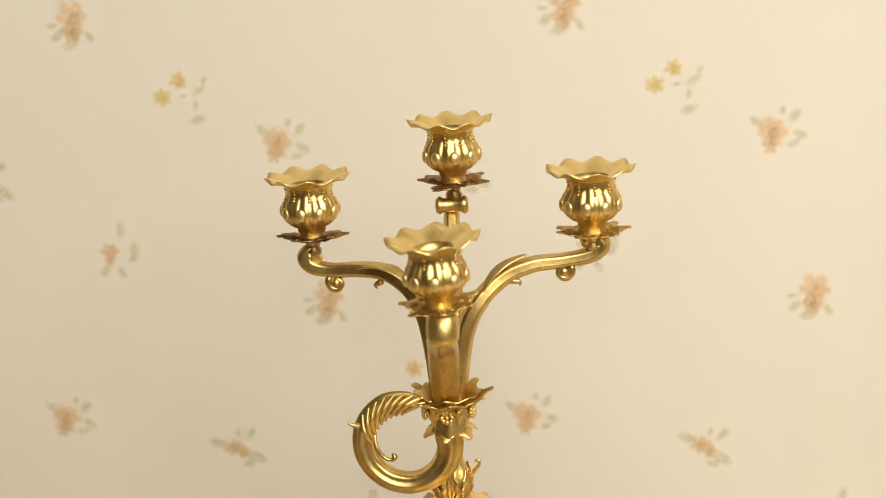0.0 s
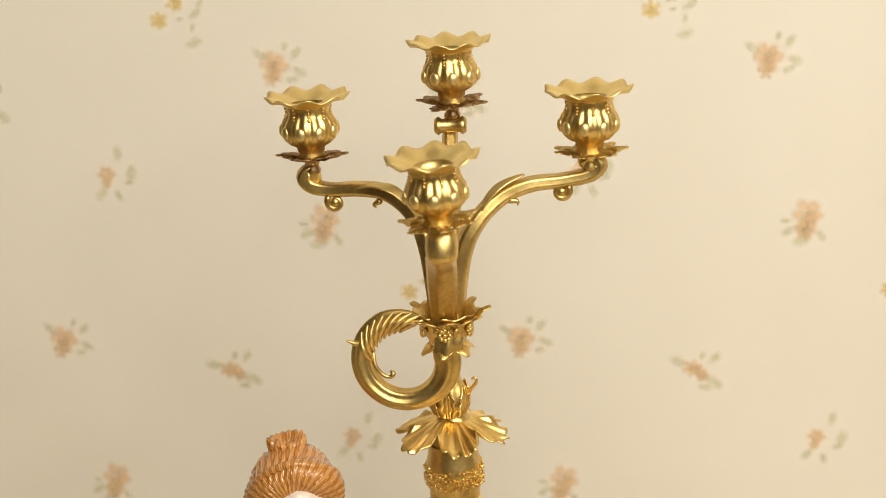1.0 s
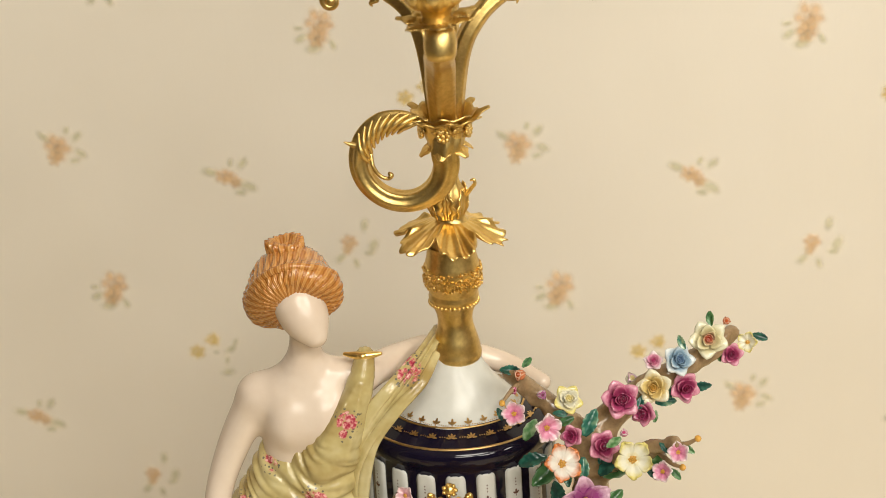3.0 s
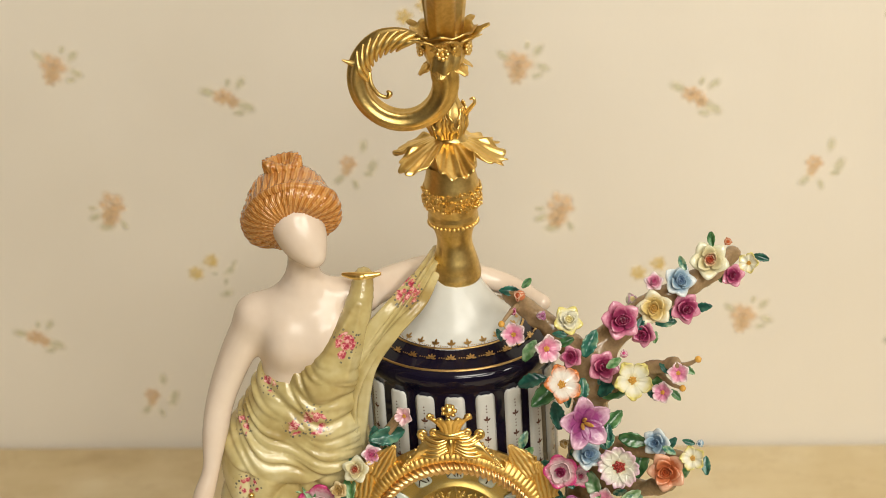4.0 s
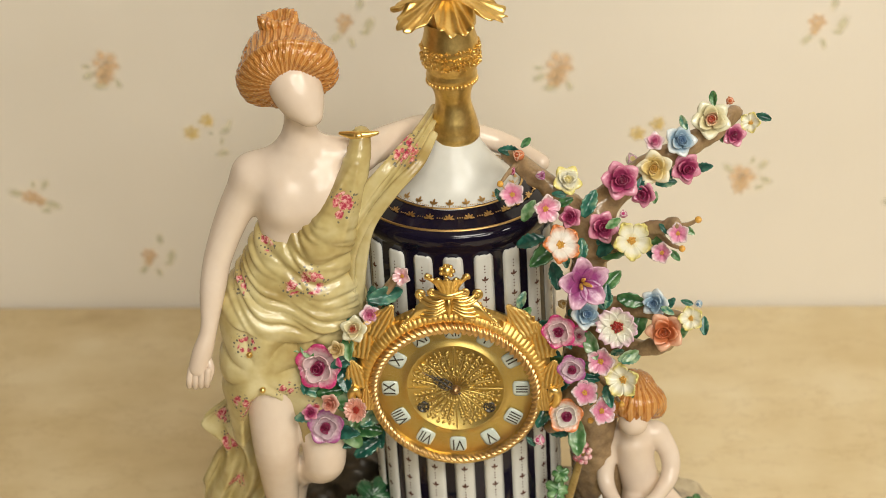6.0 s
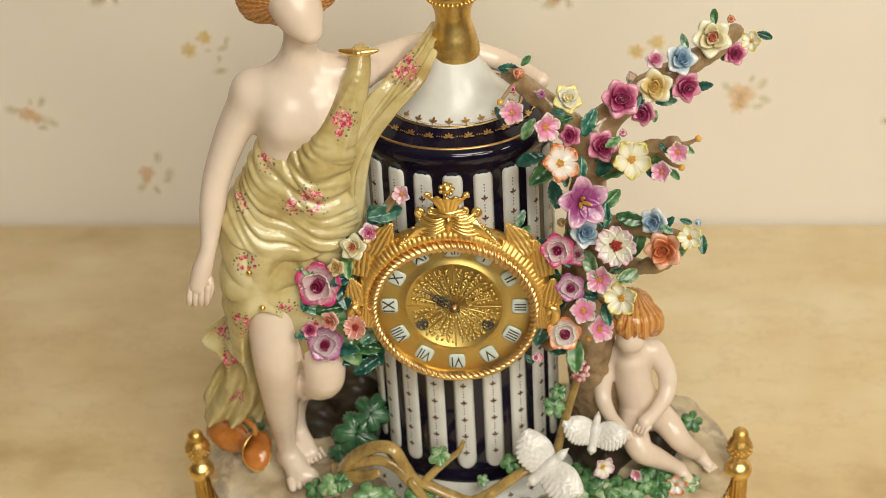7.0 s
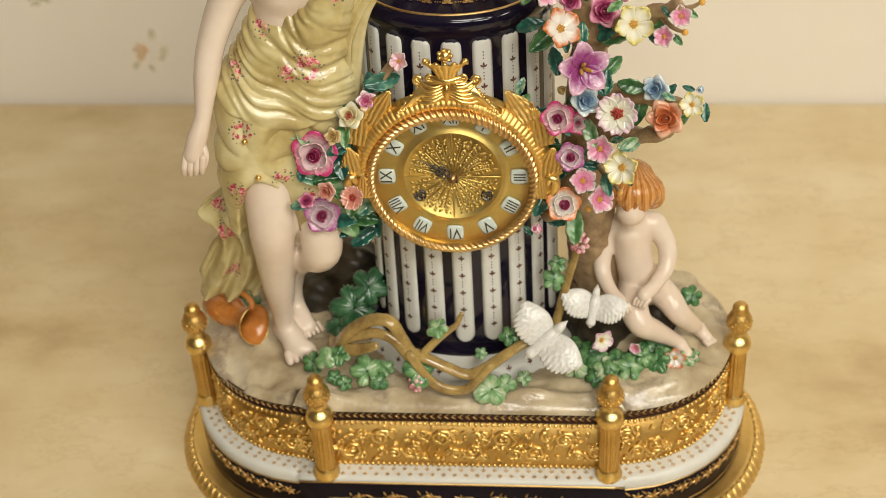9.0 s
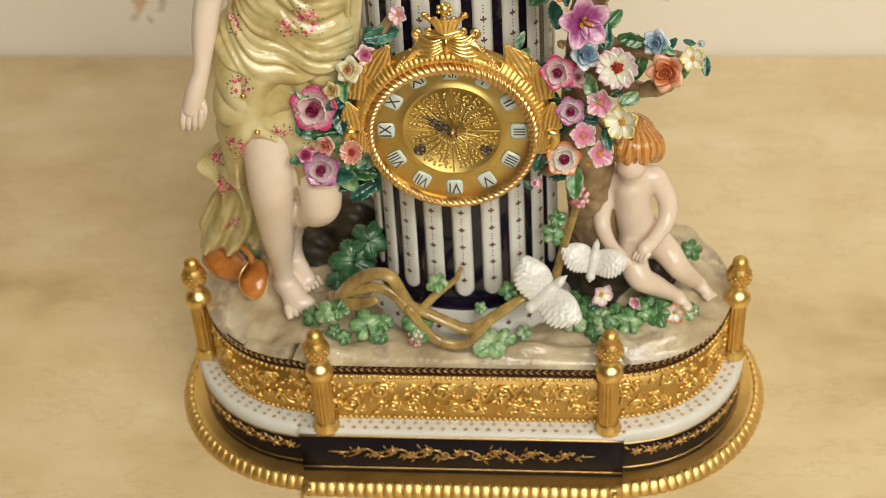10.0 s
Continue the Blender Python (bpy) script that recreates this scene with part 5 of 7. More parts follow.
put("scroll", lathe([(0.0001, -0.0105), (0.0045, -0.0105), (0.0062, -0.0080), (0.0045, -0.0055), (0.0045, 0.0055), (0.0062, 0.0080), (0.0045, 0.0105), (0.0001, 0.0105)], 24).mesh("scroll", BRASS), back, pose(0.0085, 0.0470, 0.7395, 0, 90, 0))
put("arm_leaf", lobed_leaf(0.034, 0.0062, 2, -0.1, 0.2, 0.06, 0.0012, 0.1).mesh("arm_leaf", BRASS_PALE), back, Matrix.Translation((0.0075, 0.022, 0.7000)) @ pose(0, 0, 0, 0, 0, 90) @ pose(0, 0, 0, 0, -58, 0) @ pose(0, 0, 0, 180, 0, 0))
put("scroll", lathe([(0.0001, -0.0102), (0.0052, -0.0100), (0.0078, -0.0088), (0.0092, -0.0058), (0.0097, 0.0), (0.0092, 0.0058), (0.0078, 0.0088), (0.0052, 0.0100), (0.0001, 0.0102)], 36).mesh("scroll", BRASS), front, pose(0.0125, -0.0965, 0.7000, -12, 0, 0))

# ---- figures: plain, unmodelled shapes ----


def joined(name, pieces):
    """One mesh from (mesh or geometry, material) pieces."""
    verts, faces, index, mats = [], [], [], []
    for piece, material in pieces:
        if isinstance(piece, Geo):
            v, f = [tuple(p) for p in piece.v], piece.f
        else:
            v, f = [tuple(p.co) for p in piece.vertices], [tuple(p.vertices) for p in piece.polygons]
            bpy.data.meshes.remove(piece)
        if material not in mats:
            mats.append(material)
        k = len(verts)
        verts += v
        faces += [tuple(i + k for i in q) for q in f]
        index += [mats.index(material)] * len(f)
    return raw(name, verts, faces, mats, True, index)


def along(points):
    """A function of 0..1 through points."""
    path = [np.array(p, float) for p in smooth_path(points, 8)]

    def at(u):
        q = u * (len(path) - 1)
        i = min(int(q), len(path) - 2)
        return path[i] * (1 - q + i) + path[i + 1] * (q - i)
    return at


def cloth(left_edge, right_edge, ridges, depth, bulge, thick, nu=34, nv=41, wander=0.0):
    """A hanging cloth between two edges, with lengthwise folds."""
    a, b = along(left_edge), along(right_edge)

    def fn(u, v):
        p = a(u) * (1 - v) + b(u) * v
        side = b(u) - a(u)
        w = math.sin(2 * math.pi * ridges * v + wander * math.sin(5 * u + 1)) + 0.22 * math.sin(4.3 * math.pi * ridges * v + 4 * u)
        p = p + np.array((0, -bulge * math.sin(math.pi * v) - depth * w * min(1, 0.35 + u), 0))
        return (p[0], p[1], p[2] + 0.12 * depth * w * u)
    return sheet(fn, nu, nv, thick)


def standing_figure():
    upper = [
        [(-0.0925, -0.0540, 0.5195, 0.0170), (-0.0880, -0.0585, 0.5110, 0.0150), (-0.0822, -0.0640, 0.5020, 0.0088)],
        [(-0.0905, -0.050, 0.506, 0.0102), (-0.0925, -0.047, 0.486, 0.0104), (-0.0950, -0.044, 0.466, 0.0150)],
        [(-0.1260, -0.047, 0.4500, 0.0130), (-0.0940, -0.045, 0.4600, 0.0150), (-0.0600, -0.038, 0.4590, 0.0115)],
        [(-0.1040, -0.046, 0.4420, 0.0225), (-0.1080, -0.045, 0.3950, 0.0200)],
        [(-0.0820, -0.046, 0.4420, 0.0210), (-0.0920, -0.045, 0.3950, 0.0190)],
        [(-0.1040, -0.0560, 0.4330, 0.0155), (-0.0850, -0.0550, 0.4350, 0.0140)],
        [(-0.1270, -0.047, 0.4500, 0.0134), (-0.1430, -0.050, 0.4220, 0.0114), (-0.1560, -0.056, 0.3920, 0.0096), (-0.1610, -0.065, 0.3700, 0.0086), (-0.1640, -0.076, 0.3480, 0.0058), (-0.1690, -0.083, 0.3330, 0.0070), (-0.1725, -0.087, 0.3230, 0.0066)],
        [(-0.0560, -0.036, 0.4590, 0.0115), (-0.0340, 0.000, 0.4530, 0.0100), (-0.0160, 0.045, 0.4360, 0.0088), (0.0290, 0.052, 0.4200, 0.0080), (0.0590, 0.030, 0.4150, 0.0060)],
    ]
    legs = [
        [(-0.1290, -0.052, 0.3300, 0.0240), (-0.1300, -0.062, 0.2850, 0.0190), (-0.1305, -0.069, 0.2480, 0.0166), (-0.1325, -0.064, 0.2150, 0.0140), (-0.1345, -0.056, 0.1840, 0.0120), (-0.1370, -0.047, 0.1540, 0.0082), (-0.1375, -0.044, 0.1380, 0.0074)],
        [(-0.1395, -0.040, 0.1290, 0.0088), (-0.1320, -0.049, 0.1280, 0.0090), (-0.1250, -0.057, 0.1240, 0.0078)],
        [(-0.1310, -0.0560, 0.1225, 0.0064), (-0.1180, -0.0585, 0.1235, 0.0062)],
        [(-0.1000, -0.045, 0.3200, 0.0220), (-0.0975, -0.058, 0.2750, 0.0172), (-0.0965, -0.067, 0.2380, 0.0154), (-0.0990, -0.066, 0.2240, 0.0142), (-0.1130, -0.048, 0.2070, 0.0124), (-0.1270, -0.030, 0.1830, 0.0104), (-0.1325, -0.022, 0.1600, 0.0084), (-0.1335, -0.021, 0.1450, 0.0074)],
        [(-0.1340, -0.020, 0.1380, 0.0076), (-0.1275, -0.029, 0.1330, 0.0074), (-0.1210, -0.037, 0.1290, 0.0062)],
    ]
    hair = [
        [(-0.0985, -0.038, 0.5225, 0.0260)],
        [(-0.1015, -0.035, 0.5225, 0.0254)],
        [(-0.0965, -0.041, 0.5290, 0.0225)],
        [(-0.1200, -0.041, 0.5150, 0.0100), (-0.1185, -0.036, 0.5065, 0.0110), (-0.1110, -0.030, 0.5040, 0.0115)],
        [(-0.0745, -0.0450, 0.5260, 0.0085), (-0.0740, -0.0400, 0.5170, 0.0080), (-0.0800, -0.0330, 0.5110, 0.0090)],
        [(-0.0930, -0.0590, 0.5420, 0.0072), (-0.1060, -0.0550, 0.5320, 0.0120), (-0.1170, -0.0480, 0.5200, 0.0110), (-0.1180, -0.0420, 0.5120, 0.0100)],
        [(-0.0900, -0.0590, 0.5420, 0.0070), (-0.0800, -0.0540, 0.5360, 0.0105), (-0.0750, -0.0480, 0.5280, 0.0090), (-0.0745, -0.0460, 0.5220, 0.0070)],
    ]
    wrap = [
        [(-0.1130, -0.046, 0.3980, 0.0180), (-0.0860, -0.047, 0.4050, 0.0200)],
        [(-0.1190, -0.046, 0.3740, 0.0235), (-0.0900, -0.048, 0.3740, 0.0250)],
        [(-0.1250, -0.044, 0.3500, 0.0290), (-0.0920, -0.046, 0.3500, 0.0290)],
        [(-0.1300, -0.050, 0.3450, 0.0305), (-0.1355, -0.056, 0.3020, 0.0285), (-0.1390, -0.058, 0.2600, 0.0240), (-0.1420, -0.058, 0.2400, 0.0200)],
        [(-0.0535, -0.0480, 0.4780, 0.0036), (-0.0570, -0.0540, 0.4600, 0.0068), (-0.0650, -0.0590, 0.4400, 0.0105), (-0.0760, -0.0580, 0.4200, 0.0150), (-0.0860, -0.0540, 0.4020, 0.0190)],
        [(-0.0985, -0.045, 0.3450, 0.0270), (-0.1000, -0.053, 0.3000, 0.0210), (-0.0985, -0.059, 0.2450, 0.0195)],
    ]
    slit = [[(-0.1305, -0.0920, 0.3000, 0.0020), (-0.1310, -0.0840, 0.2760, 0.0165), (-0.1310, -0.0740, 0.2450, 0.0205), (-0.1310, -0.0700, 0.1900, 0.0230)]]

    def strands(p):
        a = np.arctan2(p[..., 0] + 0.0945, p[..., 2] - 0.5215)
        rad = np.hypot(p[..., 0] + 0.0945, p[..., 2] - 0.5215)
        w = 38 * (a + np.sign(a) * 15 * rad * rad / 0.03) + 3.0 * np.sin(90 * p[..., 2] + 130 * p[..., 0]) + 1.2 * np.sin(150 * p[..., 1])
        return 0.0014 * (0.55 - np.sqrt(np.abs(np.sin(0.5 * w)))) + 0.0003 * np.sin(2.3 * w)

    def drapery(p):
        x, y, z = p[..., 0], p[..., 1], p[..., 2]
        d = np.hypot(x + 0.052, 0.95 * (z - 0.474)) + 0.005 * np.sin(70 * z + 38 * x) + 0.002 * np.sin(160 * x)
        turn = np.arctan2(x + 0.052, z - 0.474)
        edge = 0.3330 + 0.42 * np.maximum(-0.108 - x, 0) + 0.35 * np.maximum(x + 0.104, 0)
        over = np.clip((z - edge) / 0.0028, 0, 1)
        over = over * over * (3 - 2 * over)
        w = 370 * d + 2.2 * np.sin(2.4 * turn + 30 * d) + 1.1 * np.sin(95 * d + 1.0)
        v = 265 * d + 5.0 * turn + 1.2 * np.sin(60 * d + 2.0 * turn)
        crease = lambda q: 1 - np.sqrt(np.sin(q) ** 2 + 0.012)
        swag = 0.60 - 2.1 * np.maximum(crease(w) * (0.60 + 0.40 * np.sin(4.3 * turn + 90 * d)), crease(v) * (0.60 + 0.40 * np.sin(3.1 * turn - 70 * d + 1.5))) + 0.25 * np.sin(420 * d + 30 * x)
        fan = np.arctan2(x + 0.1330, z - 0.3130)
        reach = np.hypot(x + 0.1330, z - 0.3130)
        slant = (1 - 2.2 * np.sqrt(np.abs(np.sin(3.4 * fan + 0.5 * np.sin(90 * reach) + 0.4)))) * np.clip((reach - 0.008) / 0.015, 0, 1) * np.clip((z - 0.250) / 0.025, 0.15, 1)
        near = np.clip((d - 0.050) / 0.022, 0, 1)
        swag = swag * near + (1 - near) * (0.9 - 2.2 * np.abs(np.sin(9 * turn + 1.0))) * np.clip(d / 0.030, 0, 1)
        over = over * (0.60 + 0.40 * near)
        gather = np.arctan2(x + 0.1060, 0.3560 - z)
        pleat = crease(6.0 * gather + 0.7 * np.sin(55 * z) + 0.5) * (0.65 + 0.35 * np.sin(40 * z + 3 * gather))
        return -0.0030 * over - 0.0018 * swag * over + (0.0022 * slant + 0.0030 * pleat) * (1 - over)

    def robe(p):
        hem = 0.2450 + 0.06 * (p[..., 0] + 0.12) - p[..., 2]

        def both(a, b, k=0.0035):
            h = np.maximum(k - np.abs(a - b), 0) / k
            return np.maximum(a, b) + h * h * k * 0.25
        return both(both(blend(p, wrap, 0.010) + drapery(p), -blend(p, slit, 0.004)), hem)

    pieces = [
        (soft_body("upper", [lambda p: blend(p, upper, 0.008)], (-0.195, -0.110, 0.300), (0.075, 0.075, 0.545), 0.0016, [SKIN]), SKIN),
        (soft_body("legs", [lambda p: blend(p, legs, 0.005)], (-0.170, -0.095, 0.106), (-0.070, 0.000, 0.330), 0.0015, [SKIN]), SKIN),
        (soft_body("hair", [lambda p: blend(p, hair, 0.006) + strands(p)], (-0.137, -0.078, 0.496), (-0.060, 0.000, 0.562), 0.0010, [HAIR]), HAIR),
        (soft_body("robe", [robe], (-0.180, -0.100, 0.226), (-0.040, -0.005, 0.490), 0.0011, [ROBE]), ROBE),
    ]
    # gathered crown of hair and its band
    bun = lathe([(0.0005, 0.531), (0.0135, 0.531), (0.0120, 0.542), (0.0110, 0.549), (0.0120, 0.5555), (0.0116, 0.5585), (0.0085, 0.5590), (0.0050, 0.5555), (0.0005, 0.5550)], 84, lambda a, i: (0.0013 * math.cos(16 * a + 0.8 * math.sin(3 * a)) if 0 < i < 7 else 0, 0.0010 * math.sin(2 * a)))
    pieces.append((Geo().moved(pose(-0.1020, -0.0330, -0.0035, 0, 0, 0), bun), HAIR))
    band = [(-0.1265, -0.0360, 0.5140, 0.0020), (-0.1235, -0.0520, 0.5270, 0.0026), (-0.1120, -0.0605, 0.5415, 0.0026), (-0.0950, -0.0625, 0.5490, 0.0026), (-0.0790, -0.0585, 0.5460, 0.0026), (-0.0695, -0.0475, 0.5370, 0.0026), (-0.0690, -0.0380, 0.5270, 0.0020)]
    pieces.append((tube(band, 10, 6), HAIR))
    for c in ((-0.1370, -0.0835, 0.3310), (-0.1305, -0.0862, 0.3035)):
        pieces.append((ball(c, 0.0022, 8), GILT))
    # fingers and toes
    for k in range(4):
        x = -0.1790 + 0.0040 * k
        pieces.append((tube([(x + 0.002, -0.0885 - 0.0006 * k, 0.3230, 0.0026), (x + 0.0006, -0.0915, 0.3160, 0.0025), (x - 0.0004, -0.0905, 0.3095 + 0.0006 * abs(k - 1), 0.0021)], 8, 4), SKIN))
    pieces.append((tube([(-0.1660, -0.0840, 0.3300, 0.0030), (-0.1635, -0.0880, 0.3230, 0.0026), (-0.1650, -0.0905, 0.3160, 0.0020)], 8, 4), SKIN))
    for fx, fy, fz, dx, dy, r in ((-0.1240, -0.0590, 0.1222, 0.36, -0.93, 0.0029), (-0.1205, -0.0365, 0.1272, 0.62, -0.78, 0.0022)):
        for k in range(5):
            o = (k - 2) * r * 1.75
            q = r * (1.25 if k == 0 else 1.0 - 0.07 * k)
            pieces.append((tube([(fx - dy * o, fy + dx * o, fz + 0.001, q), (fx - dy * o + dx * 0.0042, fy + dx * o + dy * 0.0042, fz - 0.0005, q), (fx - dy * o + dx * 0.0068, fy + dx * o + dy * 0.0068, fz - 0.0018, q * 0.85)], 8, 3), SKIN))
    # cloth: fall over the column, trailing end
    fall = [(-0.0100, 0.012, 0.4660, 0.0050), (-0.0170, -0.024, 0.4660, 0.0062), (-0.0270, -0.0450, 0.4580, 0.0080), (-0.0400, -0.0520, 0.4430, 0.0090), (-0.0570, -0.0550, 0.4200, 0.0098), (-0.0680, -0.0550, 0.3950, 0.0102),
            (-0.0710, -0.0530, 0.3650, 0.0106), (-0.0735, -0.0510, 0.3350, 0.0102), (-0.0755, -0.0490, 0.3150, 0.0090)]
    for dx, dy, f, phase in ((0.0075, -0.0030, 0.50, 0.0), (-0.0085, -0.0045, 0.55, 1.7)):
        pleat = [(x + dx + 0.0022 * math.sin(1.9 * k + phase), y + dy + 0.0020 * math.cos(1.5 * k + phase), z, r * f) for k, (x, y, z, r) in enumerate(fall[1:-1])]
        pieces.append((tube(pleat, 32, 10, 0.30, 3, 0.03, 0.8), ROBE))
    pieces.append((tube(fall, 64, 10, 0.52, 6, 0.030, 0.85), ROBE))
    pieces.append((cloth([(-0.1500, -0.0360, 0.2780), (-0.1740, -0.0390, 0.2560), (-0.1905, -0.0400, 0.2420), (-0.1800, -0.0380, 0.2200), (-0.1870, -0.0370, 0.1970), (-0.1975, -0.0350, 0.1760), (-0.2030, -0.0330, 0.1560)],
                         [(-0.1280, -0.0420, 0.2780), (-0.1330, -0.0450, 0.2560), (-0.1370, -0.0460, 0.2380), (-0.1420, -0.0440, 0.2150), (-0.1450, -0.0400, 0.1980), (-0.1490, -0.0370, 0.1800), (-0.1580, -0.0330, 0.1590)], 2.3, 0.0055, 0.0060, 0.0045, 52, 53, 2.6), ROBE))
    return joined("standing_figurine", pieces)


lady = put("standing_figurine", standing_figure())
tagged(lady, "glazed porcelain standing figurine in a pale yellow flowered robe", "figurine")
brooch = thing("shoulder_clasp", "small gilt clasp holding the robe of the figurine", "clasp", at=(-0.0545, -0.0500, 0.4800))
g = tube([(-0.012, 0, 0.0005, 0.0012), (-0.006, -0.001, 0.0, 0.0024), (0.0, -0.002, 0.0, 0.0028), (0.006, -0.001, 0.0, 0.0024), (0.012, 0, 0.0005, 0.0012)], 10, 4)
put("bar", g.mesh("bar", GILT), brooch)
put("knot", ball((0, -0.0025, 0.0005), 0.0034, 8, 0.7).mesh("knot", GILT), brooch)


def seated_figure():
    skin = [
        [(0.1283, -0.035, 0.2530, 0.0148), (0.1262, -0.042, 0.2445, 0.0106)],
        [(0.1270, -0.030, 0.2440, 0.0080), (0.1270, -0.026, 0.2260, 0.0095)],
        [(0.1150, -0.022, 0.2180, 0.0082), (0.1280, -0.023, 0.2205, 0.0086), (0.1410, -0.022, 0.2195, 0.0082)],
        [(0.1275, -0.026, 0.2120, 0.0135), (0.1300, -0.027, 0.1900, 0.0138), (0.1345, -0.026, 0.1720, 0.0150), (0.1390, -0.022, 0.1600, 0.0150)],
        [(0.1125, -0.021, 0.2165, 0.0082), (0.1075, -0.028, 0.1990, 0.0070), (0.1070, -0.037, 0.1850, 0.0062), (0.1130, -0.050, 0.1780, 0.0050), (0.1200, -0.059, 0.1745, 0.0052)],
        [(0.1450, -0.021, 0.2175, 0.0082), (0.1535, -0.027, 0.2020, 0.0072), (0.1530, -0.036, 0.1890, 0.0064), (0.1440, -0.050, 0.1830, 0.0050), (0.1370, -0.057, 0.1800, 0.0056)],
        [(0.1300, -0.030, 0.1640, 0.0115), (0.1295, -0.048, 0.1640, 0.0108), (0.1345, -0.060, 0.1560, 0.0095), (0.1460, -0.055, 0.1440, 0.0080), (0.1570, -0.050, 0.1330, 0.0062), (0.1640, -0.048, 0.1270, 0.0050)],
        [(0.1640, -0.047, 0.1250, 0.0052), (0.1710, -0.055, 0.1215, 0.0044)],
        [(0.1470, -0.024, 0.1610, 0.0115), (0.1560, -0.036, 0.1590, 0.0102), (0.1640, -0.042, 0.1500, 0.0085), (0.1730, -0.036, 0.1360, 0.0070), (0.1790, -0.031, 0.1270, 0.0052)],
        [(0.1800, -0.029, 0.1245, 0.0052), (0.1865, -0.036, 0.1205, 0.0044)],
    ]
    hair = [[(0.1270, -0.027, 0.2595, 0.0158)], [(0.1135, -0.030, 0.2540, 0.0078), (0.1130, -0.028, 0.2460, 0.0070)], [(0.1400, -0.027, 0.2520, 0.0085), (0.1420, -0.024, 0.2430, 0.0075), (0.1370, -0.018, 0.2390, 0.0070)],
            [(0.1215, -0.043, 0.2590, 0.0060), (0.1235, -0.0475, 0.2530, 0.0035)], [(0.1330, -0.042, 0.2590, 0.0060), (0.1345, -0.0460, 0.2520, 0.0035)], [(0.1130, -0.033, 0.2540, 0.0085), (0.1200, -0.041, 0.2605, 0.0090), (0.1300, -0.042, 0.2600, 0.0085), (0.1385, -0.036, 0.2570, 0.0085), (0.1400, -0.027, 0.2500, 0.0085)]]

    def strands(p):
        a = np.arctan2(p[..., 0] - 0.129, p[..., 1] + 0.026)
        w = 15 * a + 3.5 * np.sin(95 * p[..., 2] + 60 * p[..., 0]) + 2 * np.sin(170 * p[..., 0])
        return 0.0016 * (0.55 - np.sqrt(np.abs(np.sin(w)))) + 0.0004 * np.sin(3.1 * w)

    pieces = [(soft_body("skin", [lambda p: blend(p, skin, 0.0035)], (0.095, -0.075, 0.110), (0.198, 0.000, 0.275), 0.0012, [SKIN]), SKIN),
              (soft_body("hair", [lambda p: blend(p, hair, 0.005) + strands(p)], (0.098, -0.060, 0.235), (0.160, -0.002, 0.282), 0.0010, [HAIR_SHORT]), HAIR_SHORT)]
    for fx, fy, fz, dx, dy in ((0.1200, -0.0590, 0.1740, 0.55, -0.80), (0.1370, -0.0570, 0.1790, -0.55, -0.80)):
        for k in range(4):
            o = (k - 1.5) * 0.0028
            pieces.append((tube([(fx - dy * o, fy + dx * o - 0.002, fz, 0.0019), (fx - dy * o + dx * 0.005, fy + dx * o + dy * 0.005, fz - 0.002, 0.0018), (fx - dy * o + dx * 0.007, fy + dx * o + dy * 0.006, fz - 0.005, 0.0015)], 7, 3), SKIN))
    for fx, fy, fz in ((0.1715, -0.0555, 0.1210), (0.1868, -0.0365, 0.1200)):
        for k in range(4):
            o = (k - 1.5) * 0.0024
            pieces.append((tube([(fx + 0.76 * o, fy + 0.65 * o, fz, 0.0016), (fx + 0.76 * o + 0.003, fy + 0.65 * o - 0.0034, fz - 0.0008, 0.0015)], 7, 3), SKIN))
    return joined("seated_figurine", pieces)


child = put("seated_figurine", seated_figure(), None, Matrix.Translation((-0.004, 0, 0)))
tagged(child, "small glazed porcelain figurine sitting on the rocky base", "figurine")

# ---- rock and tree behind the flowers ----


def rough_layer(limbs, k, amount, f):
    def fn(p):
        x, y, z = p[..., 0], p[..., 1], p[..., 2]
        return blend(p, limbs, k) + amount * (np.sin(f * x + 2.1 * np.sin(f * 0.7 * z)) * np.sin(f * z * 0.8 + 1.7 * np.sin(f * 0.6 * y)) * np.sin(f * y + 1.0))
    return fn


tree = thing("flowering_tree", "brown glazed porcelain tree covered with applied flowers and leaves", "tree ornament")
trunk = [
    [(0.1080, -0.002, 0.112, 0.0300), (0.1000, -0.010, 0.170, 0.0220), (0.0920, -0.022, 0.235, 0.0175), (0.0880, -0.030, 0.300, 0.0150), (0.0910, -0.042, 0.365, 0.0125), (0.0940, -0.044, 0.405, 0.0115)],
    [(0.0940, -0.044, 0.405, 0.0110), (0.1040, -0.038, 0.423, 0.0100), (0.1200, -0.034, 0.437, 0.0090), (0.1420, -0.028, 0.450, 0.0080), (0.1680, -0.018, 0.459, 0.0070), (0.1870, -0.004, 0.468, 0.0055)],
    [(0.0920, -0.046, 0.393, 0.0100), (0.0800, -0.048, 0.424, 0.0085), (0.0620, -0.043, 0.440, 0.0075), (0.0390, -0.028, 0.452, 0.0050)],
    [(0.0940, -0.046, 0.390, 0.0080), (0.1230, -0.078, 0.420, 0.0055), (0.1440, -0.100, 0.442, 0.0042)],
    [(0.0910, -0.040, 0.320, 0.0110), (0.1190, -0.074, 0.330, 0.0065), (0.1390, -0.088, 0.342, 0.0052), (0.1450, -0.092, 0.352, 0.0042)],
    [(0.0920, -0.042, 0.340, 0.0100), (0.1300, -0.076, 0.362, 0.0055), (0.1590, -0.092, 0.362, 0.0040)],
    [(0.0880, -0.035, 0.290, 0.0110), (0.0780, -0.070, 0.275, 0.0080), (0.0650, -0.072, 0.262, 0.0050)],
]
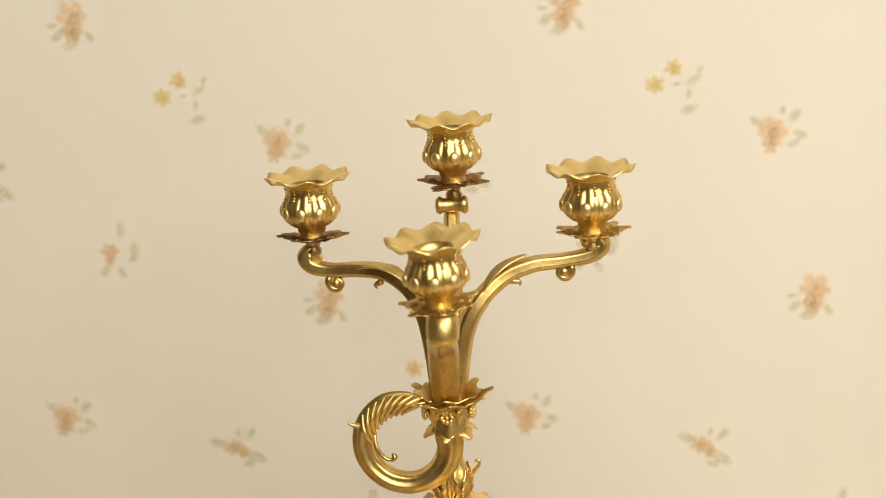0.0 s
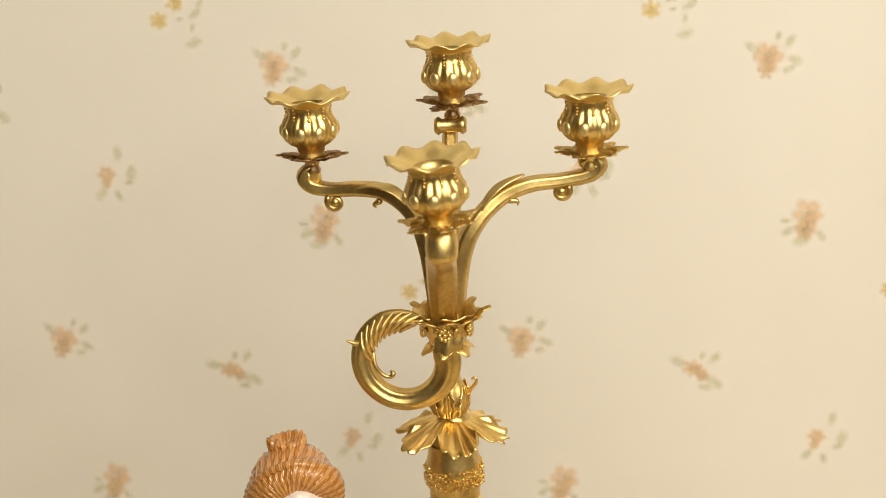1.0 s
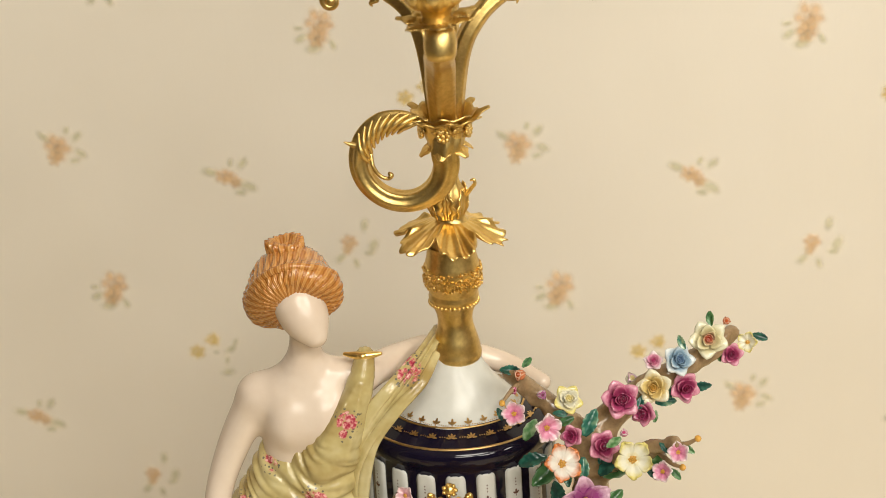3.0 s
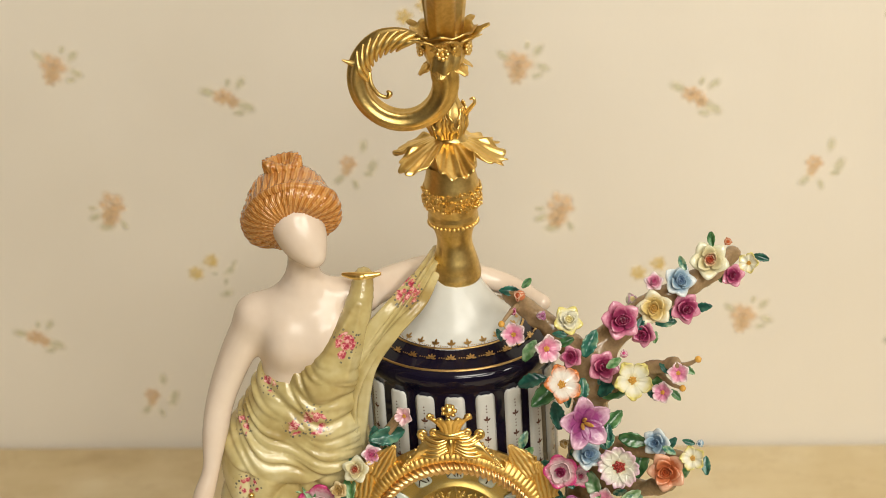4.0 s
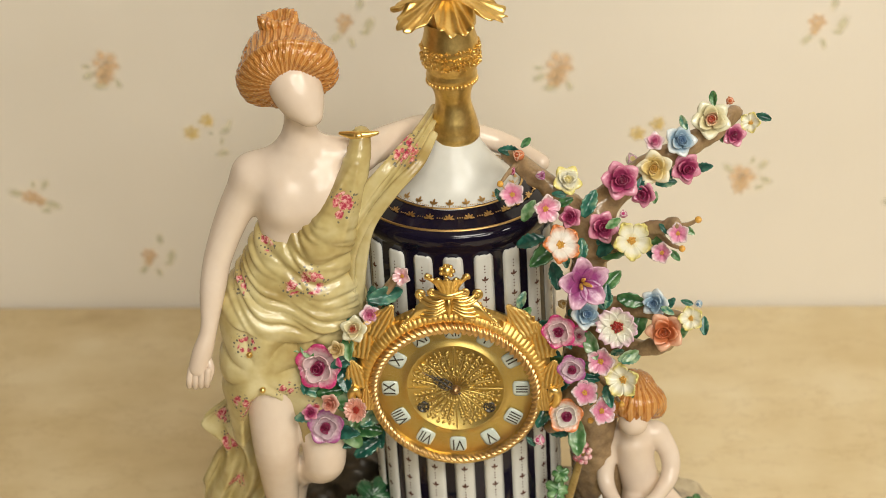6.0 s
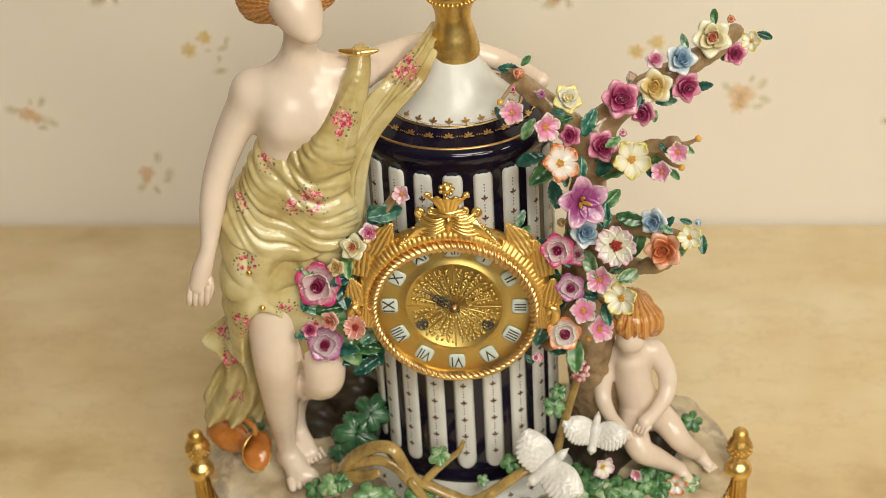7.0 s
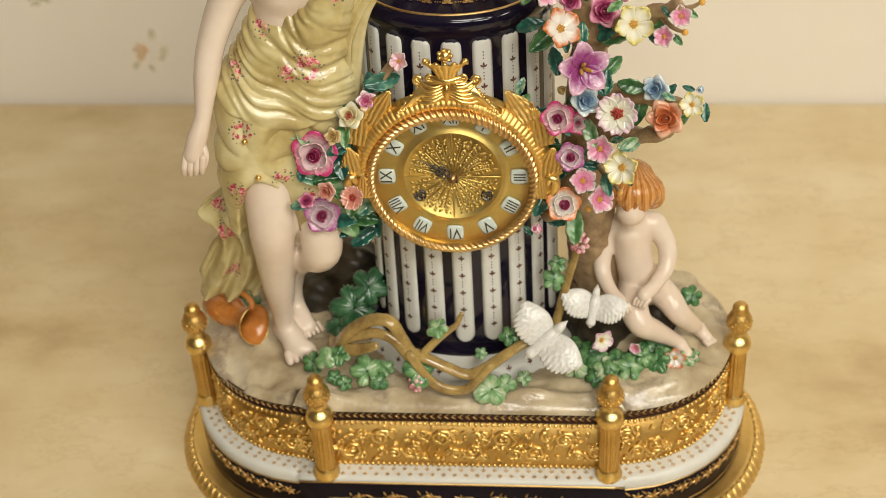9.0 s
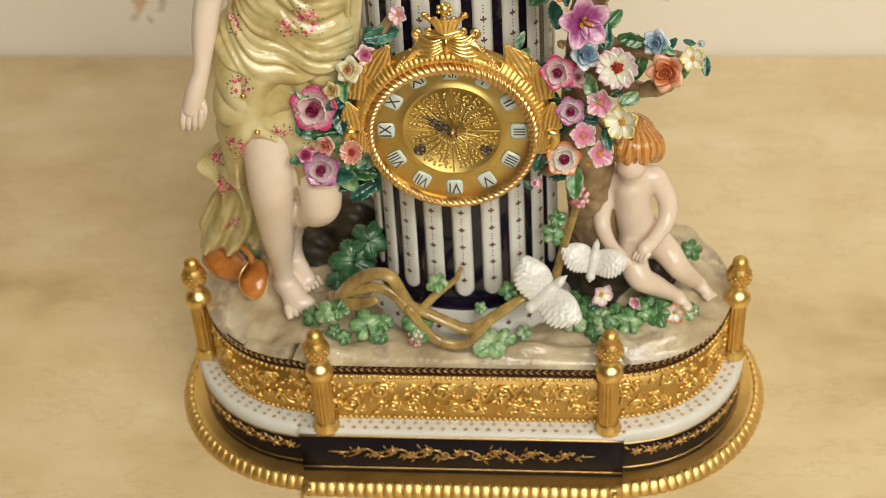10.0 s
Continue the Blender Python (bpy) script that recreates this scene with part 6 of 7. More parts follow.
put("trunk", soft_body("trunk", [rough_layer(trunk, 0.010, 0.0017, 260)], (0.020, -0.125, 0.104), (0.205, 0.040, 0.490), 0.0021, [BARK]), tree)
for limbs, lo, hi in (([[(-0.075, 0.012, 0.112, 0.034), (-0.090, 0.015, 0.150, 0.022)], [(-0.120, 0.020, 0.110, 0.030)]], (-0.175, -0.070, 0.092), (-0.030, 0.060, 0.190)),
                      ([[(0.085, 0.000, 0.110, 0.030), (0.130, 0.012, 0.112, 0.034)], [(0.108, 0.010, 0.150, 0.026)], [(0.142, -0.012, 0.126, 0.022)], [(0.104, -0.030, 0.120, 0.018)]], (0.030, -0.070, 0.092), (0.190, 0.060, 0.190))):
    rock = put("rock_mound", soft_body("rock_mound", [rough_layer(limbs, 0.016, 0.0028, 210)], lo, hi, 0.0022, [STONE_DARK]))
    tagged(rock, "dark brown glazed rock rising from the base", "rock", "rocks on the base")
spray = thing("flower_spray", "spray of glazed flowers and green leaves beside the dial", "flower spray")
put("stem", tube([(-0.060, -0.050, 0.250, 0.0050), (-0.075, -0.062, 0.290, 0.0050), (-0.068, -0.064, 0.330, 0.0045), (-0.050, -0.066, 0.360, 0.0040), (-0.034, -0.066, 0.384, 0.0030)], 8, 6).mesh("stem", BARK), spray)
put("stem", tube([(-0.070, -0.055, 0.285, 0.0050), (-0.086, -0.064, 0.310, 0.0045), (-0.095, -0.066, 0.322, 0.0030)], 8, 6).mesh("stem", BARK), spray)
put("stem", tube([(-0.062, -0.045, 0.255, 0.0050), (-0.078, -0.056, 0.262, 0.0045), (-0.090, -0.060, 0.270, 0.0030)], 8, 6).mesh("stem", BARK), spray)

# ---- flowers and leaves ----
ivy = thing("vine", "olive-brown glazed vine with green leaves twining over the base", "vine")
HUES = {
    "crimson": ((0.18, 0.010, 0.045), (0.36, 0.05, 0.135), (0.62, 0.27, 0.36)),
    "pink": ((0.46, 0.05, 0.16), (0.62, 0.235, 0.35), (0.72, 0.60, 0.61)),
    "rosy": ((0.548, 0.149, 0.199), (0.664, 0.382, 0.415), (0.714, 0.548, 0.548)),
    "blush": ((0.30, 0.03, 0.08), (0.68, 0.50, 0.51), (0.54, 0.045, 0.18)),
    "lilac": ((0.16, 0.03, 0.08), (0.63, 0.48, 0.53), (0.34, 0.08, 0.24)),
    "purple": ((0.12, 0.012, 0.07), (0.26, 0.050, 0.18), (0.60, 0.38, 0.49)),
    "blue": ((0.083, 0.158, 0.274), (0.266, 0.390, 0.498), (0.614, 0.656, 0.664)),
    "lemon": ((0.664, 0.564, 0.232), (0.705, 0.681, 0.548), (0.664, 0.581, 0.183)),
    "yellow": ((0.515, 0.282, 0.050), (0.664, 0.498, 0.183), (0.705, 0.664, 0.498)),
    "cream": ((0.43, 0.070, 0.030), (0.66, 0.59, 0.34), (0.69, 0.67, 0.50)),
    "orange": ((0.681, 0.548, 0.432), (0.705, 0.664, 0.598), (0.631, 0.199, 0.058)),
    "vermilion": ((0.415, 0.083, 0.025), (0.548, 0.166, 0.066), (0.664, 0.382, 0.249)),
    "salmon": ((0.382, 0.075, 0.050), (0.581, 0.232, 0.166), (0.664, 0.415, 0.349)),
    "ochre": ((0.382, 0.232, 0.066), (0.515, 0.349, 0.133), (0.614, 0.498, 0.282)),
    "white": ((0.664, 0.548, 0.249), (0.705, 0.689, 0.581), (0.614, 0.382, 0.498)),
}
PAINT = {k: petal_paint("petal_" + k, *v) for k, v in HUES.items()}
EYE_YELLOW = glaze("flower_eye_yellow", (0.72, 0.40, 0.08), (0.56, 0.28, 0.04), 0.2, 300, 0.5)
BERRY = glaze("berry_glaze", (0.80, 0.58, 0.57), (0.42, 0.02, 0.07), 0.16, 330)
EYE_RED = glaze("flower_eye_red", (0.46, 0.05, 0.03), (0.24, 0.02, 0.02), 0.2, 300, 0.5)


def petal_shape(length, width, cup, tip, notch=0.0, ruffle=0.0, thick=0.06):
    """A petal along +x from the heart; cup raises its edges, tip bends its end up or down."""
    def fn(u, v):
        x = 2 * v - 1
        w = width * math.sin(math.pi * (0.06 + 0.80 * u ** 0.85)) ** 0.75
        ln = length * (u + 0.0) * (1 - 0.10 * x * x * u - notch * (1 - abs(x)) * u * u)
        return (ln, w * x, cup * x * x * w + tip * u * u + ruffle * math.sin(7 * x + 2) * u * u)
    return sheet(fn, 8, 9, thick)


def round_petal(length, width, cup, tip, thick=0.08):
    """A petal that is narrow at the heart and round at its end, hollowed along the middle."""
    def fn(u, v):
        x = 2 * v - 1
        w = width * math.sin(math.pi * (0.08 + 0.84 * u ** 2.1)) ** 0.8
        return (length * u * (1 - 0.16 * x * x * u * u), w * x, cup * x * x * w + tip * u * u + 0.05 * math.cos(3 * math.pi * x) * u * (1 - u))
    return sheet(fn, 10, 9, thick)


def heart(r, h, bumps):
    g = lathe([(r, 0.0), (r * 0.98, h * 0.4), (r * 0.7, h * 0.85), (0.01, h)], 12)
    if bumps:
        for k in range(14):
            a, q = 2.4 * k, r * math.sqrt((k + 0.5) / 14)
            g.moved(Matrix.Translation((q * math.cos(a), q * math.sin(a), h * (1 - 0.35 * (q / r) ** 2))), ball((0, 0, 0), r * 0.24, 4))
    return g


def cup_petal(span, radii, heights, point, fold, wave, thick=0.05):
    """A rose petal bent round the heart: radii and heights from its base to its rim, a pointed and folded-back tip."""
    ra, za = along([(q,) for q in radii]), along([(q,) for q in heights])

    def fn(u, v):
        x = 2 * v - 1
        a = span * x * (1 - 0.42 * u ** 3) * min(1, 0.55 + 0.9 * u)
        r = ra(u)[0] + (point * (1 - abs(x)) - 0.10 * x * x) * u ** 3
        z = za(u)[0] - fold * x * x * u * u + wave * math.sin(5 * x + 1.3) * u * u
        return (r * math.cos(a), r * math.sin(a), z)
    return sheet(fn, 9, 11, -thick)


def rose_core():
    """A tightly rolled heart: a spiral that opens upwards over a closed bud."""
    g = Geo()

    def fn(u, v):
        a = 2 * math.pi * 2.4 * u
        r = (0.035 + 0.27 * u) * (0.80 + 0.34 * v * v)
        return (r * math.cos(a), r * math.sin(a), 0.08 + (0.52 - 0.16 * u) * v + 0.02 * math.sin(2.6 * a) * v)
    g.moved(Matrix.Identity(4), sheet(fn, 56, 6, 0.03))
    g.moved(Matrix.Identity(4), ball((0, 0, 0.10), 0.27, 8, 0.9))
    return g


SHAPES = {}


def shapes(kind, hue):
    """The meshes of a flower of one kind and colour, one unit across from heart to edge."""
    if (kind, hue) in SHAPES:
        return SHAPES[kind, hue]
    p, out = PAINT[hue], []
    if kind == "rose":
        core = rose_core().mesh("rose", p)
        a = cup_petal(0.98, (0.10, 0.42, 0.74, 0.84), (-0.20, -0.10, 0.14, 0.16), 0.30, 0.34, 0.02).mesh("petal", p)
        b = cup_petal(1.05, (0.14, 0.40, 0.56, 0.62), (-0.05, 0.12, 0.40, 0.50), 0.20, 0.22, 0.02).mesh("petal", p)
        c = cup_petal(1.2, (0.16, 0.32, 0.36, 0.40), (0.0, 0.22, 0.52, 0.66), 0.06, 0.08, 0.0).mesh("petal", p)
        for k in range(5):
            out.append((a, pose(0, 0, -0.04 * (k % 2), 0, 0, 72 * k + 6 * (k % 3))))
        for k in range(3):
            out.append((b, pose(0, 0, 0.03 * (k % 2), 0, 0, 120 * k + 30)))
        for k in range(2):
            out.append((c, pose(0, 0, 0, 0, 0, 180 * k + 50)))
    elif kind == "open_rose":
        core = rose_core().mesh("open_rose", PAINT["crimson"])
        a = cup_petal(0.80, (0.12, 0.46, 0.82, 1.00), (-0.12, -0.06, 0.12, 0.16), 0.05, -0.05, 0.05).mesh("petal", p)
        b = cup_petal(0.98, (0.14, 0.40, 0.56, 0.64), (-0.06, 0.04, 0.26, 0.44), 0.03, 0.02, 0.03).mesh("petal", p)
        for k in range(5):
            out.append((a, pose(0, 0, -0.03 * (k % 2), 0, 0, 72 * k + 12)))
        for k in range(4):
            out.append((b, pose(0, 0, 0.02 * (k % 2), 0, 0, 90 * k + 40)))
    elif kind == "blossom":
        core = heart(0.20, 0.20, True).mesh("blossom", EYE_YELLOW)
        a = round_petal(1.0, 0.37, 0.60, 0.18).mesh("petal", p)
        for k in range(5):
            out.append((a, pose(0, 0, 0.03, 0, -10, 72 * k + 8)))
    elif kind == "daisy":
        core = heart(0.26, 0.20, True).mesh("daisy", EYE_RED)
        a = petal_shape(1.0, 0.33, 0.22, 0.12, 0.16, 0.04).mesh("petal", p)
        for k in range(8):
            out.append((a, pose(0, 0, 0.03 + 0.03 * (k % 2), 0, -9, 45 * k)))
    elif kind == "lily":
        core = Geo()
        for k in range(3):
            core.moved(pose(0, 0, 0, 0, 16, 120 * k), tube([(0.06, 0, 0.05, 0.06), (0.09, 0, 0.26, 0.085), (0.10, 0, 0.46, 0.05)], 7, 3))
        core = core.mesh("lily", EYE_YELLOW)
        a = petal_shape(1.0, 0.42, 0.30, 0.05, -0.12, 0.03).mesh("petal", p)
        for k in range(5):
            out.append((a, pose(0, 0, 0.02, 0, -14, 72 * k + 20)))
    else:
        core = lathe([(0.01, -0.55), (0.30, -0.42), (0.50, -0.10), (0.46, 0.25), (0.22, 0.50), (0.01, 0.58)], 14).mesh("bud", p)
        a = petal_shape(1.05, 0.50, 0.9, 0.05).mesh("petal", p)
        for k in range(3):
            out.append((a, pose(0, 0, -0.45, 0, -72, 120 * k)))
    SHAPES[kind, hue] = core, out
    return SHAPES[kind, hue]


BORDER = {"crimson": "deep crimson", "pink": "pink", "rosy": "rose-pink", "blush": "white and pink-edged", "lilac": "white and lilac", "purple": "purple", "blue": "pale blue", "lemon": "white and lemon-yellow",
          "yellow": "yellow", "cream": "cream", "orange": "white and orange-tipped", "vermilion": "orange-red", "salmon": "salmon", "ochre": "ochre", "white": "white"}

SPROUTS = []


def flower(kind, hue, at, r, parent=None, up=0.55):
    """A flower facing the front and somewhat up, turned a little at random."""
    core, petals = shapes(kind, hue)
    if parent is ivy:
        at = (at[0], at[1], max(at[2], ground_height(at[0], at[1]) + 0.4 * r + 0.002))
    n = Vector((random.uniform(-0.55, 0.60), -1.0, up + random.uniform(-0.35, 0.35)))
    if kind == "open_rose":
        n.x, n.z = 0.4 * n.x, 0.6 * n.z
    n.normalize()
    m = Matrix.Translation(at) @ n.to_track_quat("Z", "Y").to_matrix().to_4x4() @ pose(0, 0, 0, 0, 0, random.uniform(0, 360)) @ Matrix.Scale(r * (0.96 if kind in ("rose", "open_rose") else 0.98), 4)
    ob = put(kind, core, parent if parent else tree, m, BORDER[hue] + " porcelain " + kind.replace("_", " "))
    for me, q in petals:
        put("petal", me, ob, q)
    if parent is not ivy and r > 0.0072:
        a = random.uniform(0, 2 * math.pi)
        SPROUTS.append(((at[0] + 1.15 * r * math.cos(a), at[1] + 0.005, at[2] + 1.05 * r * math.sin(a)), random.uniform(0.0034, 0.0048), parent))
    return ob


def leaf_shape(teeth, deep, droop):
    def fn(u, v):
        x = 2 * v - 1
        w = 0.52 * math.sin(math.pi * (0.05 + 0.93 * u)) ** 0.8 * (1 - deep * (0.5 + 0.5 * math.cos(2 * math.pi * teeth * u)))
        return (-1 + 2 * u, w * x, 0.30 * abs(x) * w * 1.6 - droop * (u - 0.3) ** 2 + 0.014 * math.cos(9 * math.pi * u + abs(x) * 5))
    return sheet(fn, 22, 9, 0.06)


def vine_shape(lobes, cup):
    """A broad vine leaf with rounded lobes, toothed edges and sunken veins, its tip along +x."""
    def fn(u, v):
        a = math.pi * (2 * v - 1) * 0.97
        lobe = abs(math.cos(lobes * a / 2)) ** 0.7
        r = (0.66 + 0.34 * lobe) * (1 - 0.22 * abs(a) / math.pi) * (1 + 0.055 * math.cos(34 * a))
        vein = 0.10 * max(0.0, lobe - 0.82) / 0.18 * u
        return (u * r * math.cos(a), u * r * math.sin(a), cup * u - 0.30 * u * u * u - vein + 0.06 * u * u * math.cos(lobes * a) + 0.03 * u * math.cos(17 * a))
    return sheet(fn, 9, 85, 0.06)


LEAVES = [leaf_shape(5, 0.14, 0.35).mesh("leaf", LEAF_TEAL), leaf_shape(4, 0.10, 0.2).mesh("leaf", LEAF), leaf_shape(6, 0.18, 0.5).mesh("leaf", LEAF_TEAL)]
VINE = [vine_shape(5, 0.10).mesh("leaf", LEAF), vine_shape(5, 0.22).mesh("leaf", LEAF_PALE), vine_shape(3, 0.16).mesh("leaf", LEAF_PALE)]
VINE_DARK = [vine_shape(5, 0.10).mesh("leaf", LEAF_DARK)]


def leaf(at, r, parent=None, meshes=LEAVES, up=0.7, turn=None):
    if parent is ivy:
        at = (at[0], at[1], max(at[2], ground_height(at[0], at[1]) + 0.4 * r + 0.002))
    n = Vector((random.uniform(-0.5, 0.5), -1.0, up + random.uniform(-0.3, 0.4))).normalized()
    m = Matrix.Translation(at) @ n.to_track_quat("Z", "Y").to_matrix().to_4x4() @ pose(0, 0, 0, 0, 0, random.uniform(0, 360) if turn is None else turn) @ Matrix.Scale(r * (1.20 if meshes is LEAVES else 1.42), 4)
    return put("leaf", random.choice(meshes), parent if parent else tree, m if meshes is LEAVES else m @ Matrix.Scale(0.82, 4))


def berries(at, r, parent):
    g = Geo()
    for k in range(20):
        a, z = 2.4 * k, 1 - 2 * (k + 0.5) / 20
        q = math.sqrt(1 - z * z)
        g.moved(Matrix.Translation((q * math.cos(a) * r * 0.8, q * math.sin(a) * r * 0.8, z * r)), ball((0, 0, 0), r * 0.30, 5))
    put("berry_cluster", g.mesh("berry_cluster", BERRY), parent, Matrix.Translation(at), "pink and red berry cluster")


flower('bud', 'vermilion', (0.183, -0.010, 0.480), 0.0052)
flower('blossom', 'lemon', (0.197, -0.012, 0.465), 0.0075)
flower('rose', 'cream', (0.170, -0.025, 0.474), 0.0122)
flower('rose', 'crimson', (0.186, -0.018, 0.459), 0.0075)
flower('rose', 'blue', (0.150, -0.038, 0.466), 0.0102)
flower('rose', 'pink', (0.134, -0.035, 0.464), 0.0062)
flower('bud', 'white', (0.120, -0.020, 0.443), 0.0082)
flower('rose', 'yellow', (0.134, -0.045, 0.450), 0.0113)
flower('rose', 'crimson', (0.154, -0.038, 0.446), 0.0100)
flower('rose', 'crimson', (0.112, -0.055, 0.447), 0.0123)
flower('rose', 'crimson', (0.127, -0.050, 0.434), 0.0084)
flower('bud', 'pink', (0.114, -0.050, 0.419), 0.0052)
flower('rose', 'crimson', (0.100, -0.070, 0.421), 0.0102)
flower('blossom', 'lemon', (0.118, -0.090, 0.423), 0.0135)
flower('blossom', 'pink', (0.137, -0.100, 0.420), 0.0074)
flower('blossom', 'pink', (0.146, -0.105, 0.437), 0.0073)
flower('bud', 'vermilion', (0.047, -0.040, 0.458), 0.0073)
flower('bud', 'crimson', (0.042, -0.045, 0.449), 0.0051)
flower('bud', 'lilac', (0.061, -0.055, 0.451), 0.0062)
flower('rose', 'lemon', (0.078, -0.060, 0.450), 0.0094)
flower('blossom', 'pink', (0.043, -0.062, 0.441), 0.0087)
flower('blossom', 'pink', (0.064, -0.080, 0.441), 0.0103)
flower('rose', 'crimson', (0.080, -0.065, 0.426), 0.0073)
flower('blossom', 'orange', (0.073, -0.085, 0.417), 0.0136)
flower('lily', 'purple', (0.087, -0.092, 0.393), 0.0173)
flower('bud', 'ochre', (0.074, -0.075, 0.366), 0.0059)
flower('rose', 'blue', (0.089, -0.085, 0.364), 0.0100)
flower('open_rose', 'blush', (0.072, -0.085, 0.351), 0.0119)
flower('rose', 'blush', (0.084, -0.075, 0.340), 0.0075)
flower('daisy', 'white', (0.110, -0.094, 0.361), 0.0158)
flower('rose', 'blue', (0.134, -0.085, 0.373), 0.0092)
flower('rose', 'vermilion', (0.140, -0.100, 0.361), 0.0121)
flower('blossom', 'lemon', (0.156, -0.100, 0.371), 0.0087)
flower('bud', 'blue', (0.161, -0.095, 0.379), 0.0047)
flower('open_rose', 'lilac', (0.080, -0.085, 0.321), 0.0102)
flower('blossom', 'pink', (0.099, -0.085, 0.327), 0.0102)
flower('blossom', 'lemon', (0.114, -0.090, 0.316), 0.0128)
flower('blossom', 'pink', (0.088, -0.085, 0.301), 0.0099)
flower('blossom', 'pink', (0.099, -0.085, 0.286), 0.0104)
flower('open_rose', 'orange', (0.075, -0.085, 0.282), 0.0124)
flower('bud', 'pink', (0.057, -0.080, 0.257), 0.0075)
flower('blossom', 'rosy', (-0.030, -0.075, 0.388), 0.0070, spray)
flower('rose', 'pink', (-0.054, -0.075, 0.358), 0.0068, spray)
flower('rose', 'cream', (-0.065, -0.078, 0.348), 0.0091, spray)
flower('rose', 'ochre', (-0.077, -0.083, 0.335), 0.0060, spray)
flower('open_rose', 'blush', (-0.091, -0.078, 0.318), 0.0170, spray)
flower('rose', 'salmon', (-0.084, -0.089, 0.295), 0.0070, spray)
flower('daisy', 'salmon', (-0.0665, -0.090, 0.290), 0.0098, spray)
flower('open_rose', 'lilac', (-0.091, -0.080, 0.268), 0.0132, spray, 0.9)
flower('rose', 'crimson', (-0.100, -0.084, 0.283), 0.0056, spray)
flower('blossom', 'vermilion', (-0.172, -0.010, 0.150), 0.0075, ivy)
flower('blossom', 'white', (0.102, -0.070, 0.148), 0.0096, ivy)
flower('blossom', 'pink', (0.128, -0.066, 0.137), 0.0052, ivy)
for x, y, z, r in ((0.083, -0.076, 0.126, 0.0105), (0.106, -0.080, 0.124, 0.0100), (0.124, -0.074, 0.124, 0.0110), (0.144, -0.070, 0.122, 0.0100), (0.166, -0.060, 0.120, 0.0080), (-0.112, -0.078, 0.130, 0.0085), (-0.094, -0.088, 0.124, 0.0060)):
    leaf((x, y, z), r, ivy, VINE, 1.3)
flower('blossom', 'orange', (0.157, -0.066, 0.122), 0.0090, ivy)
leaf((0.040, -0.030, 0.456), 0.0059)
leaf((0.166, -0.030, 0.442), 0.0052)
leaf((0.142, -0.035, 0.434), 0.0059)
leaf((0.054, -0.070, 0.411), 0.0080)
leaf((0.087, -0.075, 0.407), 0.0065)
leaf((0.103, -0.070, 0.406), 0.0073)
leaf((0.133, -0.085, 0.419), 0.0065)
leaf((0.070, -0.075, 0.388), 0.0081)
leaf((0.106, -0.080, 0.387), 0.0073)
leaf((0.053, -0.060, 0.428), 0.0066)
leaf((0.076, -0.060, 0.434), 0.0051)
leaf((0.119, -0.080, 0.372), 0.0081)
leaf((0.097, -0.075, 0.369), 0.0067)
leaf((0.150, -0.090, 0.352), 0.0052)
leaf((0.165, -0.095, 0.362), 0.0051)
leaf((0.093, -0.080, 0.336), 0.0083)
leaf((0.119, -0.090, 0.333), 0.0064)
leaf((0.065, -0.070, 0.325), 0.0069)
leaf((0.091, -0.080, 0.309), 0.0061)
leaf((0.104, -0.085, 0.298), 0.0065)
leaf((0.060, -0.075, 0.277), 0.0094)
leaf((0.074, -0.070, 0.299), 0.0070)
leaf((0.083, -0.075, 0.255), 0.0103)
leaf((0.068, -0.070, 0.258), 0.0079)
leaf((0.047, -0.066, 0.363), 0.0053)
leaf((0.049, -0.066, 0.352), 0.0053)
leaf((-0.043, -0.070, 0.370), 0.0105, spray)
leaf((-0.052, -0.068, 0.366), 0.0075, spray)
leaf((-0.099, -0.075, 0.328), 0.0062, spray)
leaf((-0.080, -0.070, 0.306), 0.0066, spray)
leaf((-0.064, -0.065, 0.317), 0.0117, spray)
leaf((-0.101, -0.070, 0.292), 0.0079, spray)
leaf((-0.077, -0.072, 0.288), 0.0071, spray)
leaf((-0.077, -0.070, 0.255), 0.0112, spray)
leaf((-0.065, -0.068, 0.256), 0.0096, spray)
leaf((-0.089, -0.068, 0.248), 0.0089, spray)
leaf((0.153, -0.100, 0.436), 0.0035)
leaf((0.145, -0.095, 0.415), 0.0039)
leaf((0.117, -0.090, 0.335), 0.0063)
leaf((0.023, -0.098, 0.121), 0.0125, ivy, VINE, 1.3)
leaf((-0.030, -0.095, 0.139), 0.0124, ivy, VINE, 1.3)
leaf((-0.101, -0.085, 0.138), 0.0088, ivy, VINE, 1.3)
leaf((-0.091, -0.083, 0.141), 0.0084, ivy, VINE, 1.3)
leaf((-0.070, -0.086, 0.128), 0.0125, ivy, VINE, 1.3)
leaf((0.036, -0.080, 0.159), 0.0074, ivy, VINE, 1.3)
leaf((-0.015, -0.088, 0.173), 0.0081, ivy, VINE, 1.3)
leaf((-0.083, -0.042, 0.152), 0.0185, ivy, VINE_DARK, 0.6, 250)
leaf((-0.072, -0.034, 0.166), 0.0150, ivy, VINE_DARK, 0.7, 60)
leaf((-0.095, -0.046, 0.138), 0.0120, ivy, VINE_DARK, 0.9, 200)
leaf((0.068, -0.060, 0.196), 0.0090, ivy, VINE, 1.3)
leaf((0.070, -0.060, 0.211), 0.0065, ivy, VINE, 1.3)
leaf((0.171, -0.020, 0.150), 0.0086, ivy, VINE, 1.3)
leaf((0.093, -0.070, 0.134), 0.0109, ivy, VINE, 1.3)
leaf((0.101, -0.075, 0.130), 0.0092, ivy, VINE, 1.3)
leaf((0.116, -0.065, 0.124), 0.0093, ivy, VINE, 1.3)
leaf((0.131, -0.060, 0.123), 0.0110, ivy, VINE, 1.3)
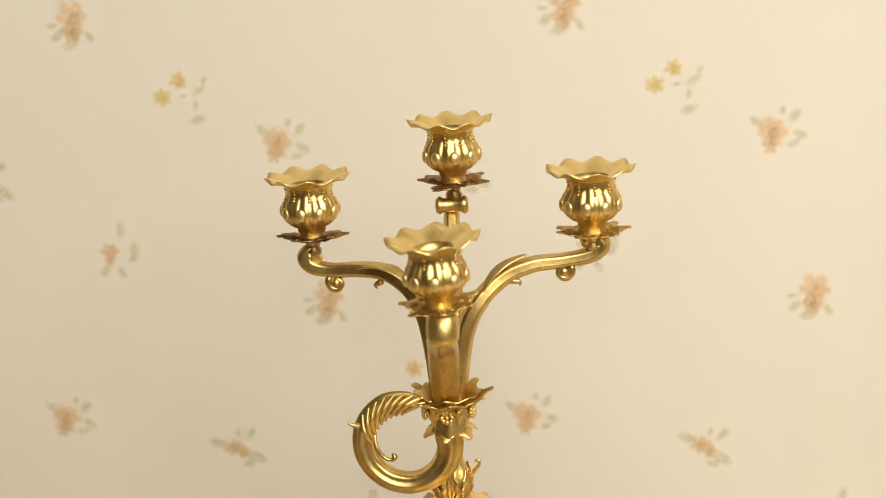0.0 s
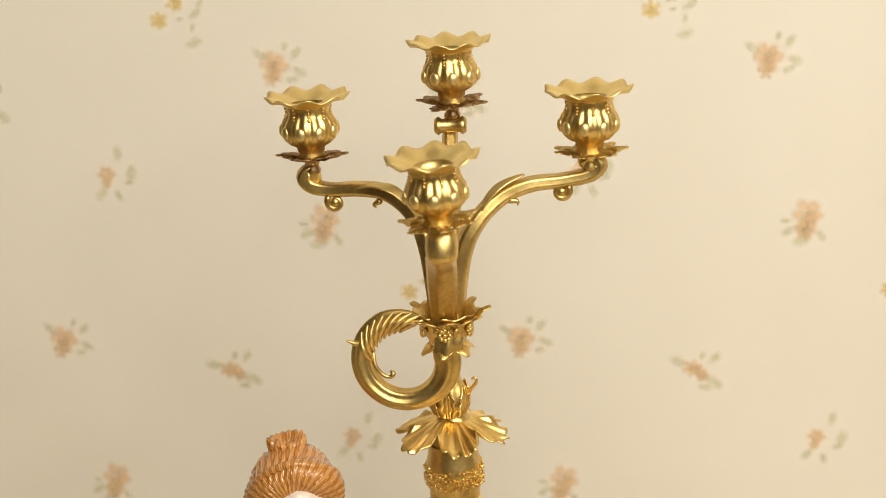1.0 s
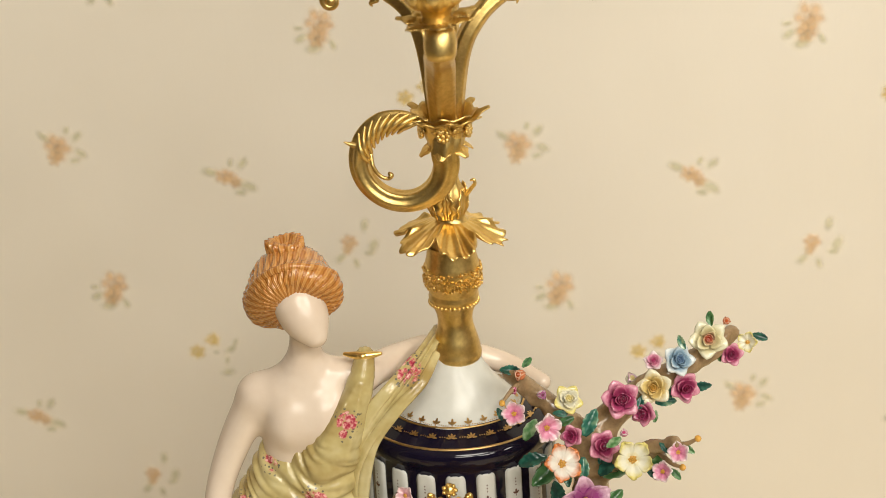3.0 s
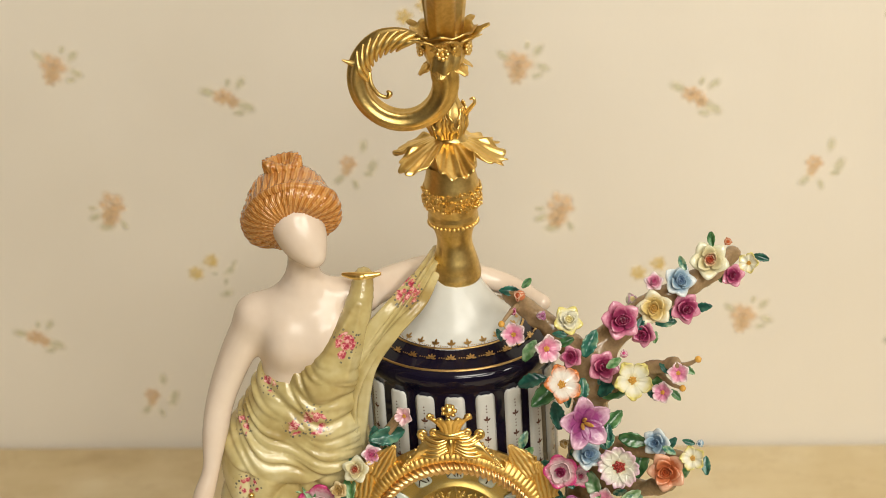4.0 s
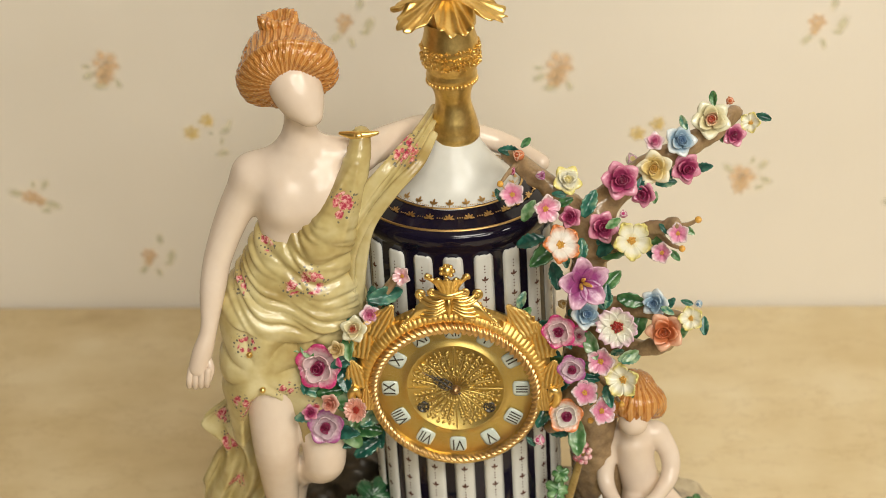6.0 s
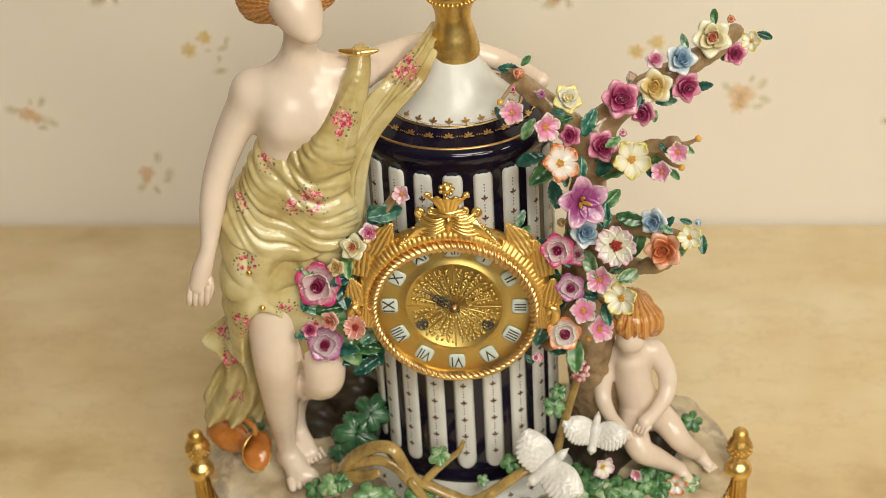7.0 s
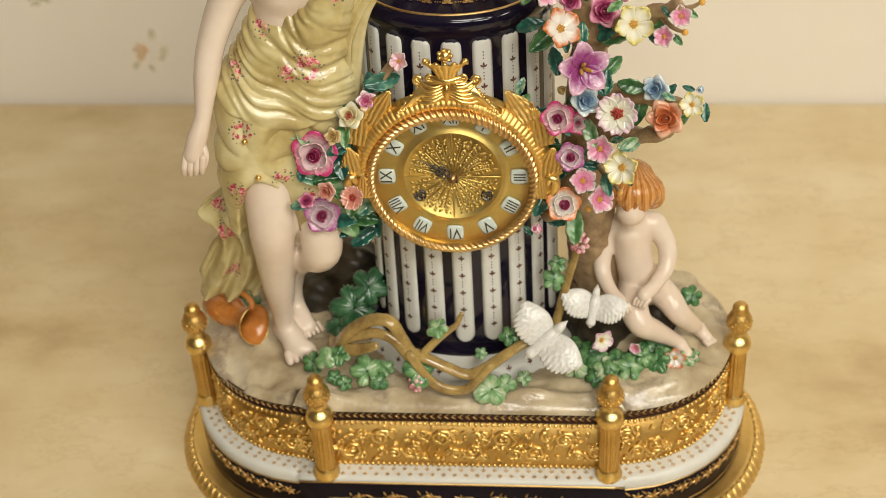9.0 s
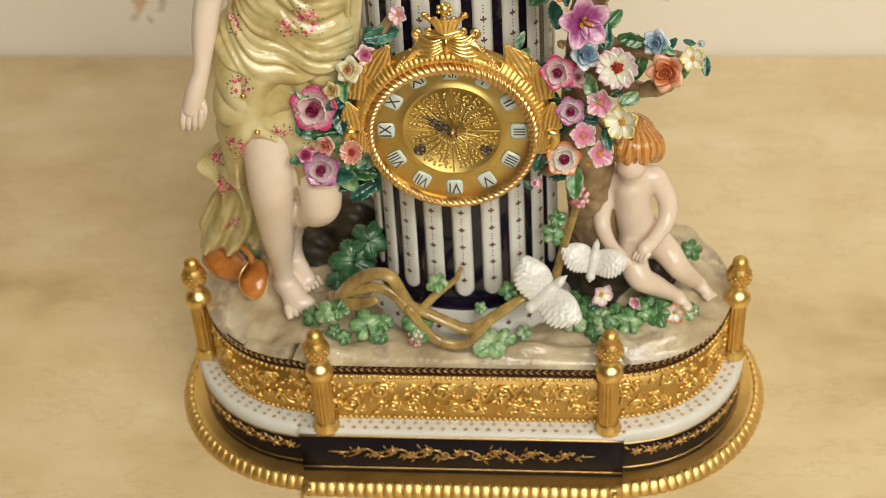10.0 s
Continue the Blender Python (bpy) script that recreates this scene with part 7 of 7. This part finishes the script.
leaf((0.143, -0.055, 0.130), 0.0093, ivy, VINE, 1.3)
leaf((0.154, -0.055, 0.110), 0.0064, ivy, VINE, 1.3)
leaf((0.171, -0.050, 0.115), 0.0060, ivy, VINE, 1.3)
leaf((0.015, -0.085, 0.146), 0.0050, ivy, VINE, 1.3)
leaf((-0.192, 0.000, 0.129), 0.0108, ivy, VINE, 1.3)
leaf((-0.174, 0.000, 0.122), 0.0099, ivy, VINE, 1.3)
for x, y, z, r in ((-0.070, -0.052, 0.238, 0.012), (-0.060, -0.056, 0.246, 0.011), (-0.094, -0.058, 0.256, 0.011), (-0.066, -0.058, 0.300, 0.011), (-0.072, -0.056, 0.335, 0.010), (-0.058, -0.060, 0.342, 0.009), (-0.078, -0.056, 0.276, 0.012), (-0.092, -0.058, 0.300, 0.010)):
    leaf((x, y, z), r, spray)
for x, y, z, r in ((0.070, -0.066, 0.312, 0.010), (0.078, -0.064, 0.268, 0.011), (0.104, -0.070, 0.345, 0.010), (0.088, -0.066, 0.352, 0.009), (0.124, -0.076, 0.352, 0.009), (0.098, -0.066, 0.314, 0.010), (0.062, -0.062, 0.396, 0.010), (0.092, -0.062, 0.434, 0.008), (0.110, -0.062, 0.400, 0.010), (0.064, -0.066, 0.340, 0.009)):
    leaf((x, y, z), r, tree)
for x, y, z, r in ((-0.104, -0.070, 0.300, 0.0085), (-0.098, -0.066, 0.334, 0.0080), (-0.088, -0.066, 0.340, 0.0078), (-0.074, -0.066, 0.316, 0.0090), (-0.078, -0.064, 0.304, 0.0085), (-0.070, -0.068, 0.270, 0.0095), (-0.060, -0.066, 0.266, 0.0090), (-0.080, -0.068, 0.246, 0.0095),
                   (-0.096, -0.068, 0.252, 0.0080), (-0.066, -0.066, 0.238, 0.0090), (-0.102, -0.070, 0.284, 0.0070), (-0.058, -0.068, 0.330, 0.0080), (-0.072, -0.066, 0.352, 0.0070), (-0.046, -0.070, 0.352, 0.0070), (-0.090, -0.062, 0.232, 0.0095)):
    leaf((x, y, z), r, spray, LEAVES, 0.9)
for x, y, r in ((0.083, -0.074, 0.0085), (0.090, -0.060, 0.0090), (0.098, -0.084, 0.0075), (0.108, -0.070, 0.0085), (0.110, -0.082, 0.0065), (0.122, -0.070, 0.0080), (0.134, -0.068, 0.0075), (0.084, -0.052, 0.0075), (0.148, -0.064, 0.0060),
                (-0.086, -0.092, 0.0060), (-0.060, -0.092, 0.0070), (-0.056, -0.083, 0.0065), (0.034, -0.092, 0.0075), (0.046, -0.082, 0.0060)):
    leaf((x, y, ground_height(x, y) + 0.008), r, ivy, VINE, 1.1)
for x, z, r in ((-0.074, 0.324, 0.0085), (-0.075, 0.309, 0.0090), (-0.085, 0.297, 0.0085), (-0.097, 0.298, 0.0075), (-0.101, 0.304, 0.0065), (-0.075, 0.290, 0.0090), (-0.070, 0.334, 0.0080), (-0.104, 0.276, 0.0070), (-0.078, 0.262, 0.0085)):
    leaf((x, -0.079, z), r, spray, LEAVES, 0.8)
for at, r, owner in SPROUTS:
    leaf(at, r, owner)
berries((-0.032, -0.099, 0.129), 0.0062, ivy)
berries((0.086, -0.068, 0.236), 0.0070, tree)
for x, y, z in ((0.0355, -0.062, 0.449), (0.158, -0.104, 0.446), (0.149, -0.100, 0.423), (0.113, -0.080, 0.288), (0.092, -0.084, 0.277)):
    put("bud", ball((0, 0, 0), 0.0022, 7).mesh("bud", EYE_YELLOW), tree, Matrix.Translation((x, y, z)), "small yellow bud")
for rows in ([(0.139, -0.094, 0.437, 0.0022), (0.150, -0.102, 0.441, 0.0016), (0.158, -0.104, 0.446, 0.0010)], [(0.132, -0.086, 0.429, 0.0022), (0.142, -0.096, 0.424, 0.0016), (0.149, -0.100, 0.423, 0.0010)],
             [(0.046, -0.034, 0.449, 0.0022), (0.040, -0.050, 0.450, 0.0016), (0.0355, -0.062, 0.449, 0.0010)], [(0.095, -0.046, 0.292, 0.0026), (0.106, -0.068, 0.290, 0.0018), (0.113, -0.080, 0.288, 0.0010)]):
    put("twig", tube(rows, 8, 4).mesh("twig", BARK), tree)

# twisted twigs round the foot of the column, with curled tendrils
for rows in (
    [(-0.096, -0.060, 0.130, 0.0085), (-0.089, -0.070, 0.143, 0.0084), (-0.082, -0.074, 0.155, 0.0078), (-0.072, -0.076, 0.165, 0.0072), (-0.061, -0.078, 0.171, 0.0068), (-0.050, -0.080, 0.170, 0.0066),
     (-0.043, -0.083, 0.157, 0.0066), (-0.036, -0.086, 0.147, 0.0062), (-0.025, -0.090, 0.145, 0.0058), (-0.010, -0.093, 0.139, 0.0056), (0.005, -0.094, 0.133, 0.0058), (0.018, -0.093, 0.138, 0.0058), (0.031, -0.090, 0.147, 0.0056), (0.044, -0.086, 0.155, 0.0050), (0.056, -0.082, 0.158, 0.0040)],
    [(-0.097, -0.062, 0.134, 0.0080), (-0.087, -0.076, 0.140, 0.0070), (-0.074, -0.082, 0.146, 0.0060), (-0.062, -0.086, 0.153, 0.0044)],
    [(-0.084, -0.072, 0.148, 0.0060), (-0.072, -0.078, 0.157, 0.0056), (-0.060, -0.082, 0.162, 0.0052), (-0.048, -0.085, 0.158, 0.0050), (-0.038, -0.089, 0.146, 0.0050)],
    [(-0.029, -0.088, 0.145, 0.0048), (-0.020, -0.086, 0.156, 0.0042), (-0.010, -0.085, 0.166, 0.0036), (-0.002, -0.084, 0.173, 0.0030), (0.002, -0.084, 0.183, 0.0022)],
    [(-0.036, -0.092, 0.150, 0.0050), (-0.027, -0.096, 0.137, 0.0050), (-0.019, -0.098, 0.128, 0.0052), (-0.008, -0.099, 0.123, 0.0052), (0.005, -0.099, 0.124, 0.0050), (0.013, -0.097, 0.132, 0.0048), (0.022, -0.095, 0.142, 0.0042)],
    [(0.066, -0.062, 0.135, 0.0050), (0.070, -0.060, 0.157, 0.0048), (0.075, -0.060, 0.182, 0.0044), (0.081, -0.055, 0.204, 0.0040), (0.086, -0.050, 0.222, 0.0034)],
):
    put("twig", tube([(x, y, z, r * 0.80) for x, y, z, r in rows], 14, 6, 0.22, 3, 0.14).mesh("twig", TWIG), ivy)

# ---- copper jug lying on the base ----
jug = thing("jug", "copper-orange lustre jug lying on its side on the rocks", "jug", at=(-0.1805, -0.0300, 0.1365))
jug.rotation_euler = (radians(0), radians(84), radians(-38))


def spout(a, reach, tip):
    return reach * max(math.cos(a), 0) ** 3, tip * max(math.cos(a), 0) ** 3


put("body", lathe([(0.0001, -0.0265), (0.0080, -0.0265), (0.0098, -0.0240), (0.0122, -0.0150), (0.0130, -0.0050), (0.0112, 0.0040), (0.0088, 0.0105), (0.0090, 0.0150), (0.0118, 0.0205), (0.0142, 0.0250),
                   (0.0137, 0.0252), (0.0104, 0.0205), (0.0076, 0.0150), (0.0076, 0.0105), (0.0100, 0.0040), (0.0116, -0.0050), (0.0001, -0.0220)], 44,
                  lambda a, i: spout(a, 0.0040 if i in (9, 10) else 0.0024, 0.0030 if i in (9, 10) else 0.0) if i in (8, 9, 10, 11) else (0, 0)).mesh("body", COPPER), jug)
put("rim", lathe([(0.0136, 0.0246), (0.0145, 0.0248), (0.0147, 0.0256), (0.0138, 0.0256)], 44, lambda a, i: spout(a, 0.0040, 0.0030)).mesh("rim", GILT), jug, label="worn gilt rim")
put("handle", tube([(-0.0118, 0, -0.008, 0.0024), (-0.0200, 0, -0.004, 0.0024), (-0.0245, 0, 0.006, 0.0023), (-0.0255, 0, 0.018, 0.0023), (-0.0225, 0, 0.0275, 0.0023), (-0.0165, 0, 0.0285, 0.0022), (-0.0138, 0, 0.0245, 0.0020)], 10, 6).mesh("handle", COPPER), jug)


# ---- white winged ornaments, each one plain mesh ----


def wing(length, width, lift):
    """A spread wing along +x: arched leading edge, pointed tip, toothed trailing edge, feather rows in relief."""
    def fn(u, v):
        tooth = abs(math.sin(8.5 * math.pi * u)) ** 0.7
        lead = width * (0.30 + 0.20 * math.sin(math.pi * u) - 0.22 * u * u)
        trail = -width * (0.62 + 0.52 * u - 1.02 * u ** 3) - 0.075 * tooth * (0.3 + u)
        y = trail + (lead - trail) * v
        quill = 0.016 * (tooth - 0.5) * max(0.0, 1 - 2.0 * v)
        rows = 0.010 * math.cos(10 * math.pi * u + 3 * math.cos(14 * v)) * math.sin(math.pi * min(1, v * 1.1))
        return (length * u, y, lift * u + 0.12 * math.sin(math.pi * u) - 0.10 * (2 * v - 1) ** 2 + quill + rows)
    return sheet(fn, 69, 19, 0.07)


def winged(at, turn, size, label):
    pieces = [(tube([(-0.62, 0, -0.06, 0.05), (-0.52, 0, -0.05, 0.15), (-0.34, 0, -0.02, 0.14), (-0.10, 0, 0.02, 0.16), (0.16, 0, 0.05, 0.18), (0.36, 0, 0.10, 0.13), (0.48, 0, 0.17, 0.12), (0.58, 0, 0.19, 0.10), (0.66, 0, 0.17, 0.05), (0.73, 0, 0.13, 0.015)], 16, 5), BISQUE)]
    for sg in (-1, 1):
        g = wing(1.02, 0.74, 0.22)
        for p in g.v:
            p.y *= -sg
        if sg > 0:
            g.f = [f[::-1] for f in g.f]
        pieces.append((Geo().moved(pose(0.10, -0.03 * sg, 0.06, 0, 0, -80 * sg), Geo().add([(p.x, -p.y, p.z) for p in g.v], [f[::-1] for f in g.f])), BISQUE))
    for g, _ in pieces:
        g.v = [p * size for p in g.v]
    ob = put("winged_ornament", joined("winged_ornament", pieces), None, Matrix.Translation(at) @ turn)
    return tagged(ob, label, "ornament", "white ornaments")


winged((0.0620, -0.0890, 0.1630), pose(0, 0, 0, 50, 0, 0) @ pose(0, 0, 0, 0, 0, 42), 0.0290, "white bisque winged ornament perched on the vine")
winged((0.0965, -0.0640, 0.1735), pose(0, 0, 0, 50, 0, 0) @ pose(0, 0, 0, 0, 0, 80), 0.0230, "white bisque winged ornament with raised wings")
